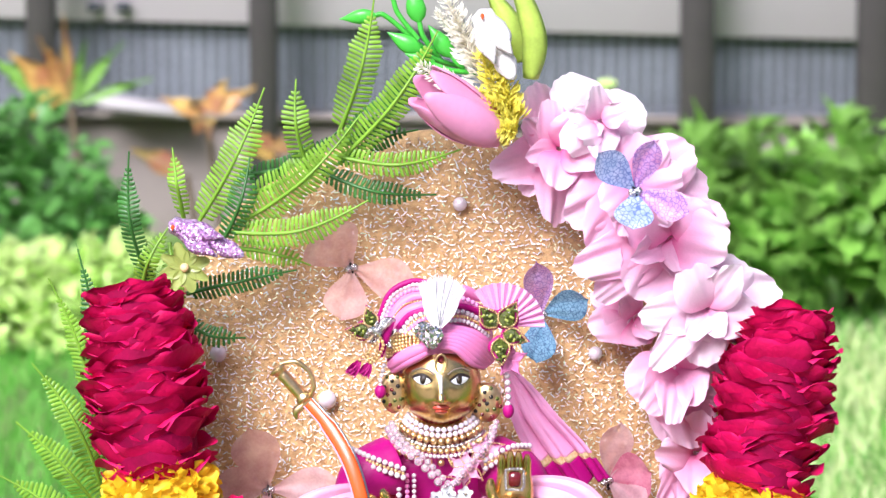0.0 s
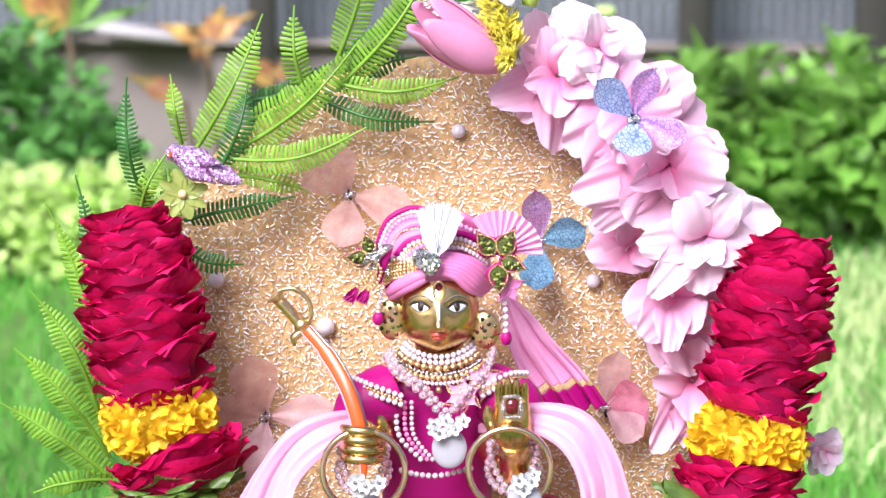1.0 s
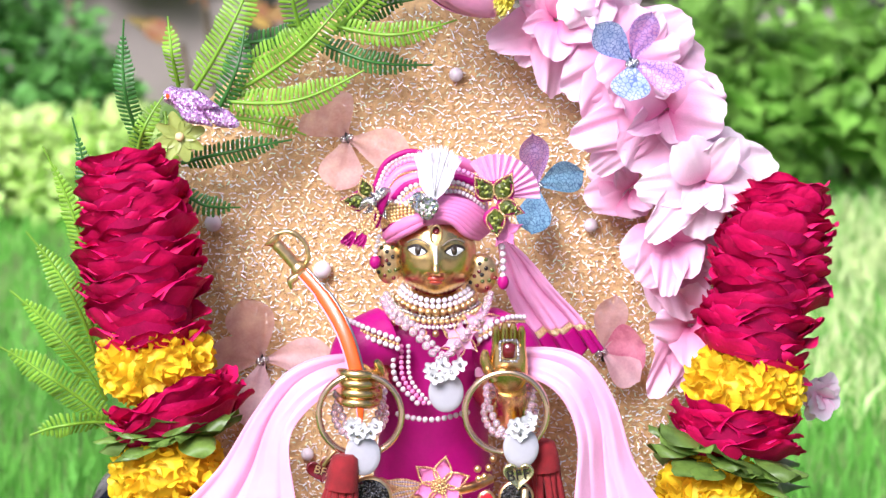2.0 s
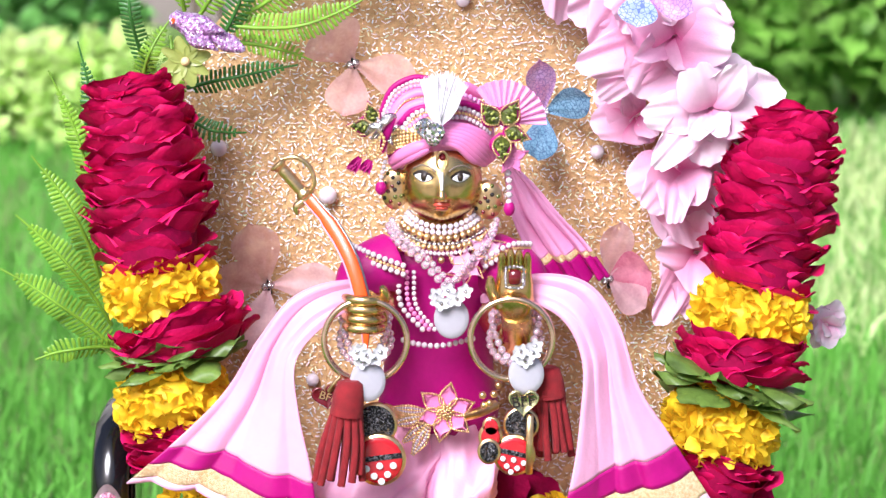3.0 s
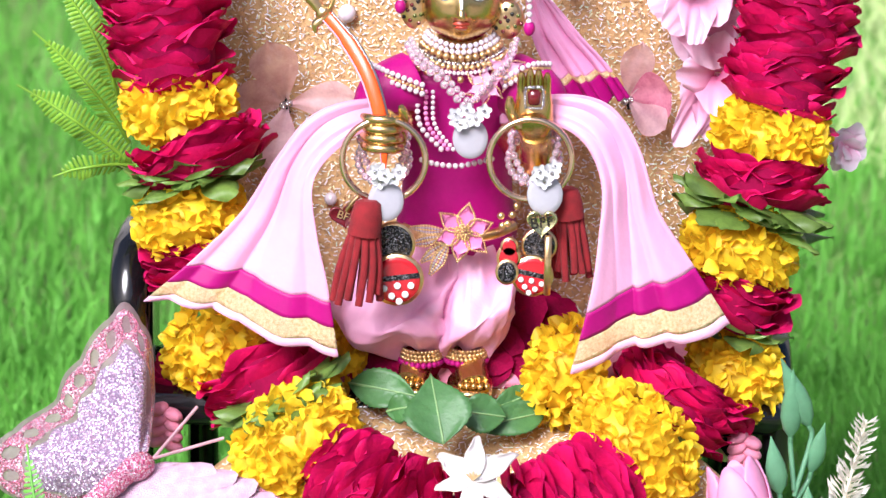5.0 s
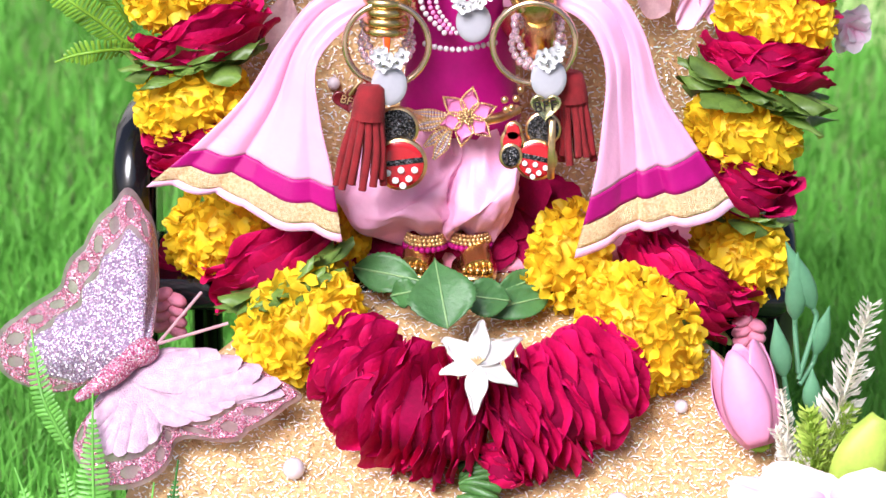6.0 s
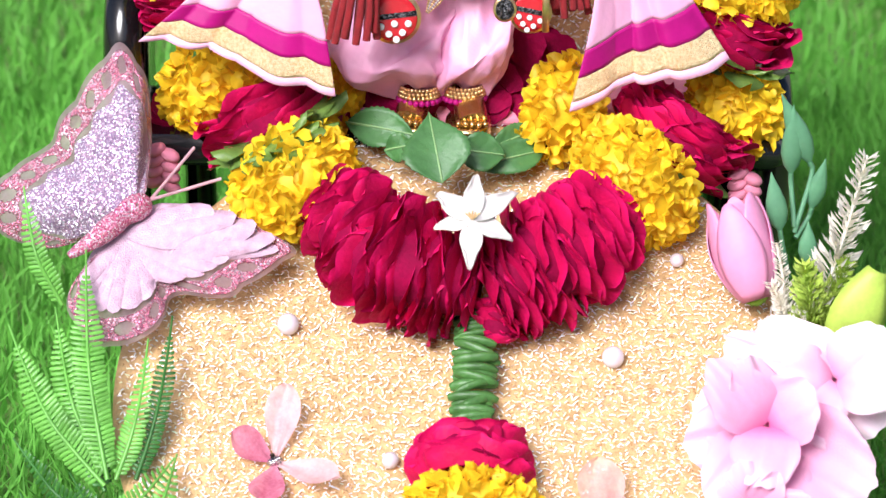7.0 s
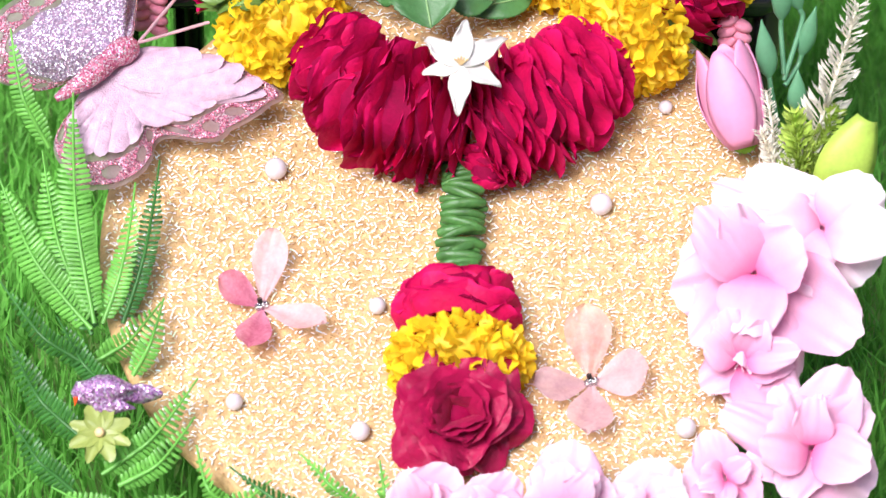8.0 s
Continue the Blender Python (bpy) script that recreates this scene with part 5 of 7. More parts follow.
# the turban's long tail
TAIL_PINK = material("light_pink_chiffon", (0.95, 0.44, 0.72), 0.5, vary=0.06, scale=60, through_=0.2, bump=0.1, bump_scale=3000)
tail = thing("turban_tail", (0.0433, 0.02, 0.2607), "pink pleated turban cloth with magenta end band", "cloth")
cloth([(0.022, 0.01, 0.2881), (0.0231, 0.012, 0.2792), (0.0253, 0.014, 0.2683), (0.0317, 0.018, 0.2547), (0.0424, 0.02, 0.2388)], [(0.0251, 0.01, 0.2885), (0.0346, 0.012, 0.2792), (0.043, 0.014, 0.2693), (0.0537, 0.018, 0.2579), (0.0623, 0.02, 0.2461)],
      tail, [(0, 0.8, "cloth", TAIL_PINK, ""), (0.8, 0.84, "gold_line", GOLD_WEAVE, "gold braid line"), (0.84, 1.0, "end_band", MAGENTA, "magenta end band")], 2.2, 0.0016, seed=8)

# earrings
for c, r, s in (((-0.0177, -0.003, 0.2812), (0.0052, 0.0024, 0.0078), -1), ((0.016, -0.003, 0.2774), (0.0058, 0.0026, 0.0072), 1)):
    c = Vector(c)
    ear = thing("earring", c, "large gold filigree earring with dark stones", "earring", "earrings")
    g = Geo()
    g.ball(c, r, n=24, k=16)
    part("plate", g, GOLD, ear)
    for k in range(15):
        w, q = k * 2.4, 0.24 * math.sqrt(k)
        x, z = r[0] * q * math.cos(w), r[2] * q * math.sin(w)
        y = -r[1] * math.sqrt(max(0, 1 - (x / r[0]) ** 2 - (z / r[2]) ** 2))
        g = Geo()
        g.ball(c + Vector((x, y, z)), 0.0008, n=8, k=6)
        part("stone", g, [DARK, RUBY, GREEN_GEM][k % 3], ear)

# choker and necklaces
NECK = Vector((-0.0007, -0.001, 0.2695))


def collar(rad, dz, r, gap, front=0.75):
    return [NECK + Vector((rad * math.cos(a), rad * front * math.sin(a), dz - 0.0035 * (1 - math.sin(a + math.pi / 2) ** 2) * (math.sin(a) < 0))) for a in (math.pi * (0.95 + 1.1 * i / 18) for i in range(19))]


choker = thing("choker", NECK, "gold and pearl choker with bead fringe", "necklace")
for rad, dz, r, m, nm in ((0.0122, 0.0025, 0.0011, PEARL, "pearl"), (0.0132, 0.0006, 0.0011, PEARL, "pearl"), (0.0142, -0.0014, 0.0014, GOLD, "gold_bead"), (0.0152, -0.0034, 0.0009, SILVER, "stone"), (0.0158, -0.0048, 0.0011, GOLD, "gold_bead"), (0.0166, -0.0066, 0.0008, PEARL, "pearl")):
    strung(nm, collar(rad, dz, r, 2), r, m, choker, 1.9, 8, 6)
strung("fringe_bead", collar(0.0172, -0.0088, 0.0013, 4), 0.0013, GOLD, choker, 3.2, 9, 7)
neck = thing("crystal_garland", (0.0005, -0.02, 0.2561), "garland of clear pink crystal beads with a white pendant", "necklace")
for off in (0.0, 0.0022):
    for line in ([(-0.0197, -0.008, 0.2684), (-0.0165, -0.016, 0.2644), (-0.0082, -0.022, 0.2589), (0.0006, -0.024, 0.2498)], [(0.0181, -0.008, 0.2688), (0.016, -0.016, 0.2638), (0.0096, -0.022, 0.2577), (0.0028, -0.024, 0.2498)]):
        strung("crystal_bead", [Vector(p) + Vector((off * 0.5, -off * 0.3, off)) for p in line], 0.0016 - off * 0.15, CRYSTAL, neck, 2.0, 10, 7)


def pendant(flower, oval, parent, r=0.0065):
    """A cluster of small white flowers above a smooth milky oval."""
    f, o = Vector(flower), Vector(oval)
    rng = random.Random(int(f.x * 1e5))
    for k in range(7):
        c = f + Vector((rng.uniform(-0.0052, 0.0052), -0.0012 * (k % 3), rng.uniform(-0.003, 0.003)))
        for i in range(5):
            a = 6.283 * i / 5 + k
            g = Geo()
            petal(g, c, (math.cos(a), -0.45, math.sin(a)), (0, -1, 0), 0.0031, 0.003, 0, 0.2, 0, 0.03, 4, 5, close=0.64)
            part("flower_petal", g, WHITE, parent)
        g = Geo()
        g.ball(c - Vector((0, 0.0012, 0)), 0.0008, n=8, k=6)
        part("rhinestone", g, SILVER, parent)
    g = Geo()
    g.disc(o, (0, -1, 0.1), r * 0.98, r * 1.12, 0.0014, n=32, dome=0.0007)
    part("milky_oval", g, MILK, parent, "smooth milky oval stone")


pendant((0.0028, -0.026, 0.2471), (0.0032, -0.024, 0.238), neck)

# key rings hung over both wrists, with their charms
RING_GOLD = material("pale_gold_ring", (0.82, 0.6, 0.4), 0.18, 1.0, vary=0.06, scale=200)


def text_tag(text, at, size, parent, mat, turn=0.0):
    cu = bpy.data.curves.new("lettering", "FONT")
    cu.body, cu.size, cu.align_x, cu.align_y, cu.extrude = text, size, "CENTER", "CENTER", 0.00012
    ob = new("lettering", cu)
    ob.data.materials.append(mat)
    me = bpy.data.meshes.new_from_object(ob)
    bpy.data.objects.remove(ob)
    me.transform(pose(*(Vector(at) - ORIGIN[parent]), 90, turn, 0))
    o = new("lettering", me)
    o.parent = parent
    return o


def heart(g, c, size, thick, mat=0, turn=0.0):
    """A heart-shaped tag with a raised face."""
    rows, c = [], Vector(c)
    for k, y in ((1.0, 0), (1.0, -thick * 0.8), (0.94, -thick), (0.88, -thick), (0.84, -thick * 0.8), (0.01, -thick * 0.8)):
        row = []
        for i in range(40):
            t = 6.283 * i / 40
            x, z = 16 * math.sin(t) ** 3, 13 * math.cos(t) - 5 * math.cos(2 * t) - 2 * math.cos(3 * t) - math.cos(4 * t) + 2
            x, z = x * k * size / 34, z * k * size / 34
            row.append(c + Vector((x * math.cos(turn) - z * math.sin(turn), y, x * math.sin(turn) + z * math.cos(turn))))
        rows.append(row)
    g.sheet(rows, mat, wrap=True)


def key_ring(c, r, label):
    c = Vector(c)
    ob = thing("key_ring", c, label, "key ring", "key rings on the wrists")
    for k in (0, 1):
        g = Geo()
        g.tube([c + Vector((r * math.cos(a), -0.0009 * k, r * math.sin(a))) for a in (6.283 * i / 48 for i in range(48))], 0.00115, 8, closed=True)
        part("ring_wire", g, RING_GOLD, ob)
    return ob


def tassel(ob, top, bottom, spread, seed):
    rng = random.Random(seed)
    t, b = Vector(top), Vector(bottom)
    d = (b - t)
    g = Geo()
    g.tube([t + Vector((0, 0, 0.001)), t, t + d * 0.15, t + d * 0.33], [0.0028, 0.0046, 0.0056, 0.006], 16)
    cap = part("tassel_cap", g, SUEDE, ob, "red suede tassel cap")
    for k in range(13):
        a = 6.283 * k / 13
        p = t + d * 0.3 + Vector((0.0045 * math.cos(a), 0.0035 * math.sin(a), 0))
        q = b + Vector((spread * math.cos(a), 0.005 * math.sin(a), rng.uniform(-0.003, 0.002)))
        g = Geo()
        g.tube(curve([p, p.lerp(q, 0.5) + Vector((0.0006 * rng.gauss(0, 1), -0.0006, 0)), q], 6), 0.0014, 6, flat=0.6)
        part("strand", g, SUEDE, cap)


def polka_charm(ob, top, low, r, seed):
    """A rounded enamel charm: black glitter above, red with white dots below, in a gold rim."""
    top, low = Vector(top), Vector(low)
    ax = (top - low).normalized()
    sd = ax.cross(Vector((0, 1, 0))).normalized()
    for c, q, mats in ((top, r * 0.85, BLACK_GLITTER), (low, r, RED)):
        g = Geo()
        g.disc(c, (0, -1, 0), q, q, 0.0016, n=32)
        rim = part("charm_rim", g, GOLD, ob)
        g = Geo()
        g.disc(c - Vector((0, 0.0012, 0)), (0, -1, 0), q * 0.87, q * 0.87, 0.0008, n=32)
        part("enamel", g, mats, rim)
    g = Geo()
    n = 24
    rows = [[low + sd * (r * 0.87 * k * math.cos(math.pi * i / n)) + ax * (r * 0.87 * k * math.sin(math.pi * i / n)) - Vector((0, y, 0)) for i in range(n + 1)] for k, y in ((1, 0.0019), (0.98, 0.0023), (0.02, 0.0023))]
    g.sheet(rows)
    part("enamel_black", g, BLACK_GLITTER, ob)
    for x, z in ((-0.5, -0.25), (0.0, -0.2), (0.5, -0.25), (-0.25, -0.55), (0.25, -0.55), (0.0, -0.78)):
        g = Geo()
        g.disc(low + sd * (x * r) + ax * (z * r) - Vector((0, 0.002, 0)), (0, -1, 0), r * 0.13, r * 0.13, 0.0005, n=14)
        part("dot", g, WHITE, ob)


BLACK_GLITTER = sparkle("black_glitter", [(0.006, 0.006, 0.007), (0.01, 0.01, 0.012), (0.006, 0.006, 0.007), (0.16, 0.15, 0.16)], 0.3, 0.3, grain=2200)
left = key_ring((-0.0273, -0.036, 0.2325), 0.0148, "gold key ring with suede tassel, heart tag and charm")
tassel(left, (-0.0325, -0.042, 0.2182), (-0.0365, -0.042, 0.1836), 0.0085, 71)
polka_charm(left, (-0.0239, -0.034, 0.2013), (-0.0222, -0.036, 0.1888), 0.0097, 72)
g = Geo()
heart(g, (-0.0414, -0.034, 0.2109), 0.0105, 0.0014, 0, 0.2)
tag = part("heart_tag", g, material("maroon_enamel", (0.12, 0.008, 0.014), 0.25, vary=0.1, scale=300, coat=0.5), left, "dark red heart tag")
text_tag("BFF", Vector((-0.0407, -0.0357, 0.2113)), 0.0042, left, GOLD, 18)
g = Geo()
g.tube(curve([(-0.0359, -0.036, 0.2192), (-0.0383, -0.036, 0.2166), (-0.0403, -0.035, 0.2134)], 8), 0.0009, 6)
part("chain", g, GOLD, left)
right = key_ring((0.0245, -0.036, 0.2336), 0.0146, "gold key ring with suede tassel, gilt heart and charms")
tassel(right, (0.0376, -0.03, 0.2211), (0.0406, -0.03, 0.1905), 0.0065, 73)
polka_charm(right, (0.0285, -0.034, 0.2019), (0.0262, -0.036, 0.1911), 0.0076, 74)
g = Geo()
heart(g, (0.029, -0.042, 0.2116), 0.0118, 0.0016, 0)
part("heart_tag", g, material("pale_gilt", (0.62, 0.58, 0.3), 0.25, 0.9, vary=0.1, scale=200), right, "gilt heart tag")
text_tag("BFF", Vector((0.0289, -0.0438, 0.2124)), 0.0055, right, DARK, -8)
g = Geo()
g.box((0.0315, -0.04, 0.1959), (0.0026, 0.002, 0.022), bevel=0.4)
part("bar_charm", g, GOLD, right, "slim gold bar charm")
for c, r, m in (((0.0178, -0.036, 0.2015), 0.0032, RED), ((0.0176, -0.036, 0.1977), 0.0044, RED), ((0.0171, -0.037, 0.1926), 0.0042, BLACK_GLITTER)):
    g = Geo()
    g.disc(c, (0, -1, 0), r, r * 1.15, 0.0016, n=24)
    rim = part("charm_rim", g, GOLD, right)
    g = Geo()
    g.disc(Vector(c) - Vector((0, 0.0013, 0)), (0, -1, 0), r * 0.78, r * 0.9, 0.0008, n=24)
    part("enamel", g, m, rim)
g = Geo()
beads(g, [(0.0146, -0.034, 0.2122), (0.0159, -0.034, 0.2076), (0.0202, -0.034, 0.216)], 0.0014, gap=2.2)
part("bead_drop", g, GOLD, right)

# crystal bracelets with pendants
for k, (c, f, o) in enumerate((((-0.0277, -0.022, 0.2334), (-0.0267, -0.042, 0.228), (-0.0263, -0.04, 0.2186)), ((0.0262, -0.022, 0.234), (0.0289, -0.04, 0.2294), (0.0299, -0.039, 0.2216)))):
    c = Vector(c)
    br = thing("bracelet", c, "clear crystal bead bracelet with white flower and oval stone", "bracelet", "bracelets")
    strung("crystal_bead", [c + Vector((0.0085 * math.cos(a), 0.008 * math.sin(a), 0.006 * math.sin(a) + 0.004 * math.cos(2 * a))) for a in (6.283 * i / 20 for i in range(21))], 0.0015, CRYSTAL, br, 1.9)
    strung("crystal_bead", [c + Vector((0.0092 * math.cos(a), 0.0085 * math.sin(a), 0.007 * math.sin(a) - 0.004)) for a in (6.283 * i / 20 for i in range(21))], 0.0015, CRYSTAL, br, 1.9)
    pendant(f, o, br)

# signet on the raised palm
ringp = Vector((0.0253, -0.038, 0.2564))
ring = thing("finger_ring", ringp, "silver ring with a large square ruby", "ring")
g = Geo()
g.box(ringp, (0.0046, 0.003, 0.0056), bevel=0.6)
part("stone", g, RUBY, ring, "square dark ruby")
g = Geo()
beads(g, [ringp + Vector((0.0029 * x, -0.0008, 0.0034 * z)) for x, z in ((-1, -1), (0, -1.1), (1, -1), (1.1, 0), (1, 1), (0, 1.1), (-1, 1), (-1.1, 0), (-1, -1))], 0.0007, gap=1.9, n=7, k=5)
part("stone_rim", g, SILVER, ring)
# sword
sword = thing("sword", (-0.0427, -0.03, 0.2701), "small curved sword with gold hilt and orange blade", "sword")
line = curve([(-0.0496, -0.02, 0.2819), (-0.0409, -0.026, 0.273), (-0.0336, -0.032, 0.262), (-0.0294, -0.036, 0.25), (-0.0275, -0.038, 0.2392), (-0.0272, -0.04, 0.2277)], 30)
wd = [0.0021] * 6 + [0.0026] * 14 + [0.0022] * 4 + [0.0018, 0.0016, 0.0014, 0.0012, 0.001, 0.0007, 0.0003]
g = Geo()
g.tube(line, wd, 8, flat=0.25)
part("blade", g, ORANGE, sword, "orange enamelled blade")
g = Geo()
edge = [p + Vector((w * 0.8, 0.0006, w * 0.42)) for p, w in zip(line, wd)]
g.tube(edge, [w * 0.34 for w in wd], 8, flat=0.5)
part("blade_edge", g, STEEL, sword, "grey steel back edge")
g = Geo()
g.tube([p + Vector((-w * 0.85, -0.0003, -w * 0.45)) for p, w in zip(line, wd)], [w * 0.12 for w in wd], 6)
part("blade_rim", g, SHAWL, sword)
g = Geo()
a, b = Vector((-0.0595, -0.02, 0.2931)), Vector((-0.0492, -0.02, 0.2815))
grip = [a.lerp(b, i / 20) for i in range(21)]
g.tube(grip, [0.0034, 0.0036, 0.0026, 0.002] + [0.0021 + 0.00025 * (i % 2) for i in range(14)] + [0.003, 0.0032, 0.0024], 12)
part("grip", g, GOLD, sword, "ribbed gold grip")
g = Geo()
g.tube(curve([(-0.0581, -0.02, 0.2945), (-0.0528, -0.021, 0.2956), (-0.0478, -0.021, 0.292), (-0.0462, -0.021, 0.2867), (-0.048, -0.02, 0.282)], 20), 0.00085, 8)
part("knuckle_guard", g, GOLD, sword)
g = Geo()
g.tube(curve([(-0.0476, -0.02, 0.282), (-0.0502, -0.02, 0.2795), (-0.0525, -0.02, 0.2774), (-0.0523, -0.02, 0.2745)], 12), [0.0016] * 9 + [0.0013, 0.0011, 0.0009, 0.0006], 8)
part("cross_guard", g, GOLD, sword)

# ---- plastic ferns ----
def fern(fronds, label, group="plastic fern sprays"):
    """A spray of fronds: each a bent midrib with two rows of narrow pinnae that shorten to the tip. fronds: (base, tip, half width, bow, dark)."""
    ob = thing("fern_spray", fronds[0][0], label, "fern", group)
    for k, (a, b, hw, bow, dark) in enumerate(fronds):
        rng = random.Random(int(abs(a[0] * 9e4) + abs(b[2] * 7e4)) + k)
        a, b = Vector(a), Vector(b)
        d = b - a
        s0 = d.cross(Vector((0, 1, 0))).normalized()
        mid = a.lerp(b, 0.5) + s0 * bow + Vector((0, -0.006, 0))
        line = curve([a, a.lerp(mid, 0.5) + s0 * bow * 0.2, mid, mid.lerp(b, 0.5) + s0 * bow * 0.2, b], 60)
        m = FERN_DARK if dark else (FERN_COOL if group == "lower fern sprays" else FERN)
        g = Geo()
        g.tube(line[::3], [0.0009 - 0.00055 * i / 20 for i in range(21)], 6)
        n = max(8, int(d.length / 0.0021))
        roll = rng.gauss(0, 0.35)
        for i in range(n):
            s = 0.06 + 0.84 * i / n
            j = min(58, int(s * 60))
            p, t = line[j].lerp(line[j + 1], s * 60 - j), (line[j + 1] - line[j]).normalized()
            l = 0.84 * hw * min(1, 0.55 + 2.2 * s) * min(1, 0.12 + (0.92 - s) * 3.2) * rng.uniform(0.92, 1.06)
            side = t.cross(Vector((roll * 0.5, 1, roll * 0.3))).normalized()
            face = side.cross(t)
            for q in (-1, 1):
                o = (side * q + t * 0.2 + face * (0.25 * roll * q + 0.1 + rng.gauss(0, 0.06))).normalized()
                w = t * 0.0007
                u = face * 0.00035
                g.add([p - w * 0.7, p + w * 0.7, p + o * l * 0.55 + w + u * 0.2, p + o * l * 0.93 + w * 0.9, p + o * l + t * 0.0004, p + o * l * 0.93 - w * 0.8, p + o * l * 0.55 - w + u * 0.2, p + o * l * 0.5 - face * 0.0005, p + o * l * 0.9 - face * 0.0004],
                      [(0, 1, 2, 7), (0, 7, 6), (7, 2, 3, 8), (6, 7, 8, 5), (8, 3, 4), (8, 4, 5)])
        part("frond", g, m, ob)
    return ob


W = 0.00021
fern([((-0.1112, 0.05, 0.3124), (-0.1174, 0.04, 0.3646), 26 * W, 0.003, 1), ((-0.0985, 0.055, 0.3377), (-0.102, 0.05, 0.3648), 22 * W, 0.0, 0), ((-0.0927, 0.05, 0.3362), (-0.0668, 0.045, 0.388), 40 * W, -0.002, 0),
      ((-0.0825, 0.04, 0.3311), (-0.0721, 0.038, 0.3627), 30 * W, -0.002, 1), ((-0.0969, 0.045, 0.3099), (-0.0552, 0.045, 0.319), 26 * W, 0.001, 1), ((-0.0996, 0.05, 0.2994), (-0.075, 0.05, 0.2922), 24 * W, -0.002, 1),
      ((-0.1145, 0.05, 0.3092), (-0.103, 0.045, 0.3358), 24 * W, 0.002, 0), ((-0.1035, 0.05, 0.3286), (-0.0992, 0.045, 0.2991), 22 * W, 0.0, 0)],
     "bright and dark green plastic fern spray on the board's edge")
fern([((-0.0814, 0.04, 0.3343), (-0.0278, 0.035, 0.3467), 34 * W, -0.005, 0), ((-0.0775, 0.045, 0.3272), (-0.0499, 0.045, 0.3207), 24 * W, 0.002, 0), ((-0.0782, 0.04, 0.3364), (-0.0302, 0.035, 0.3794), 38 * W, -0.004, 0),
      ((-0.0731, 0.045, 0.3476), (-0.042, 0.04, 0.3694), 34 * W, -0.003, 0), ((-0.0505, 0.04, 0.3578), (-0.0545, 0.035, 0.3921), 30 * W, 0.002, 0), ((-0.0755, 0.05, 0.3545), (-0.0391, 0.05, 0.3716), 26 * W, -0.004, 1),
      ((-0.0475, 0.045, 0.3572), (-0.0025, 0.045, 0.3476), 26 * W, -0.003, 1)],
     "bright green plastic fern spray along the board's rim")
fern([((-0.039, 0.045, 0.371), (-0.0255, 0.035, 0.4214), 38 * W, -0.002, 0), ((-0.0389, 0.04, 0.3609), (-0.0019, 0.035, 0.4099), 40 * W, -0.003, 0), ((-0.041, 0.04, 0.3631), (0.0065, 0.035, 0.3657), 28 * W, -0.004, 0),
      ((-0.0369, 0.045, 0.3657), (-0.0082, 0.045, 0.387), 30 * W, 0.003, 1), ((-0.022, 0.045, 0.3806), (0.0013, 0.045, 0.4081), 26 * W, -0.002, 1), ((-0.0392, 0.05, 0.3588), (-0.0094, 0.05, 0.3716), 26 * W, 0.003, 1)],
     "bright green plastic fern spray at the top of the board")
fern([((-0.1303, 0.035, 0.2444), (-0.1458, 0.02, 0.3197), 30 * W, -0.006, 0), ((-0.1307, 0.04, 0.2586), (-0.136, 0.03, 0.3292), 28 * W, -0.004, 1), ((-0.1278, 0.03, 0.2346), (-0.1519, 0.015, 0.2888), 32 * W, -0.005, 0),
      ((-0.1242, 0.025, 0.2227), (-0.1574, 0.01, 0.2675), 36 * W, -0.004, 0), ((-0.1227, 0.02, 0.2152), (-0.1636, 0.01, 0.2473), 38 * W, -0.003, 0), ((-0.1217, 0.02, 0.2152), (-0.1511, 0.01, 0.2127), 28 * W, -0.003, 0)],
     "long arching plastic fern spray behind the rose garland")
fern([((-0.1171, -0.1338, 0.0523), (-0.1285, -0.0803, 0.1165), 34 * W, 0.002, 0), ((-0.1194, -0.1298, 0.0526), (-0.1387, -0.0896, 0.0978), 34 * W, 0.002, 0), ((-0.1181, -0.1335, 0.05), (-0.1544, -0.0956, 0.0936), 36 * W, 0.003, 0),
      ((-0.1145, -0.1316, 0.0513), (-0.106, -0.0955, 0.0888), 28 * W, -0.002, 0), ((-0.1077, -0.1316, 0.0514), (-0.0984, -0.0854, 0.0934), 24 * W, -0.002, 1), ((-0.1379, -0.0774, 0.0941), (-0.1526, -0.0586, 0.1317), 26 * W, 0.002, 0),
      ((-0.1182, -0.1332, 0.0478), (-0.1321, -0.0968, 0.0806), 30 * W, 0.0, 1)],
     "green plastic fern spray on the lower board", "lower fern sprays")
fern([((-0.1154, -0.1465, 0.0409), (-0.1496, -0.1269, 0.0644), 28 * W, 0.002, 1), ((-0.1172, -0.1688, 0.0254), (-0.1457, -0.1425, 0.0511), 34 * W, 0.002, 1), ((-0.1198, -0.1824, 0.0134), (-0.1428, -0.1654, 0.0326), 28 * W, 0.0, 1),
      ((-0.1029, -0.1481, 0.0398), (-0.0937, -0.1294, 0.0602), 24 * W, -0.001, 0), ((-0.1106, -0.1791, 0.0181), (-0.0802, -0.157, 0.0434), 28 * W, -0.002, 0), ((-0.1049, -0.1815, 0.0153), (-0.0807, -0.1649, 0.033), 26 * W, -0.002, 0),
      ((-0.1157, -0.1438, 0.0428), (-0.0947, -0.1286, 0.0584), 30 * W, -0.001, 0), ((-0.1093, -0.1524, 0.0344), (-0.1301, -0.1316, 0.0538), 28 * W, 0.0, 1)],
     "green plastic fern spray with dark fronds on the lower board", "lower fern sprays")
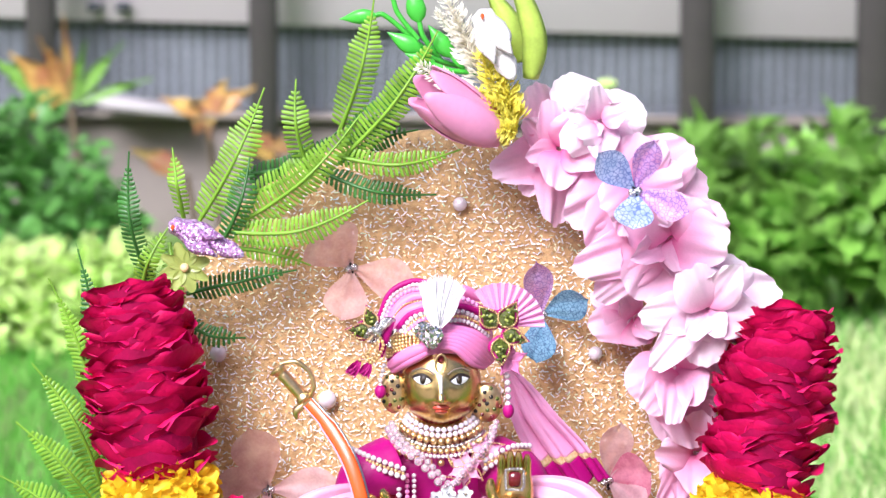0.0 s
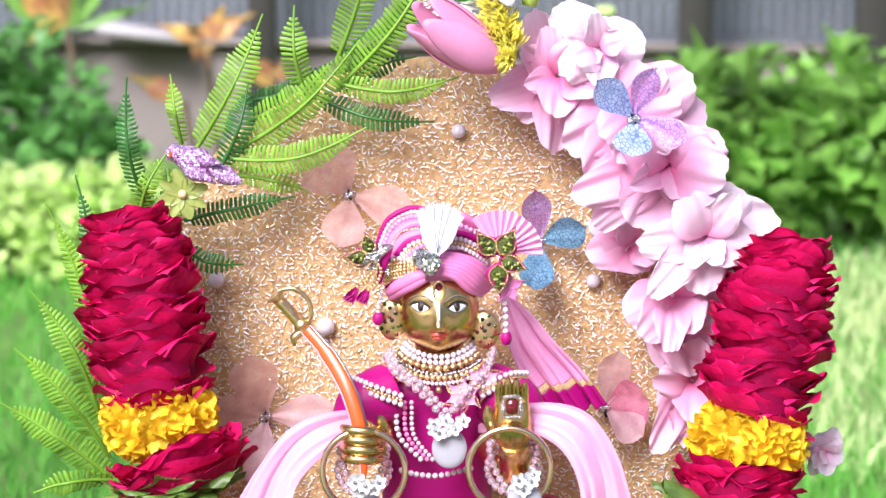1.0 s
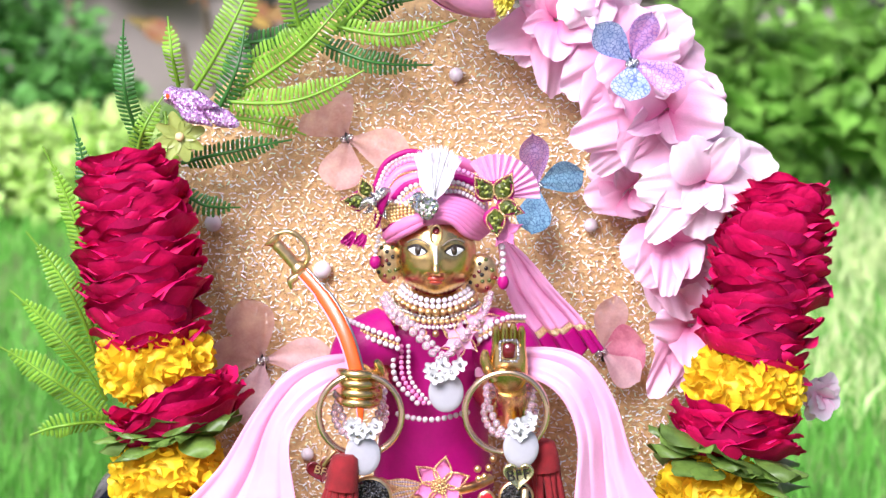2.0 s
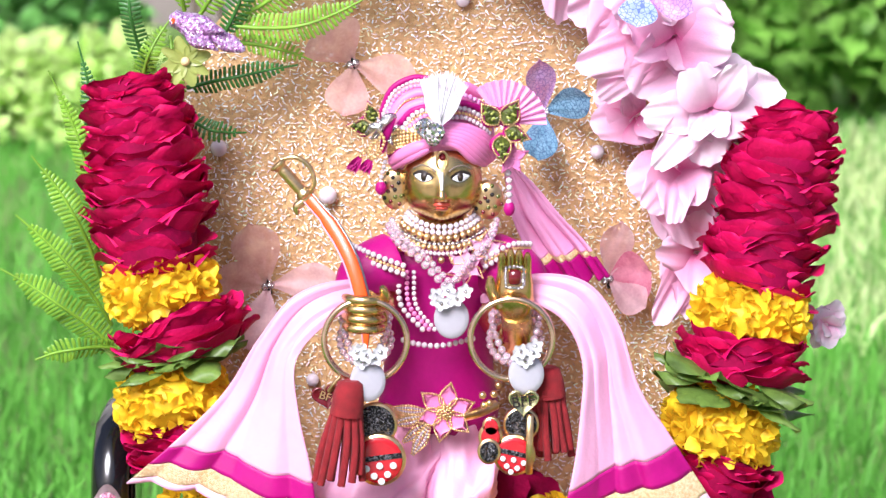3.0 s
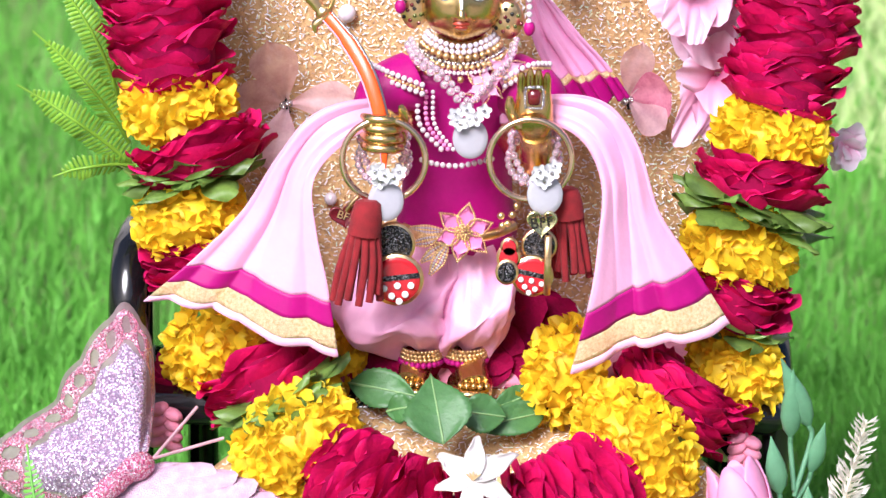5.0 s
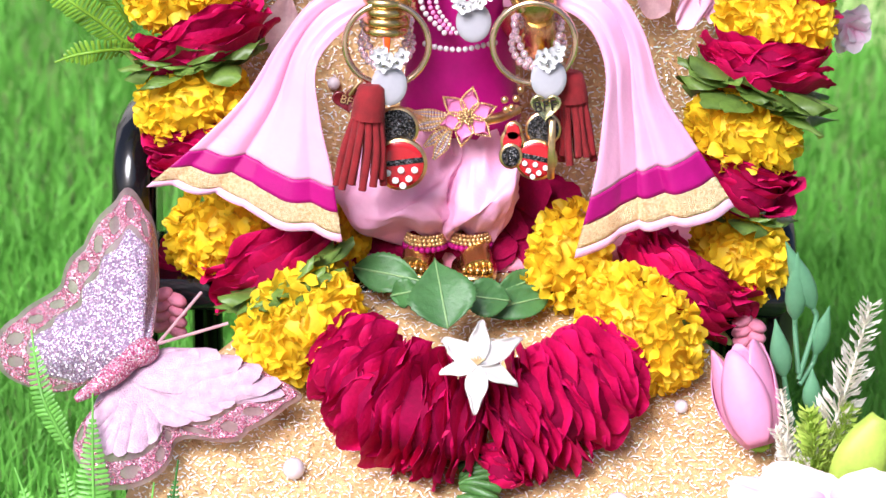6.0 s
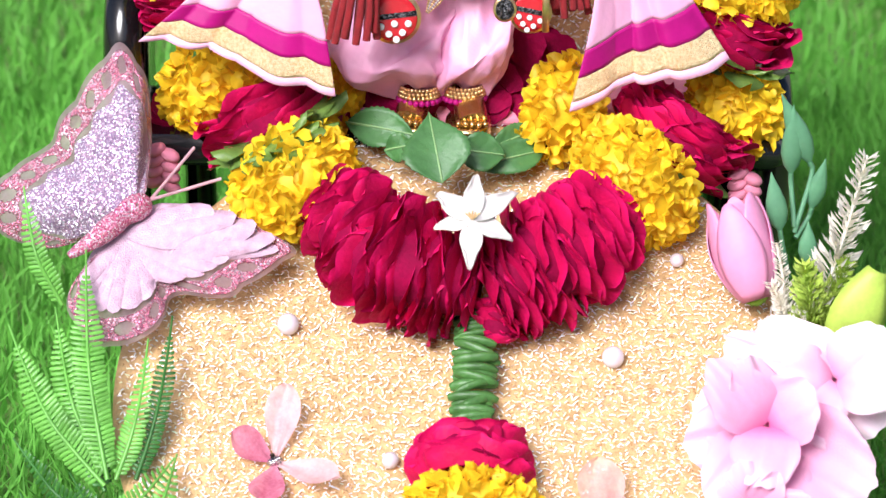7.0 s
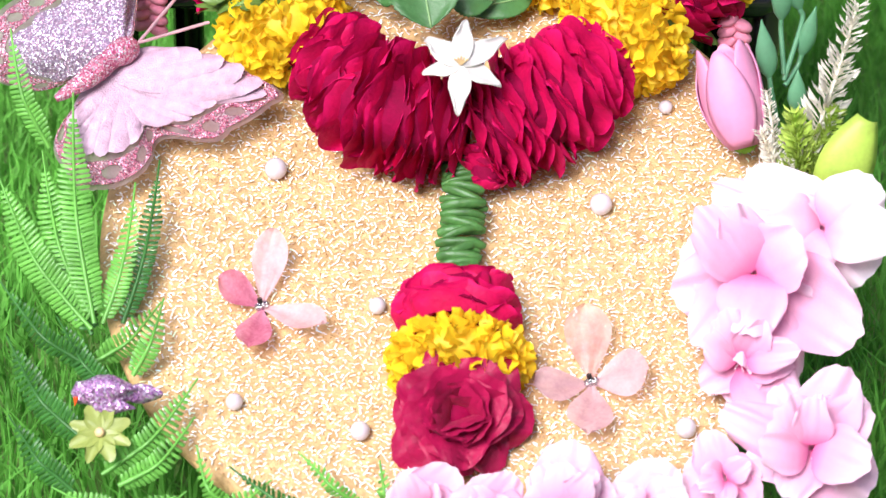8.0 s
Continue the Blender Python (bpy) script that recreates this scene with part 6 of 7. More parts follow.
fern([((-0.0822, -0.1853, 0.0114), (-0.1262, -0.1892, 0.0184), 30 * W, 0.004, 0), ((-0.0281, -0.187, 0.0102), (-0.0683, -0.1821, 0.0234), 28 * W, 0.003, 1), ((-0.0654, -0.1868, 0.0104), (-0.0794, -0.1757, 0.0279), 22 * W, 0.003, 0),
      ((-0.0244, -0.1861, 0.0108), (-0.0457, -0.1773, 0.0268), 20 * W, -0.001, 0), ((-0.0151, -0.186, 0.0109), (-0.0187, -0.1795, 0.0252), 16 * W, 0.0, 0), ((-0.0874, -0.1905, 0.0078), (-0.0543, -0.184, 0.0196), 28 * W, -0.003, 0), ((-0.1095, -0.1925, 0.0063), (-0.0821, -0.1859, 0.0159), 26 * W, -0.002, 0)],
     "plastic fern spray along the front edge of the lower board", "lower fern sprays")


# ---- pink cloth flowers ----
STAMEN = material("stamen_thread", (0.88, 0.56, 0.68), 0.6, vary=0.1, scale=400)


def bloom(c, nrm, r, seed, label, pale=False, petals=7, group="pink cloth flowers"):
    """A cloth blossom: two turns of broad ruffled petals round a tuft of stamens."""
    rng = random.Random(seed)
    c, n = Vector(c), Vector(nrm).normalized()
    x = n.orthogonal().normalized()
    y = n.cross(x)
    ob = thing("cloth_flower", c, label, "flower", group)
    ph = rng.uniform(0, 6)
    for k, (m, l, lean) in enumerate(((6, 1.05, 0.05), (5, 0.85, 0.55), (2, 0.5, 1.2))):
        for j in range(m):
            w = ph + 6.283 * (j + 0.5 * k + rng.uniform(-0.15, 0.15)) / m
            rad = x * math.cos(w) + y * math.sin(w)
            g = Geo()
            petal(g, c + rad * r * 0.06 + n * 0.0015 * k, rad + n * (lean + rng.gauss(0, 0.25)), n - rad * 0.2 + x * rng.gauss(0, 0.3), r * l * rng.uniform(0.8, 1.2), r * rng.uniform(0.9, 1.25) * (0.6 + 0.4 * l), 0,
                  rng.uniform(-0.1, 0.35), rng.uniform(-0.45, 0.1), 0.075, 9, 9, 0.55, rng, 0.64)
            part("petal", g, PALE_PETAL if pale else PINK_PETAL, ob)
    g = Geo()
    g.ball(c + n * 0.001, r * 0.13, n=10, k=7)
    part("heart", g, STAMEN, ob)
    for j in range(9 if seed % 3 == 1 else 0):
        w = 6.283 * j / 9
        g = Geo()
        d = (n + (x * math.cos(w) + y * math.sin(w)) * 0.55).normalized()
        g.tube([c, c + d * r * 0.22, c + d * r * 0.42 + n * 0.001], 0.0003, 5)
        g.ball(c + d * r * 0.42 + n * 0.001, 0.0006, n=6, k=5)
        part("stamen", g, STAMEN, ob)
    return ob


def spray(c, nrm, petals, seed, label, pale=False, group="pink cloth flowers", up=(0, 0, 1)):
    """A loose cloth blossom with petals of given direction and size, crumpled at the edge, and a tuft of stamens."""
    rng = random.Random(seed)
    c, n = Vector(c), Vector(nrm).normalized()
    x = Vector(up).cross(n).normalized()
    x = x if x.x > 0 else -x
    y = x.cross(n)
    y = y if y.z > 0 else -y
    ob = thing("cloth_flower", c, label, "flower", group)
    size = max(p[1] for p in petals)
    petals = petals + [(rng.uniform(0, 360), size * rng.uniform(0.38, 0.6), size * rng.uniform(0.4, 0.6), rng.uniform(0.4, 1.0)) for _ in range(4)]
    for k, (angle, length, width, lean) in enumerate(petals):
        w = radians(angle)
        rad = x * math.cos(w) + y * math.sin(w)
        g = Geo()
        petal(g, c + rad * 0.0008 + n * (0.0007 * k + 0.002 * (lean > 0.3)), rad + n * (lean + rng.gauss(0, 0.06)), n - rad * 0.15 + x * rng.gauss(0, 0.15), length * 0.001 * math.hypot(1, lean), width * 0.00118, 0,
              rng.uniform(-0.1, 0.2), rng.uniform(-0.3, 0.0), 0.06, 14, 23, 0.52, rng, 0.63, 0.02)
        part("petal", g, PALE_PETAL if pale else PINK_PETAL, ob)
    for j in range(8):
        w = 0.785 * j + rng.uniform(-0.2, 0.2)
        g = Geo()
        d = (n + (x * math.cos(w) + y * math.sin(w)) * 0.6).normalized()
        g.tube([c, c + d * 0.004, c + d * 0.0075], 0.00025, 5)
        part("stamen", g, STAMEN, ob)
    return ob


L1 = "soft pink cloth flower with ruffled petals"
L2 = "pale, almost white cloth flower with pink heart"
# the chain over the board's edge: each flower's petals as (angle, length in mm, width in mm, lean forward)
BLOOMS = (
    ((0.0426, 0.045, 0.3647), 0, [(107, 25.2, 15.8, 0.12), (-161, 26.0, 15.8, 0.12), (-129, 20.2, 12.6, 0.12), (-88, 27.3, 16.8, 0.12), (140, 16.4, 10.5, 0.12), (104, 17.3, 11.6, 0.55), (-165, 12.0, 9.4, 0.55), (-90, 13.7, 10.5, 0.55), (-47, 17.1, 12.6, 0.55)]),
    ((0.0571, 0.038, 0.376), 1, [(131, 20.8, 17.9, 0.12), (85, 11.6, 20.0, 0.12), (7, 18.0, 18.9, 0.12), (-52, 18.7, 16.8, 0.12), (-141, 14.9, 12.6, 0.55), (-85, 12.6, 12.6, 0.55), (140, 8.2, 12.6, 0.55)]),
    ((0.0697, 0.035, 0.352), 0, [(164, 22.9, 20.0, 0.12), (-154, 26.4, 21.0, 0.12), (31, 26.8, 23.1, 0.12), (-4, 29.5, 23.1, 0.12), (-122, 27.4, 18.9, 0.12), (81, 19.2, 18.9, 0.12), (-148, 13.7, 12.6, 0.55), (-108, 16.6, 11.6, 0.55), (-43, 18.6, 12.6, 0.55)]),
    ((0.0834, 0.032, 0.3333), 0, [(18, 23.2, 22.1, 0.12), (-24, 23.0, 18.9, 0.12), (-120, 25.4, 24.2, 0.12), (-162, 37.5, 16.8, 0.12), (-139, 35.0, 14.7, 0.12), (-63, 16.4, 12.6, 0.12), (-153, 16.4, 10.5, 0.55), (140, 8.2, 12.6, 0.55), (-68, 11.3, 10.5, 0.55)]),
    ((0.0972, 0.03, 0.3069), 1, [(7, 29.6, 25.2, 0.12), (45, 22.3, 25.2, 0.12), (-93, 21.0, 17.9, 0.12), (-49, 15.2, 14.7, 0.12), (-132, 29.7, 12.6, 0.12), (-172, 23.3, 14.7, 0.12), (69, 9.0, 12.6, 0.55), (-124, 11.4, 9.4, 0.55), (-66, 10.3, 9.4, 0.55)]),
    ((0.0721, 0.05, 0.3005), 0, [(150, 16.9, 10.5, 0.12), (-165, 16.3, 14.7, 0.12), (-123, 9.6, 18.9, 0.12), (-53, 10.5, 16.8, 0.12)]),
    ((0.0867, 0.042, 0.2823), 0, [(-153, 18.4, 17.9, 0.12), (-90, 14.7, 21.0, 0.12), (-72, 30.9, 23.1, 0.12), (-94, 27.4, 14.7, 0.12), (-23, 21.6, 18.9, 0.12), (-117, 9.4, 12.6, 0.55), (-49, 11.2, 12.6, 0.55)]),
    ((0.0952, 0.05, 0.248), 0, [(-127, 15.8, 14.7, 0.12), (-79, 17.1, 16.8, 0.12), (180, 10.5, 12.6, 0.12), (-95, 25.3, 12.6, 0.12), (-117, 30.5, 12.6, 0.12)]),
)
for k, (c, pale, petals) in enumerate(BLOOMS):
    spray(c, (0.1, -1, 0.12), petals, 100 + k, L2 if pale else L1, pale)
bloom((0.1448, 0.04, 0.2225), (0.6, -1, 0), 0.009, 113, L2, True)
LOWER_BLOOMS = (
    ((0.1296, -0.1146, 0.0827), 1, [(137, 31.4, 21.2, 0.12), (119, 20.2, 19.3, 0.12), (56, 17.4, 21.2, 0.12), (158, 38.5, 19.3, 0.12), (8, 21.8, 7.7, 0.12), (-43, 22.5, 27.0, 0.12), (174, 38.8, 19.3, 0.12), (141, 12.4, 13.5, 0.55), (45, 8.2, 11.6, 0.55)]),
    ((0.1055, -0.132, 0.0729), 0, [(-167, 26.7, 23.2, 0.12), (157, 24.2, 25.1, 0.12), (113, 14.7, 17.4, 0.12), (36, 16.6, 21.2, 0.12), (-128, 31.7, 19.3, 0.12), (-93, 32.9, 17.4, 0.12), (-19, 20.4, 11.6, 0.12), (-73, 39.4, 23.2, 0.12), (-31, 40.7, 28.9, 0.12), (-135, 10.9, 9.7, 0.55), (14, 8.0, 9.7, 0.55)]),
    ((0.1015, -0.1487, 0.0491), 0, [(-145, 15.3, 13.5, 0.12), (-94, 13.9, 13.5, 0.12), (-43, 23.9, 21.2, 0.12), (127, 9.7, 13.5, 0.12), (0, 17.4, 13.5, 0.12)]),
    ((0.1219, -0.1819, 0.0332), 0, [(113, 22.0, 16.4, 0.12), (67, 29.4, 21.2, 0.12), (39, 24.7, 19.3, 0.12), (-32, 23.8, 23.2, 0.12), (-169, 19.7, 19.3, 0.12), (158, 30.3, 15.4, 0.12), (-72, 18.3, 17.4, 0.12), (-115, 18.1, 15.4, 0.12), (82, 14.6, 7.7, 0.55)]),
    ((0.0941, -0.1877, 0.0243), 0, [(176, 12.6, 17.4, 0.12), (111, 16.5, 13.5, 0.12), (-60, 15.6, 17.4, 0.12), (-104, 15.9, 17.4, 0.12), (0, 11.6, 15.4, 0.12)]),
    ((0.0419, -0.2019, 0.0193), 0, [(85, 22.3, 21.2, 0.12), (118, 16.4, 15.4, 0.12), (24, 16.9, 17.4, 0.12), (-48, 11.6, 17.4, 0.12), (176, 13.5, 17.4, 0.12), (54, 13.1, 11.6, 0.55)]),
    ((0.0679, -0.1966, 0.018), 1, [(117, 12.9, 17.4, 0.12), (69, 16.5, 19.3, 0.12), (16, 14.1, 17.4, 0.12), (180, 11.6, 15.4, 0.12), (-83, 15.6, 17.4, 0.12)]),
    ((0.0181, -0.2031, 0.0184), 0, [(108, 12.2, 15.4, 0.12), (172, 13.6, 15.4, 0.12), (62, 14.2, 13.5, 0.12), (-9, 11.7, 15.4, 0.12), (-90, 13.5, 15.4, 0.12)]),
    ((-0.0048, -0.2006, 0.0177), 0, [(103, 13.3, 15.4, 0.12), (156, 11.7, 15.4, 0.12), (52, 17.2, 17.4, 0.12), (-4, 12.6, 15.4, 0.12), (-90, 14.5, 15.4, 0.12)]),
)
for k, (c, pale, petals) in enumerate(LOWER_BLOOMS):
    spray(c, (0, -0.85, 0.5), petals, 130 + k, L2 if pale else L1, pale, "lower cloth flowers")


def tulip(base, tip, width, seed, label):
    """A closed tulip: overlapping cupped petals on a green calyx."""
    rng = random.Random(seed)
    a, b = Vector(base), Vector(tip)
    d = b - a
    o, l = d.normalized(), d.length
    x = o.cross(Vector((0, 1, 0))).normalized()
    y = o.cross(x)
    ob = thing("tulip", a, label, "flower", "closed tulips")
    for k in range(6):
        w = 6.283 * k / 6 + 0.4
        rows = []
        for i in range(13):
            s = i / 12
            r = width * 0.5 * (0.25 + 0.75 * math.sin(math.pi * min(1, 0.1 + 0.62 * s ** 0.8))) * (1.0 if k % 2 else 0.94)
            row = []
            for j in range(9):
                q = 2 * j / 8 - 1
                half = 0.85 * math.sin(math.pi * (0.25 + 0.6 * s))
                an = w + q * half
                row.append(a + o * (l * (s * (1.0 - 0.05 * (k % 2)) - 0.1 * s * s * q * q)) + (x * math.cos(an) + y * math.sin(an)) * (r + 0.0005 * math.sin(5 * s + k)))
            rows.append(row)
        g = Geo()
        g.sheet(rows)
        part("petal", g, TULIP_PINK, ob, thick=0.0004)
    for k in range(4):
        w = 6.283 * k / 4
        g = Geo()
        rad = x * math.cos(w) + y * math.sin(w)
        petal(g, a - o * l * 0.06 + rad * width * 0.1, o + rad * 0.45, rad, l * 0.25, width * 0.4, 0, -0.3, 0.0, 0.02, 5, 5, close=0.9, rng=rng)
        part("calyx", g, FERN, ob, thick=0.0004)
    return ob


TULIP_PINK = material("tulip_pink", (0.85, 0.36, 0.58), 0.5, vary=0.08, scale=70, through_=0.25, bump=0.1, bump_scale=1500)
tulip((0.0211, 0.03, 0.3715), (-0.0095, 0.02, 0.3913), 0.021, 1, "closed pink cloth tulip at the top of the board")
tulip((0.1071, -0.073, 0.0972), (0.0969, -0.0601, 0.1306), 0.023, 2, "closed pink cloth tulip on the lower board")

# ---- sprigs, buds and long leaves ----
YELLOW = material("yellow_green_sprig", (0.85, 0.76, 0.1), 0.5, vary=0.2, scale=100, through_=0.25, spread=0.2)
LIME = material("lime_sprig", (0.48, 0.64, 0.1), 0.5, vary=0.2, scale=100, through_=0.25, spread=0.2)
CREAM = material("cream_sprig", (0.93, 0.89, 0.78), 0.6, vary=0.06, scale=100, through_=0.4, spread=0.15)
BLUE_GREEN = material("blue_green_bud", (0.12, 0.3, 0.16), 0.4, vary=0.15, scale=80, through_=0.1, coat=0.2)
VIVID = material("vivid_plastic_leaf", (0.08, 0.55, 0.05), 0.35, vary=0.12, scale=80, through_=0.2, coat=0.2)


def sprig(stalks, label):
    """Wheat-like stalks set with short bristles."""
    ob = thing("flower_sprig", stalks[0][0], label, "sprig", "bristly sprigs")
    for k, (a, b, w, mat) in enumerate(stalks):
        rng = random.Random(k + int(abs(b[0]) * 1e4))
        a, b = Vector(a), Vector(b)
        g = Geo()
        line = curve([a, a.lerp(b, 0.5) + Vector((0.001, -0.002, 0)), b], 40)
        g.tube(line[::4], 0.0005, 5)
        d = (b - a).normalized()
        x = d.cross(Vector((0, 1, 0))).normalized()
        for i in range(230):
            p = line[min(40, 3 + int(37 * i / 230))]
            w2 = rng.uniform(0, 6.283)
            rad = x * math.cos(w2) + d.cross(x) * math.sin(w2)
            petal(g, p, d * 0.9 + rad, rad, 1.35 * w * rng.uniform(0.7, 1.15) * (1.1 - 0.6 * i / 230), w * 0.18, 0, 0.1, 0.1, 0.04, 2, 3, rng=rng, close=0.9)
        part("stalk", g, mat, ob)
    return ob


sprig([((0.0255, 0.04, 0.3716), (-0.0008, 0.03, 0.3946), 0.0055, CREAM), ((0.0244, 0.035, 0.3752), (-0.0092, 0.028, 0.3979), 0.005, CREAM), ((0.0253, 0.03, 0.3715), (0.0137, 0.025, 0.4023), 0.0065, YELLOW), ((0.0263, 0.03, 0.3726), (0.0199, 0.025, 0.3992), 0.0065, YELLOW),
       ((0.0264, 0.03, 0.3715), (0.0127, 0.025, 0.3877), 0.006, YELLOW), ((0.0273, 0.028, 0.3728), (0.0199, 0.022, 0.3755), 0.005, YELLOW), ((0.016, 0.04, 0.3874), (0.0013, 0.035, 0.4214), 0.007, CREAM), ((0.0139, 0.04, 0.3959), (-0.0029, 0.035, 0.4172), 0.004, CREAM)],
      "yellow and cream bristly sprigs behind the tulip")
sprig([((0.1164, -0.0846, 0.0891), (0.1128, -0.0759, 0.1196), 0.004, CREAM), ((0.1182, -0.0866, 0.0877), (0.1106, -0.084, 0.1078), 0.0045, CREAM), ((0.1243, -0.0846, 0.0891), (0.1438, -0.068, 0.1495), 0.0085, CREAM), ((0.123, -0.0878, 0.0893), (0.1371, -0.0816, 0.1156), 0.0065, LIME),
       ((0.124, -0.0868, 0.09), (0.1222, -0.0837, 0.1141), 0.0075, LIME), ((0.1259, -0.0887, 0.0887), (0.1325, -0.0859, 0.1004), 0.005, LIME), ((0.1178, -0.0907, 0.0873), (0.1205, -0.088, 0.0989), 0.004, CREAM)],
      "cream and lime bristly sprigs on the lower board")


def buds(stems, mat, label):
    """Pointed plastic buds on thin bent stems."""
    ob = thing("bud_stem", stems[0][0], label, "stem", "bud stems")
    for a, m, b, l, w in stems:
        g = Geo()
        a, m, b = Vector(a), Vector(m), Vector(b)
        line = curve([a, m, b], 14)
        g.tube(line, 0.001, 7)
        st = part("stem", g, mat, ob)
        d = (line[-1] - line[-3]).normalized()
        g = Geo()
        g.tube([b + d * l * s for s in (0, 0.12, 0.3, 0.5, 0.7, 0.88, 1.0)], [0.0008, w * 0.36, w * 0.5, w * 0.46, w * 0.3, w * 0.12, 0.0002], 12, flat=0.6)
        part("bud", g, mat, st)
    return ob


buds([((0.1218, -0.05, 0.1142), (0.1275, -0.045, 0.1341), (0.1266, -0.045, 0.1392), 0.029, 0.0085), ((0.1217, -0.05, 0.1164), (0.1203, -0.045, 0.1307), (0.1201, -0.045, 0.135), 0.027, 0.008), ((0.1223, -0.05, 0.1121), (0.127, -0.045, 0.118), (0.1281, -0.045, 0.1219), 0.02, 0.0068),
      ((0.12, -0.055, 0.0988), (0.117, -0.055, 0.1117), (0.116, -0.055, 0.1168), 0.022, 0.0078), ((0.1234, -0.055, 0.0923), (0.1261, -0.055, 0.1), (0.1263, -0.055, 0.1041), 0.016, 0.007)],
     BLUE_GREEN, "blue-green plastic bud stems beside the chair")
buds([((0.0034, 0.045, 0.3933), (-0.0197, 0.04, 0.4139), (-0.0252, 0.04, 0.4154), 0.0135, 0.0058), ((0.0034, 0.045, 0.3933), (-0.0067, 0.04, 0.4064), (-0.0088, 0.04, 0.4127), 0.0145, 0.0076), ((0.0076, 0.045, 0.3954), (-0.0029, 0.04, 0.399), (-0.0082, 0.04, 0.4018), 0.0145, 0.007),
      ((0.0097, 0.04, 0.3938), (0.0059, 0.038, 0.3971), (0.0034, 0.038, 0.4002), 0.0145, 0.007), ((-0.0092, 0.04, 0.4064), (-0.0166, 0.04, 0.4158), (-0.0187, 0.04, 0.4221), 0.014, 0.0055), ((0.0139, 0.04, 0.3938), (0.0034, 0.036, 0.3951), (-0.0029, 0.036, 0.3972), 0.012, 0.005)],
     VIVID, "vivid green plastic bud stems at the top of the board")
for pts, w, mat, lab in ((((0.0325, 0.03, 0.3925), (0.0335, 0.028, 0.4093), (0.0251, 0.03, 0.4341)), 0.0088, LIME, "long pale green plastic leaf standing up"), (((0.0286, 0.04, 0.398), (0.0254, 0.038, 0.4107), (0.018, 0.04, 0.4232)), 0.009, LIME, "broad yellow-green plastic leaf"),
                         (((0.1354, -0.0941, 0.0824), (0.1402, -0.0953, 0.0999), (0.1468, -0.0911, 0.1151)), 0.02, LIME, "broad lime green plastic leaf on the lower board")):
    line = curve(pts, 16)
    rows = []
    for i, p in enumerate(line):
        s = i / 16
        d = (line[min(16, i + 1)] - line[max(0, i - 1)]).normalized()
        sd = d.cross(Vector((0, 1, 0))).normalized()
        h = w * 0.5 * max(0.1, math.sin(math.pi * (0.2 + 0.68 * s)))
        rows.append([p + sd * (h * q) + Vector((0, 0.003 * (q * q - 0.5), 0)) for q in (-1, -0.6, -0.2, 0.2, 0.6, 1)])
    g = Geo()
    g.sheet(rows)
    single("plastic_leaf", g, mat, pts[0], lab, "leaf", "long plastic leaves", thick=0.0005)

# ---- butterflies ----
def gauze(name, tones, clear, veins=None):
    """Thin printed wing film: tinted, partly see-through, with cells like veins."""
    m = material(name, tones[0], 0.45, vary=0.2, scale=120, color2=tones[1], through_=0.3)
    b = m.node_tree.nodes["Principled BSDF"]
    b.inputs["Alpha"].default_value = clear
    if veins:
        n, link = m.node_tree.nodes, m.node_tree.links.new
        co, vo, lt, mx = n.new("ShaderNodeTexCoord"), n.new("ShaderNodeTexVoronoi"), n.new("ShaderNodeMath"), n.new("ShaderNodeMix")
        vo.feature = "DISTANCE_TO_EDGE"
        vo.inputs["Scale"].default_value = 620
        link(co.outputs["Object"], vo.inputs["Vector"])
        lt.operation, lt.inputs[1].default_value = "LESS_THAN", 0.07
        link(vo.outputs["Distance"], lt.inputs[0])
        mx.data_type = "RGBA"
        old = b.inputs["Base Color"].links[0].from_socket
        link(old, mx.inputs["A"])
        mx.inputs["B"].default_value = (*veins, 1)
        link(lt.outputs[0], mx.inputs["Factor"])
        link(mx.outputs["Result"], b.inputs["Base Color"])
    return m


WING_PINK = gauze("pink_gauze_wing", [(0.85, 0.44, 0.45), (0.88, 0.56, 0.52)], 0.5)
WING_PALE = gauze("pale_gauze_wing", [(0.8, 0.46, 0.54), (0.84, 0.56, 0.6)], 0.68)
WING_ROSE = gauze("rose_gauze_wing", [(0.65, 0.12, 0.25), (0.75, 0.3, 0.42)], 0.85)
WING_BLUE = gauze("blue_printed_wing", [(0.3, 0.48, 0.85), (0.55, 0.66, 0.92)], 0.95, (0.05, 0.13, 0.45))
WING_TEAL = gauze("teal_printed_wing", [(0.1, 0.26, 0.42), (0.2, 0.4, 0.55)], 0.95, (0.03, 0.1, 0.22))
WING_VIOLET = gauze("violet_printed_wing", [(0.75, 0.3, 0.6), (0.6, 0.45, 0.8)], 0.95, (0.25, 0.12, 0.5))


def wing(g, base, out, up, length, width, k):
    """A rounded wing, broadest beyond its middle, slightly waved."""
    o, s, u = basis(out, up)
    rows = []
    for i in range(17):
        a = 1 - (1 - i / 16) ** 2
        h = width * 0.5 * max(0.03, math.sin(math.pi * min(0.999, a ** 1.7))) ** 0.62
        rows.append([base + o * (length * a) + s * (h * b) + u * (length * (0.05 * a + 0.06 * b * b * a + 0.015 * math.sin(5 * b + 4 * a + k))) for b in (j / 4 - 1 for j in range(9))])
    g.sheet(rows)


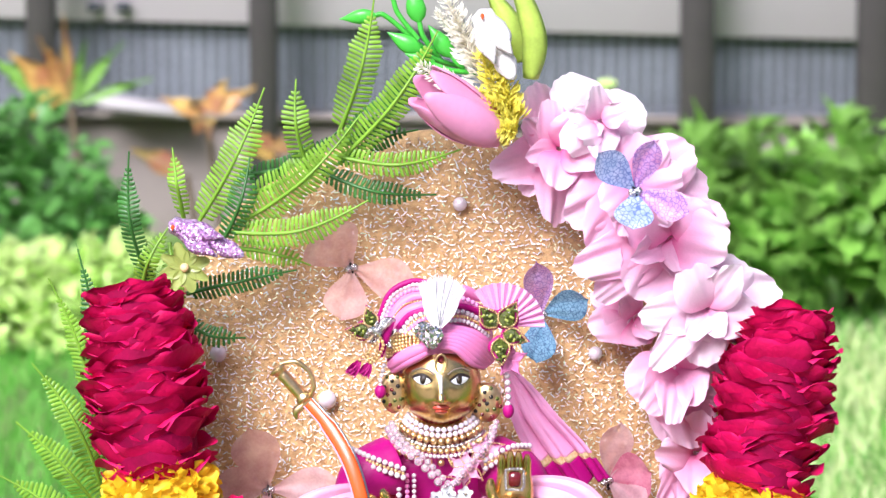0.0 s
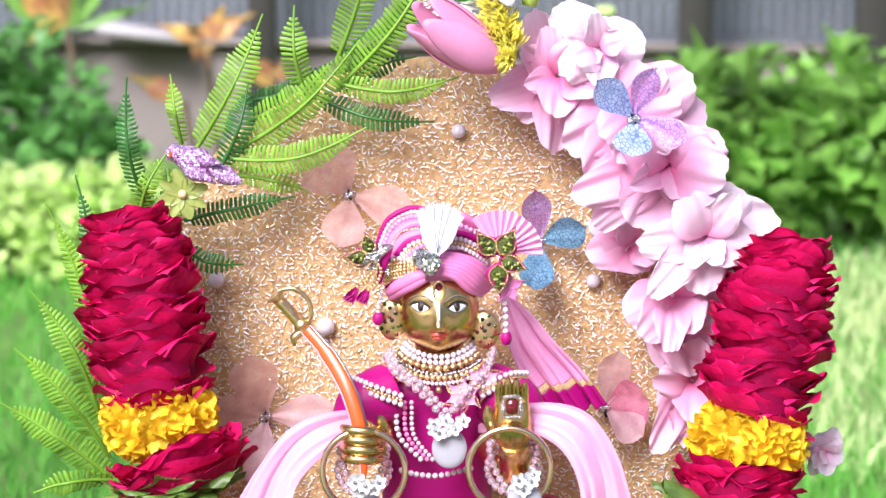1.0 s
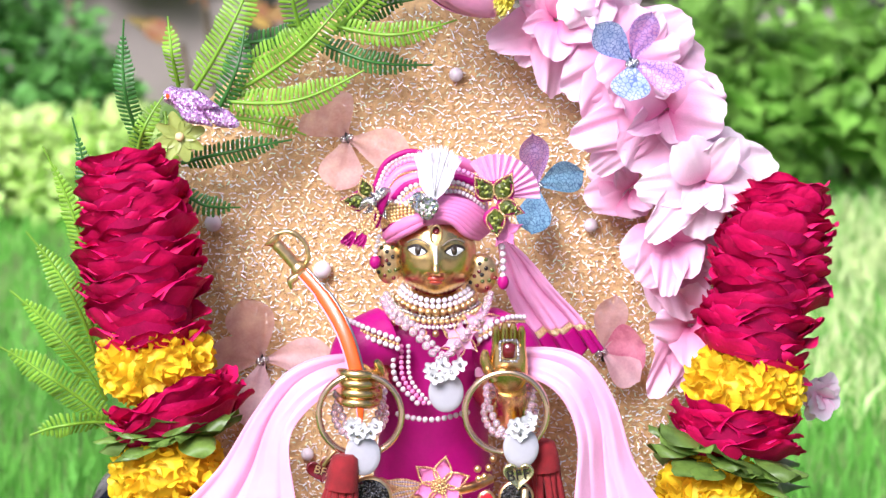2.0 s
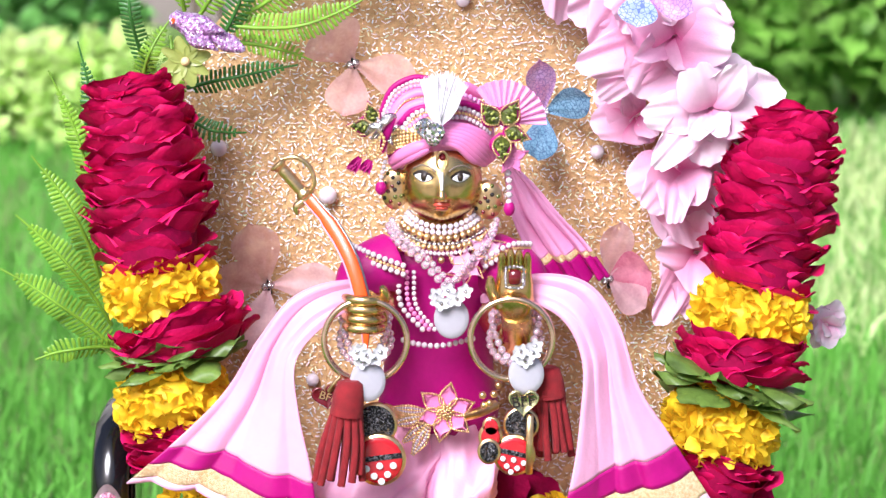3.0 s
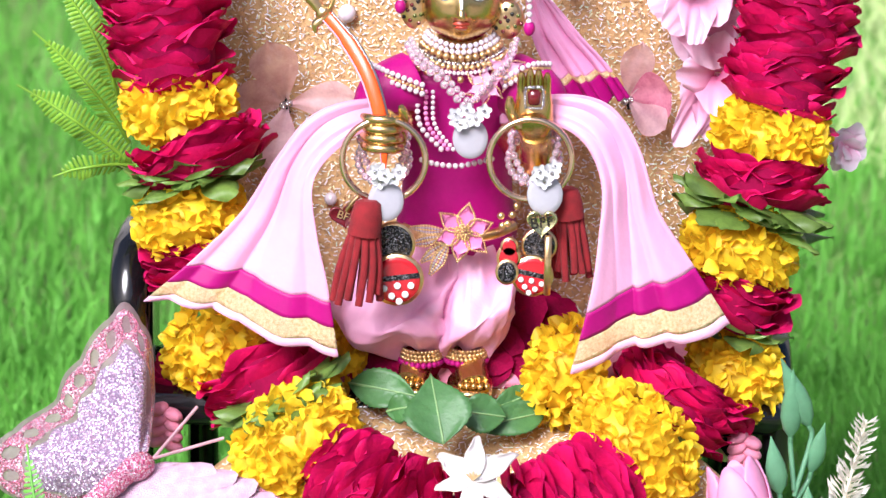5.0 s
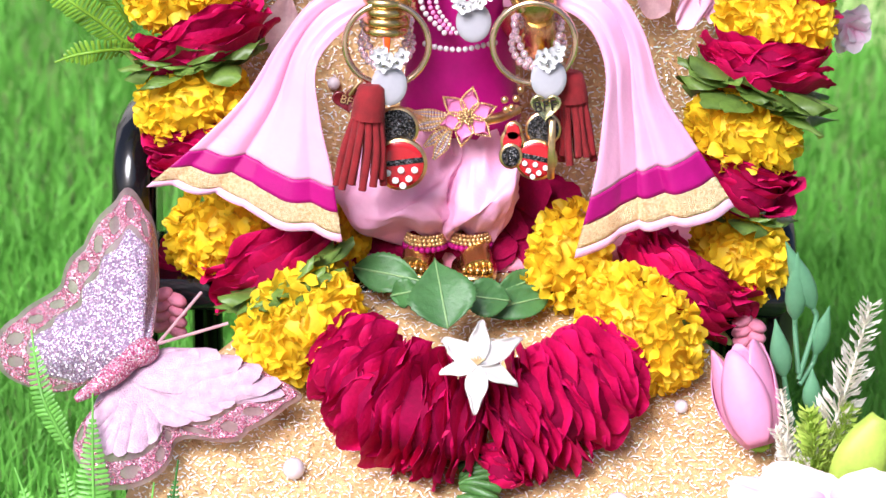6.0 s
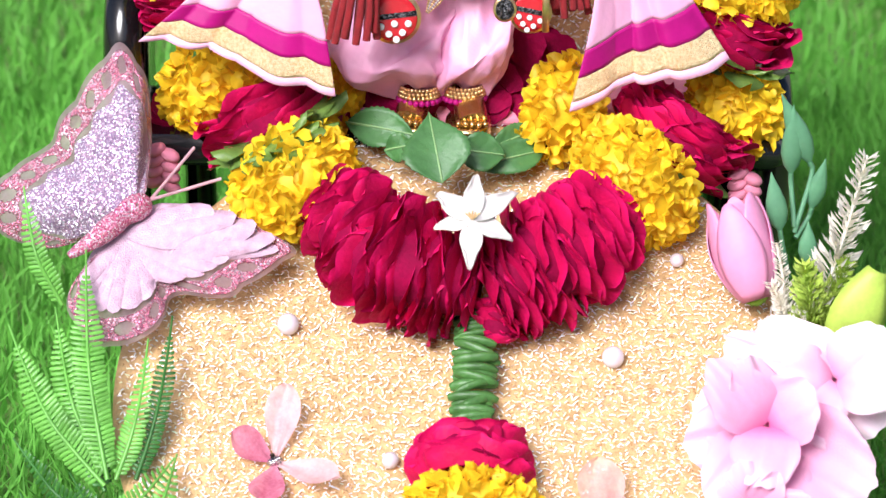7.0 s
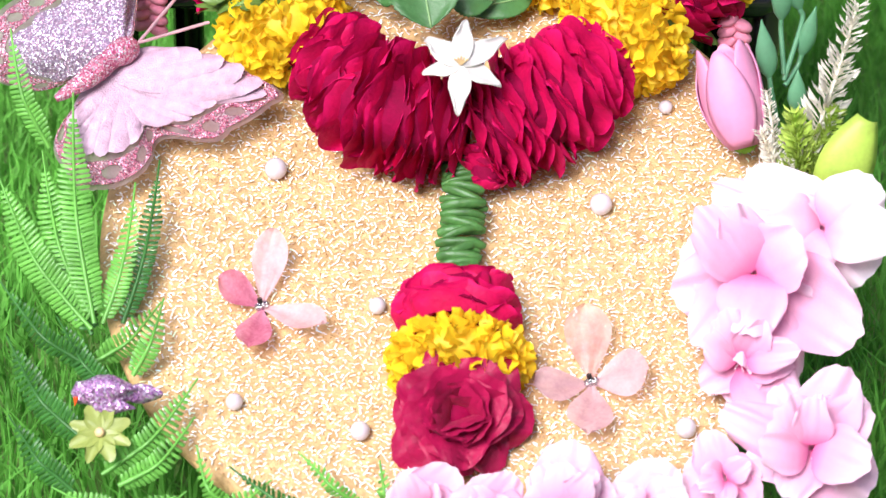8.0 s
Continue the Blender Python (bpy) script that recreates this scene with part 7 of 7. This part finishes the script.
def butterfly(c, wings, label, up=(0, -1, 0), group="small butterflies"):
    """Four gauze wings on a rhinestone body; wings: (tip, width, material)."""
    c = Vector(c)
    ob = thing("butterfly", c, label, "butterfly", group)
    u = Vector(up)
    for k, (tip, w, m) in enumerate(wings):
        g = Geo()
        d = Vector(tip) - c
        wing(g, c + u * 0.001, d + u * 0.004, u, d.length, w, k)
        part("wing", g, m, ob)
    for k in (-1, 1):
        g = Geo()
        g.ball(c + u * 0.0022 + Vector((0.0011 * k, 0, 0.0004 * k)), 0.0016, n=12, k=8)
        part("body_stone", g, SILVER, ob, "rhinestone body")
    g = Geo()
    g.tube([c + u * 0.001 + Vector((-0.001, 0, 0.0035)), c + u * 0.0012, c + u * 0.001 + Vector((0.001, 0, -0.0035))], 0.0009, 8)
    part("body", g, DARK, ob)
    return ob


butterfly((0.0697, 0.005, 0.3539), [((0.0546, 0, 0.3701), 0.0125, WING_BLUE), ((0.0762, 0, 0.375), 0.0105, WING_VIOLET), ((0.0683, 0, 0.3393), 0.0145, WING_BLUE), ((0.0901, 0, 0.3469), 0.011, WING_VIOLET)],
          "blue and violet printed butterfly resting on the flowers")
butterfly((0.0376, 0.06, 0.2997), [((0.0351, 0.05, 0.3243), 0.0115, WING_VIOLET), ((0.057, 0.05, 0.3087), 0.013, WING_TEAL), ((0.0353, 0.05, 0.2809), 0.0135, WING_TEAL)],
          "teal and violet printed butterfly on the glitter board")
butterfly((-0.035, 0.062, 0.3174), [((-0.0481, 0.055, 0.3355), 0.024, WING_PINK), ((-0.0084, 0.055, 0.3117), 0.017, WING_PINK), ((-0.0386, 0.055, 0.297), 0.017, WING_PINK)],
          "sheer pink gauze butterfly on the glitter board")
butterfly((-0.0675, 0.062, 0.2306), [((-0.0745, 0.055, 0.2591), 0.019, WING_PINK), ((-0.0899, 0.055, 0.2359), 0.016, WING_PINK), ((-0.0374, 0.055, 0.2359), 0.016, WING_PALE), ((-0.0728, 0.055, 0.2047), 0.017, WING_PALE)],
          "sheer pink gauze butterfly beside the garland")
butterfly((0.0634, 0.062, 0.2344), [((0.0684, 0.055, 0.2613), 0.013, WING_PALE), ((0.0816, 0.055, 0.2403), 0.02, WING_ROSE), ((0.0796, 0.055, 0.2248), 0.014, WING_PALE)],
          "sheer rose gauze butterfly on the glitter board")
butterfly((-0.0608, -0.1208, 0.0528), [((-0.0772, -0.1175, 0.0612), 0.0125, WING_ROSE), ((-0.0571, -0.1012, 0.0726), 0.0125, WING_PALE), ((-0.0641, -0.1427, 0.0436), 0.0125, WING_ROSE), ((-0.0368, -0.1335, 0.05), 0.0115, WING_PALE)],
          "pink gauze butterfly on the lower board", LOW)
butterfly((0.052, -0.1436, 0.0369), [((0.0499, -0.1244, 0.0564), 0.0165, WING_PINK), ((0.0726, -0.1454, 0.0417), 0.018, WING_PALE), ((0.0305, -0.1523, 0.0369), 0.014, WING_PALE), ((0.0503, -0.1679, 0.026), 0.016, WING_PALE)],
          "pale gauze butterfly on the lower board", LOW)

# the large glitter butterfly at the chair's corner
PINK_GLITTER = sparkle("pink_glitter", [(0.6, 0.13, 0.24), (0.65, 0.25, 0.34), (0.5, 0.09, 0.2), (0.9, 0.8, 0.85)], 0.25, 0.4, grain=2300)
LILAC_GLITTER = sparkle("lilac_glitter", [(0.36, 0.22, 0.34), (0.3, 0.19, 0.32), (0.5, 0.32, 0.42), (0.8, 0.75, 0.85), (0.34, 0.26, 0.36)], 0.3, 0.35, grain=2300)
FEATHER_SATIN = material("pale_pink_stitched_satin", (0.56, 0.36, 0.47), 0.4, vary=0.2, scale=300, sheen=0.1, bump=0.5, bump_scale=1600)
NET = gauze("pink_net", [(0.85, 0.6, 0.68), (0.8, 0.65, 0.7)], 0.18)
PINK_NET = sparkle("pink_glitter_net", [(0.6, 0.13, 0.24), (0.7, 0.3, 0.4), (0.5, 0.1, 0.2), (0.9, 0.8, 0.85)], 0.25, 0.4, grain=2300)
PINK_NET.node_tree.nodes["Principled BSDF"].inputs["Alpha"].default_value = 0.62


def scalloped(outline, inner, depth):
    """A wing sheet from its root to a scalloped outline."""
    root = Vector(inner)
    edge = curve(outline, 72)
    rows = []
    for i in range(8):
        s = i / 7
        row = []
        for j, p in enumerate(edge):
            q = root.lerp(p, s)
            sc = 1 + 0.045 * s * abs(math.sin(j * 0.42))
            row.append(root + (q - root) * sc + Vector((0, -depth * math.sin(math.pi * s) * 0.6, 0)))
        rows.append(row)
    return rows


big = thing("glitter_butterfly", (-0.1219, -0.0591, 0.1191), "large pink and lilac glitter butterfly with lace wings", "butterfly")
root = Vector((-0.1134, -0.0529, 0.1234))
out1 = [(-0.1102, -0.0478, 0.127), (-0.1109, -0.02, 0.1404), (-0.1139, -0.015, 0.16), (-0.1233, -0.01, 0.1683), (-0.133, -0.015, 0.1581), (-0.142, -0.02, 0.1455), (-0.149, -0.025, 0.134), (-0.163, -0.03, 0.1258), (-0.169, -0.035, 0.1122), (-0.1542, -0.04, 0.1032), (-0.1392, -0.045, 0.1052), (-0.1246, -0.045, 0.114)]
g = Geo()
g.sheet(scalloped(out1, root, 0.002))
up_w = part("upper_wing", g, NET, big, "sheer scalloped net wing", thick=0.0003)
rows = scalloped(out1, root, 0.002)
g = Geo()
g.sheet([[p.lerp(q, 0.76 * i / 8 * (0.97 + 0.03 * math.cos(j * 0.9))) + Vector((0, -0.0014 - 0.0012 * math.sin(math.pi * i / 8), 0)) for j, (p, q) in enumerate(zip(rows[0], rows[-1]))] for i in range(9)])
part("glitter_panel", g, LILAC_GLITTER, up_w, "lilac glitter wing panel")


def pierced(edge_rows, lo, hi, holes, lift):
    """A glitter band between two fractions of a wing, pierced by oval windows; holes: how many."""
    g, k, m = Geo(), 216, 14
    a, b = edge_rows[0], edge_rows[-1]

    def at(u, s):
        j = min(len(b) - 2, int(u * (len(b) - 1)))
        return a[j].lerp(b[j].lerp(b[j + 1], u * (len(b) - 1) - j), s) + lift

    grid = [at(j / k, lo + (hi - lo) * i / m) for i in range(m + 1) for j in range(k + 1)]
    faces = []
    for i in range(m):
        for j in range(k):
            u, s = holes * (j + 0.5) / k, (i + 0.5) / m
            if ((u % 1) - 0.5) ** 2 / 0.075 + (s - 0.5) ** 2 / 0.085 > 1:
                o = i * (k + 1) + j
                faces.append((o, o + 1, o + k + 2, o + k + 1))
    g.add(grid, faces)
    return g


part("glitter_edge", pierced(rows, 0.77, 0.96, 17, Vector((0, -0.0011, 0))), PINK_NET, up_w, "pink glitter lace edge with oval holes", thick=0.0003)
out2 = [(-0.1078, -0.0593, 0.1214), (-0.0906, -0.0604, 0.1231), (-0.0725, -0.0619, 0.1196), (-0.0583, -0.0649, 0.1102), (-0.0681, -0.0697, 0.1044), (-0.0798, -0.0755, 0.0979), (-0.0997, -0.0761, 0.0974), (-0.1029, -0.0856, 0.0908), (-0.1198, -0.0958, 0.0862), (-0.1299, -0.0923, 0.091), (-0.1344, -0.0852, 0.1009), (-0.1271, -0.0778, 0.1109)]
root2 = Vector((-0.117, -0.0687, 0.1173))
g = Geo()
g.sheet(scalloped(out2, root2, 0.002))
low_w = part("lower_wing", g, NET, big, "sheer pink net wing", thick=0.0003)
rows = scalloped(out2, root2, 0.002)
part("glitter_edge", pierced(rows, 0.76, 0.97, 15, LOW * 0.0012), PINK_NET, low_w, "pink glitter lace edge with oval holes", thick=0.0003)
# satin feathers stitched side by side over the wing's root
edge = curve(rows[-1], 150)
for k in range(22):
    a, b = edge[round(4 + k * 6.0)], edge[round(4 + (k + 1) * 6.0)]
    reach = 0.93 if k < 7 else 0.74
    g = Geo()
    d = a.lerp(b, 0.5) - root2
    petal(g, root2 + LOW * (0.0018 + 0.0003 * (k % 2)), d, LOW, d.length * reach, max(0.004, (b - a).length * 2.3 * reach), 0, -0.12, 0.0, 0.015, 9, 7, 0.8, random.Random(k), 0.6)
    part("satin_feather", g, FEATHER_SATIN, low_w, "pale pink stitched satin feather")
g = Geo()
g.tube(curve([(-0.1081, -0.0612, 0.1274), (-0.1149, -0.0676, 0.1254), (-0.1241, -0.0757, 0.1197), (-0.1346, -0.0809, 0.1137)], 16), [0.002, 0.004, 0.0046, 0.005, 0.005, 0.0046, 0.004, 0.0038, 0.0042, 0.0042, 0.004, 0.0036, 0.0032, 0.0028, 0.0024, 0.002, 0.0012], 14)
part("body", g, PINK_GLITTER, big, "pink glitter body")
for tip in ((-0.0932, -0.0439, 0.1419), (-0.0828, -0.0551, 0.1341)):
    g = Geo()
    g.tube([(-0.1074, -0.0617, 0.1282), tip], 0.0006, 6)
    part("antenna", g, WING_PALE, big, "clear plastic antenna")


# ---- little birds ----
def bird(head, tail, mat, label, size=1.0):
    """A small glitter bird: round head with beak, plump body, folded wings, long tail."""
    h, t = Vector(head), Vector(tail)
    d = t - h
    o, l = d.normalized(), d.length
    s = o.cross(Vector((0, 1, 0))).normalized()
    ob = thing("toy_bird", h, label, "toy bird", "toy birds")
    g = Geo()
    q = [h - o * l * 0.06, h, h + o * l * 0.1, h + o * l * 0.25, h + o * l * 0.42, h + o * l * 0.56, h + o * l * 0.65]
    g.tube(q, [0.0006, 0.0034 * size, 0.0036 * size, 0.0052 * size, 0.0052 * size, 0.0034 * size, 0.002 * size], 14)
    part("body", g, mat, ob)
    for k in (-1, 1):
        g = Geo()
        petal(g, h + o * l * 0.2 + s * 0.002 * k - Vector((0, 0.0045 * size, 0)), o + s * 0.12 * k, (0, -1, 0.2), l * 0.5, 0.0068 * size, 0, -0.2, 0, 0.02, 7, 5, close=0.88)
        part("wing", g, mat, ob, thick=0.0006)
    g = Geo()
    petal(g, h + o * l * 0.55 - Vector((0, 0.002, 0)), o, (0, -1, 0), l * 0.46, 0.0065 * size, 0, -0.1, 0, 0.02, 7, 5, close=0.7)
    part("tail", g, mat, ob, thick=0.0012)
    g = Geo()
    g.tube([h + Vector((0.0002, -0.0032, -0.0004)) * size, h + Vector((0.0002, -0.0062, -0.0014)) * size], [0.0009, 0.0001], 8)
    part("beak", g, ORANGE, ob, "orange beak")
    return ob


PURPLE_GLITTER = sparkle("purple_glitter", [(0.4, 0.18, 0.42), (0.55, 0.3, 0.55), (0.32, 0.14, 0.36), (0.8, 0.65, 0.85)], 0.28, 0.4, grain=1700)
WHITE_FLOCK = material("white_flock", (0.74, 0.7, 0.68), 0.9, vary=0.12, scale=300, bump=0.7, bump_scale=1400)
bird((-0.1004, 0.03, 0.3382), (-0.0737, 0.025, 0.3275), PURPLE_GLITTER, "purple glitter toy bird perched among the ferns", 1.0)
bird((-0.1198, -0.1662, 0.0418), (-0.0912, -0.1652, 0.0425), PURPLE_GLITTER, "purple glitter toy bird lying on the lower ferns", 1.1)
bird((0.0141, 0.025, 0.417), (0.0257, 0.022, 0.3932), WHITE_FLOCK, "white flocked toy bird among the sprigs", 1.25)


# ---- small yellow-green flowers, the white star flower, offering leaves ----
OLIVE_PETAL = material("olive_petal", (0.36, 0.42, 0.1), 0.4, vary=0.15, scale=90, through_=0.25, coat=0.1)
YOLK = material("flower_button", (0.8, 0.55, 0.28), 0.5, vary=0.1, scale=100)
for c, n, r in (((-0.0962, 0.03, 0.3221), Vector((0.05, -1, 0.1)), 0.0098), ((-0.1111, -0.1768, 0.032), Vector((0, -0.7, 0.75)), 0.0108)):
    c = Vector(c)
    ob = thing("button_flower", c, "small olive green flower with a yellow button centre", "flower", "button flowers")
    x = n.orthogonal().normalized()
    y = n.cross(x).normalized()
    for i in range(8):
        w = 6.283 * i / 8 + 0.3
        g = Geo()
        petal(g, c, x * math.cos(w) + y * math.sin(w) + n * 0.15, n, r, r * (0.62 if i % 2 else 0.5), 0, 0.15, -0.1, 0.03, 6, 7, close=0.64)
        part("petal", g, OLIVE_PETAL, ob)
    g = Geo()
    g.ball(c + n.normalized() * 0.0012, (0.0017, 0.0017, 0.0017))
    part("button", g, YOLK, ob)
STAR = material("white_star_petal", (0.78, 0.74, 0.7), 0.5, vary=0.05, scale=120, through_=0.25, bump=0.1, bump_scale=900)
c = Vector((0.0061, -0.0968, 0.1343))
star = thing("star_flower", c, "fresh white star-shaped flower laid on the roses", "flower")
for tip, w in (((0.0074, -0.077, 0.1456), 0.0075), ((0.0222, -0.0809, 0.1405), 0.0088), ((0.0208, -0.0963, 0.1273), 0.008), ((0.0053, -0.1067, 0.12), 0.008), ((-0.0076, -0.0946, 0.1309), 0.0072), ((-0.0066, -0.0818, 0.1399), 0.0092)):
    g = Geo()
    d = Vector(tip) - c
    petal(g, c, d, LOW, d.length, w, 0, 0.12, -0.05, 0.02, 8, 7, 0.75, random.Random(5), 0.8)
    part("petal", g, STAR, star, thick=0.0004)
for k in range(5):
    g = Geo()
    p = c + LOW * 0.0008
    g.tube([p, p + Vector((0.0012 * (k - 2), -0.002, 0.0035 - 0.0004 * abs(k - 2)))], [0.0005, 0.0003], 6)
    part("stamen", g, YOLK, star)
OFFER = material("dusky_green_leaf", (0.065, 0.18, 0.05), 0.45, vary=0.25, scale=70, through_=0.15, spread=0.2, bump=0.2, bump_scale=700)
MIDRIB = material("pale_leaf_rib", (0.2, 0.34, 0.13), 0.5, vary=0.1, scale=200)


def broad_leaf(g, tip, stalk, width, peak, seed):
    """A broad leaf from its tip to its stalk, folded a little along the midrib, with a toothed edge."""
    rng = random.Random(seed)
    o, s_, u = basis(stalk - tip, (0, -1, 0.5))
    n, length, ph = 26, (stalk - tip).length, rng.uniform(0, 6.3)
    mid, rows = [], []
    for i in range(n + 1):
        a = i / n
        w = width * 0.5 * max(0.015, math.sin(math.pi * a ** (math.log(0.5) / math.log(peak))) ** 0.85)
        w *= 1 + (0.05 if i % 2 else -0.02)
        arch = length * 0.05 * math.sin(math.pi * a)
        c = tip + o * (length * a) + u * arch
        mid.append(c + u * 0.0003)
        row = []
        for j in range(9):
            b = j / 4 - 1
            lift = 0.12 * width * abs(b) ** 1.5 * w / (width * 0.5) + 0.0006 * abs(b) * math.sin(9 * a + 2 * b + ph)
            rib = 0.00025 * math.sin(2 * math.pi * (5 * a + 1.5 * abs(b)))* (abs(b) < 0.9)
            row.append(c + s_ * (w * b) + u * (lift + rib))
        rows.append(row)
    g.sheet(rows, 0)
    g.tube(mid[::2], [0.0001 + 0.0002 * i / 13 for i in range(14)], 6, 1)


for tip, stalk, w, peak in (((-0.0096, -0.03, 0.1513), (-0.0044, -0.05, 0.1316), 0.0245, 0.62), ((-0.0148, -0.02, 0.1396), (-0.0401, -0.01, 0.1411), 0.015, 0.5), ((-0.0146, -0.03, 0.1393), (-0.0254, -0.025, 0.1353), 0.011, 0.5),
                            ((0.018, -0.03, 0.1356), (-0.0002, -0.032, 0.1381), 0.0145, 0.5), ((0.0322, -0.02, 0.1343), (0.0057, -0.028, 0.13), 0.0125, 0.4), ((0.0295, -0.012, 0.1396), (0.0123, -0.02, 0.1344), 0.0105, 0.45)):
    tip, stalk = Vector(tip), Vector(stalk)
    g = Geo()
    broad_leaf(g, tip, stalk, w, peak, 9)
    single("offering_leaf", g, [OFFER, MIDRIB], stalk, "dusky green offering leaf laid at the idol's feet", "leaf", "offering leaves", thick=0.0004)
# rose petals spread under the idol's feet
bed = thing("petal_bed", (-0.0051, 0.004, 0.144), "heap of dark red rose petals behind the idol's feet", "petals")
for k in range(150):
    rng = random.Random(300 + k)
    g = Geo()
    if k < 80:
        p = Vector((-0.0006, 0.016, 0.1448)) + Vector((rng.uniform(-0.038, 0.038), rng.uniform(-0.006, 0.008), rng.uniform(-0.014, 0.016)))
    else:
        p = Vector((-0.0029, 0.001, 0.1379)) + Vector((rng.uniform(-0.04, 0.036), rng.uniform(-0.003, 0.006), rng.uniform(-0.009, 0.012)))
    petal(g, p, (rng.gauss(0, 1), 0.0 if k < 80 else 0.25, 0.2 + rng.gauss(0, 0.5)), (rng.gauss(0, 0.3), -1, 0.3), 0.015 if k < 80 else 0.012, 0.018 if k < 80 else 0.014, 0, 0.12, 0.04, 0.05, 5, 5, 0.5, rng, 0.68)
    part("petal", g, ROSE_DEEP, bed)
# pink knitted cushion showing at both ends of the seat
KNIT = material("pink_chunky_knit", (0.75, 0.25, 0.36), 0.85, vary=0.15, scale=120, bump=0.5, bump_scale=1500)
cushion = thing("cushion", (0, 0.02, 0.136), "pink chunky knitted cushion on the black seat", "cushion")
g = Geo()
g.box((0.002, 0.03, 0.139), (0.215, 0.06, 0.012), bevel=0.8)
part("pad", g, KNIT, cushion)
for side in (-1, 1):
    for k in range(8):
        g = Geo()
        p = Vector((-0.1078, -0.012, 0.1233)) if side < 0 else Vector((0.107, -0.012, 0.1164))
        q = p + Vector((0.0026 * (k % 2) * 2 - 0.0026, 0, 0.007 - 0.002 * k))
        g.ball(q, (0.0042, 0.004, 0.0024), turn=Matrix.Rotation(radians(25 if k % 2 else -25), 3, "Y"), n=12, k=8)
        part("stitch", g, KNIT, cushion)
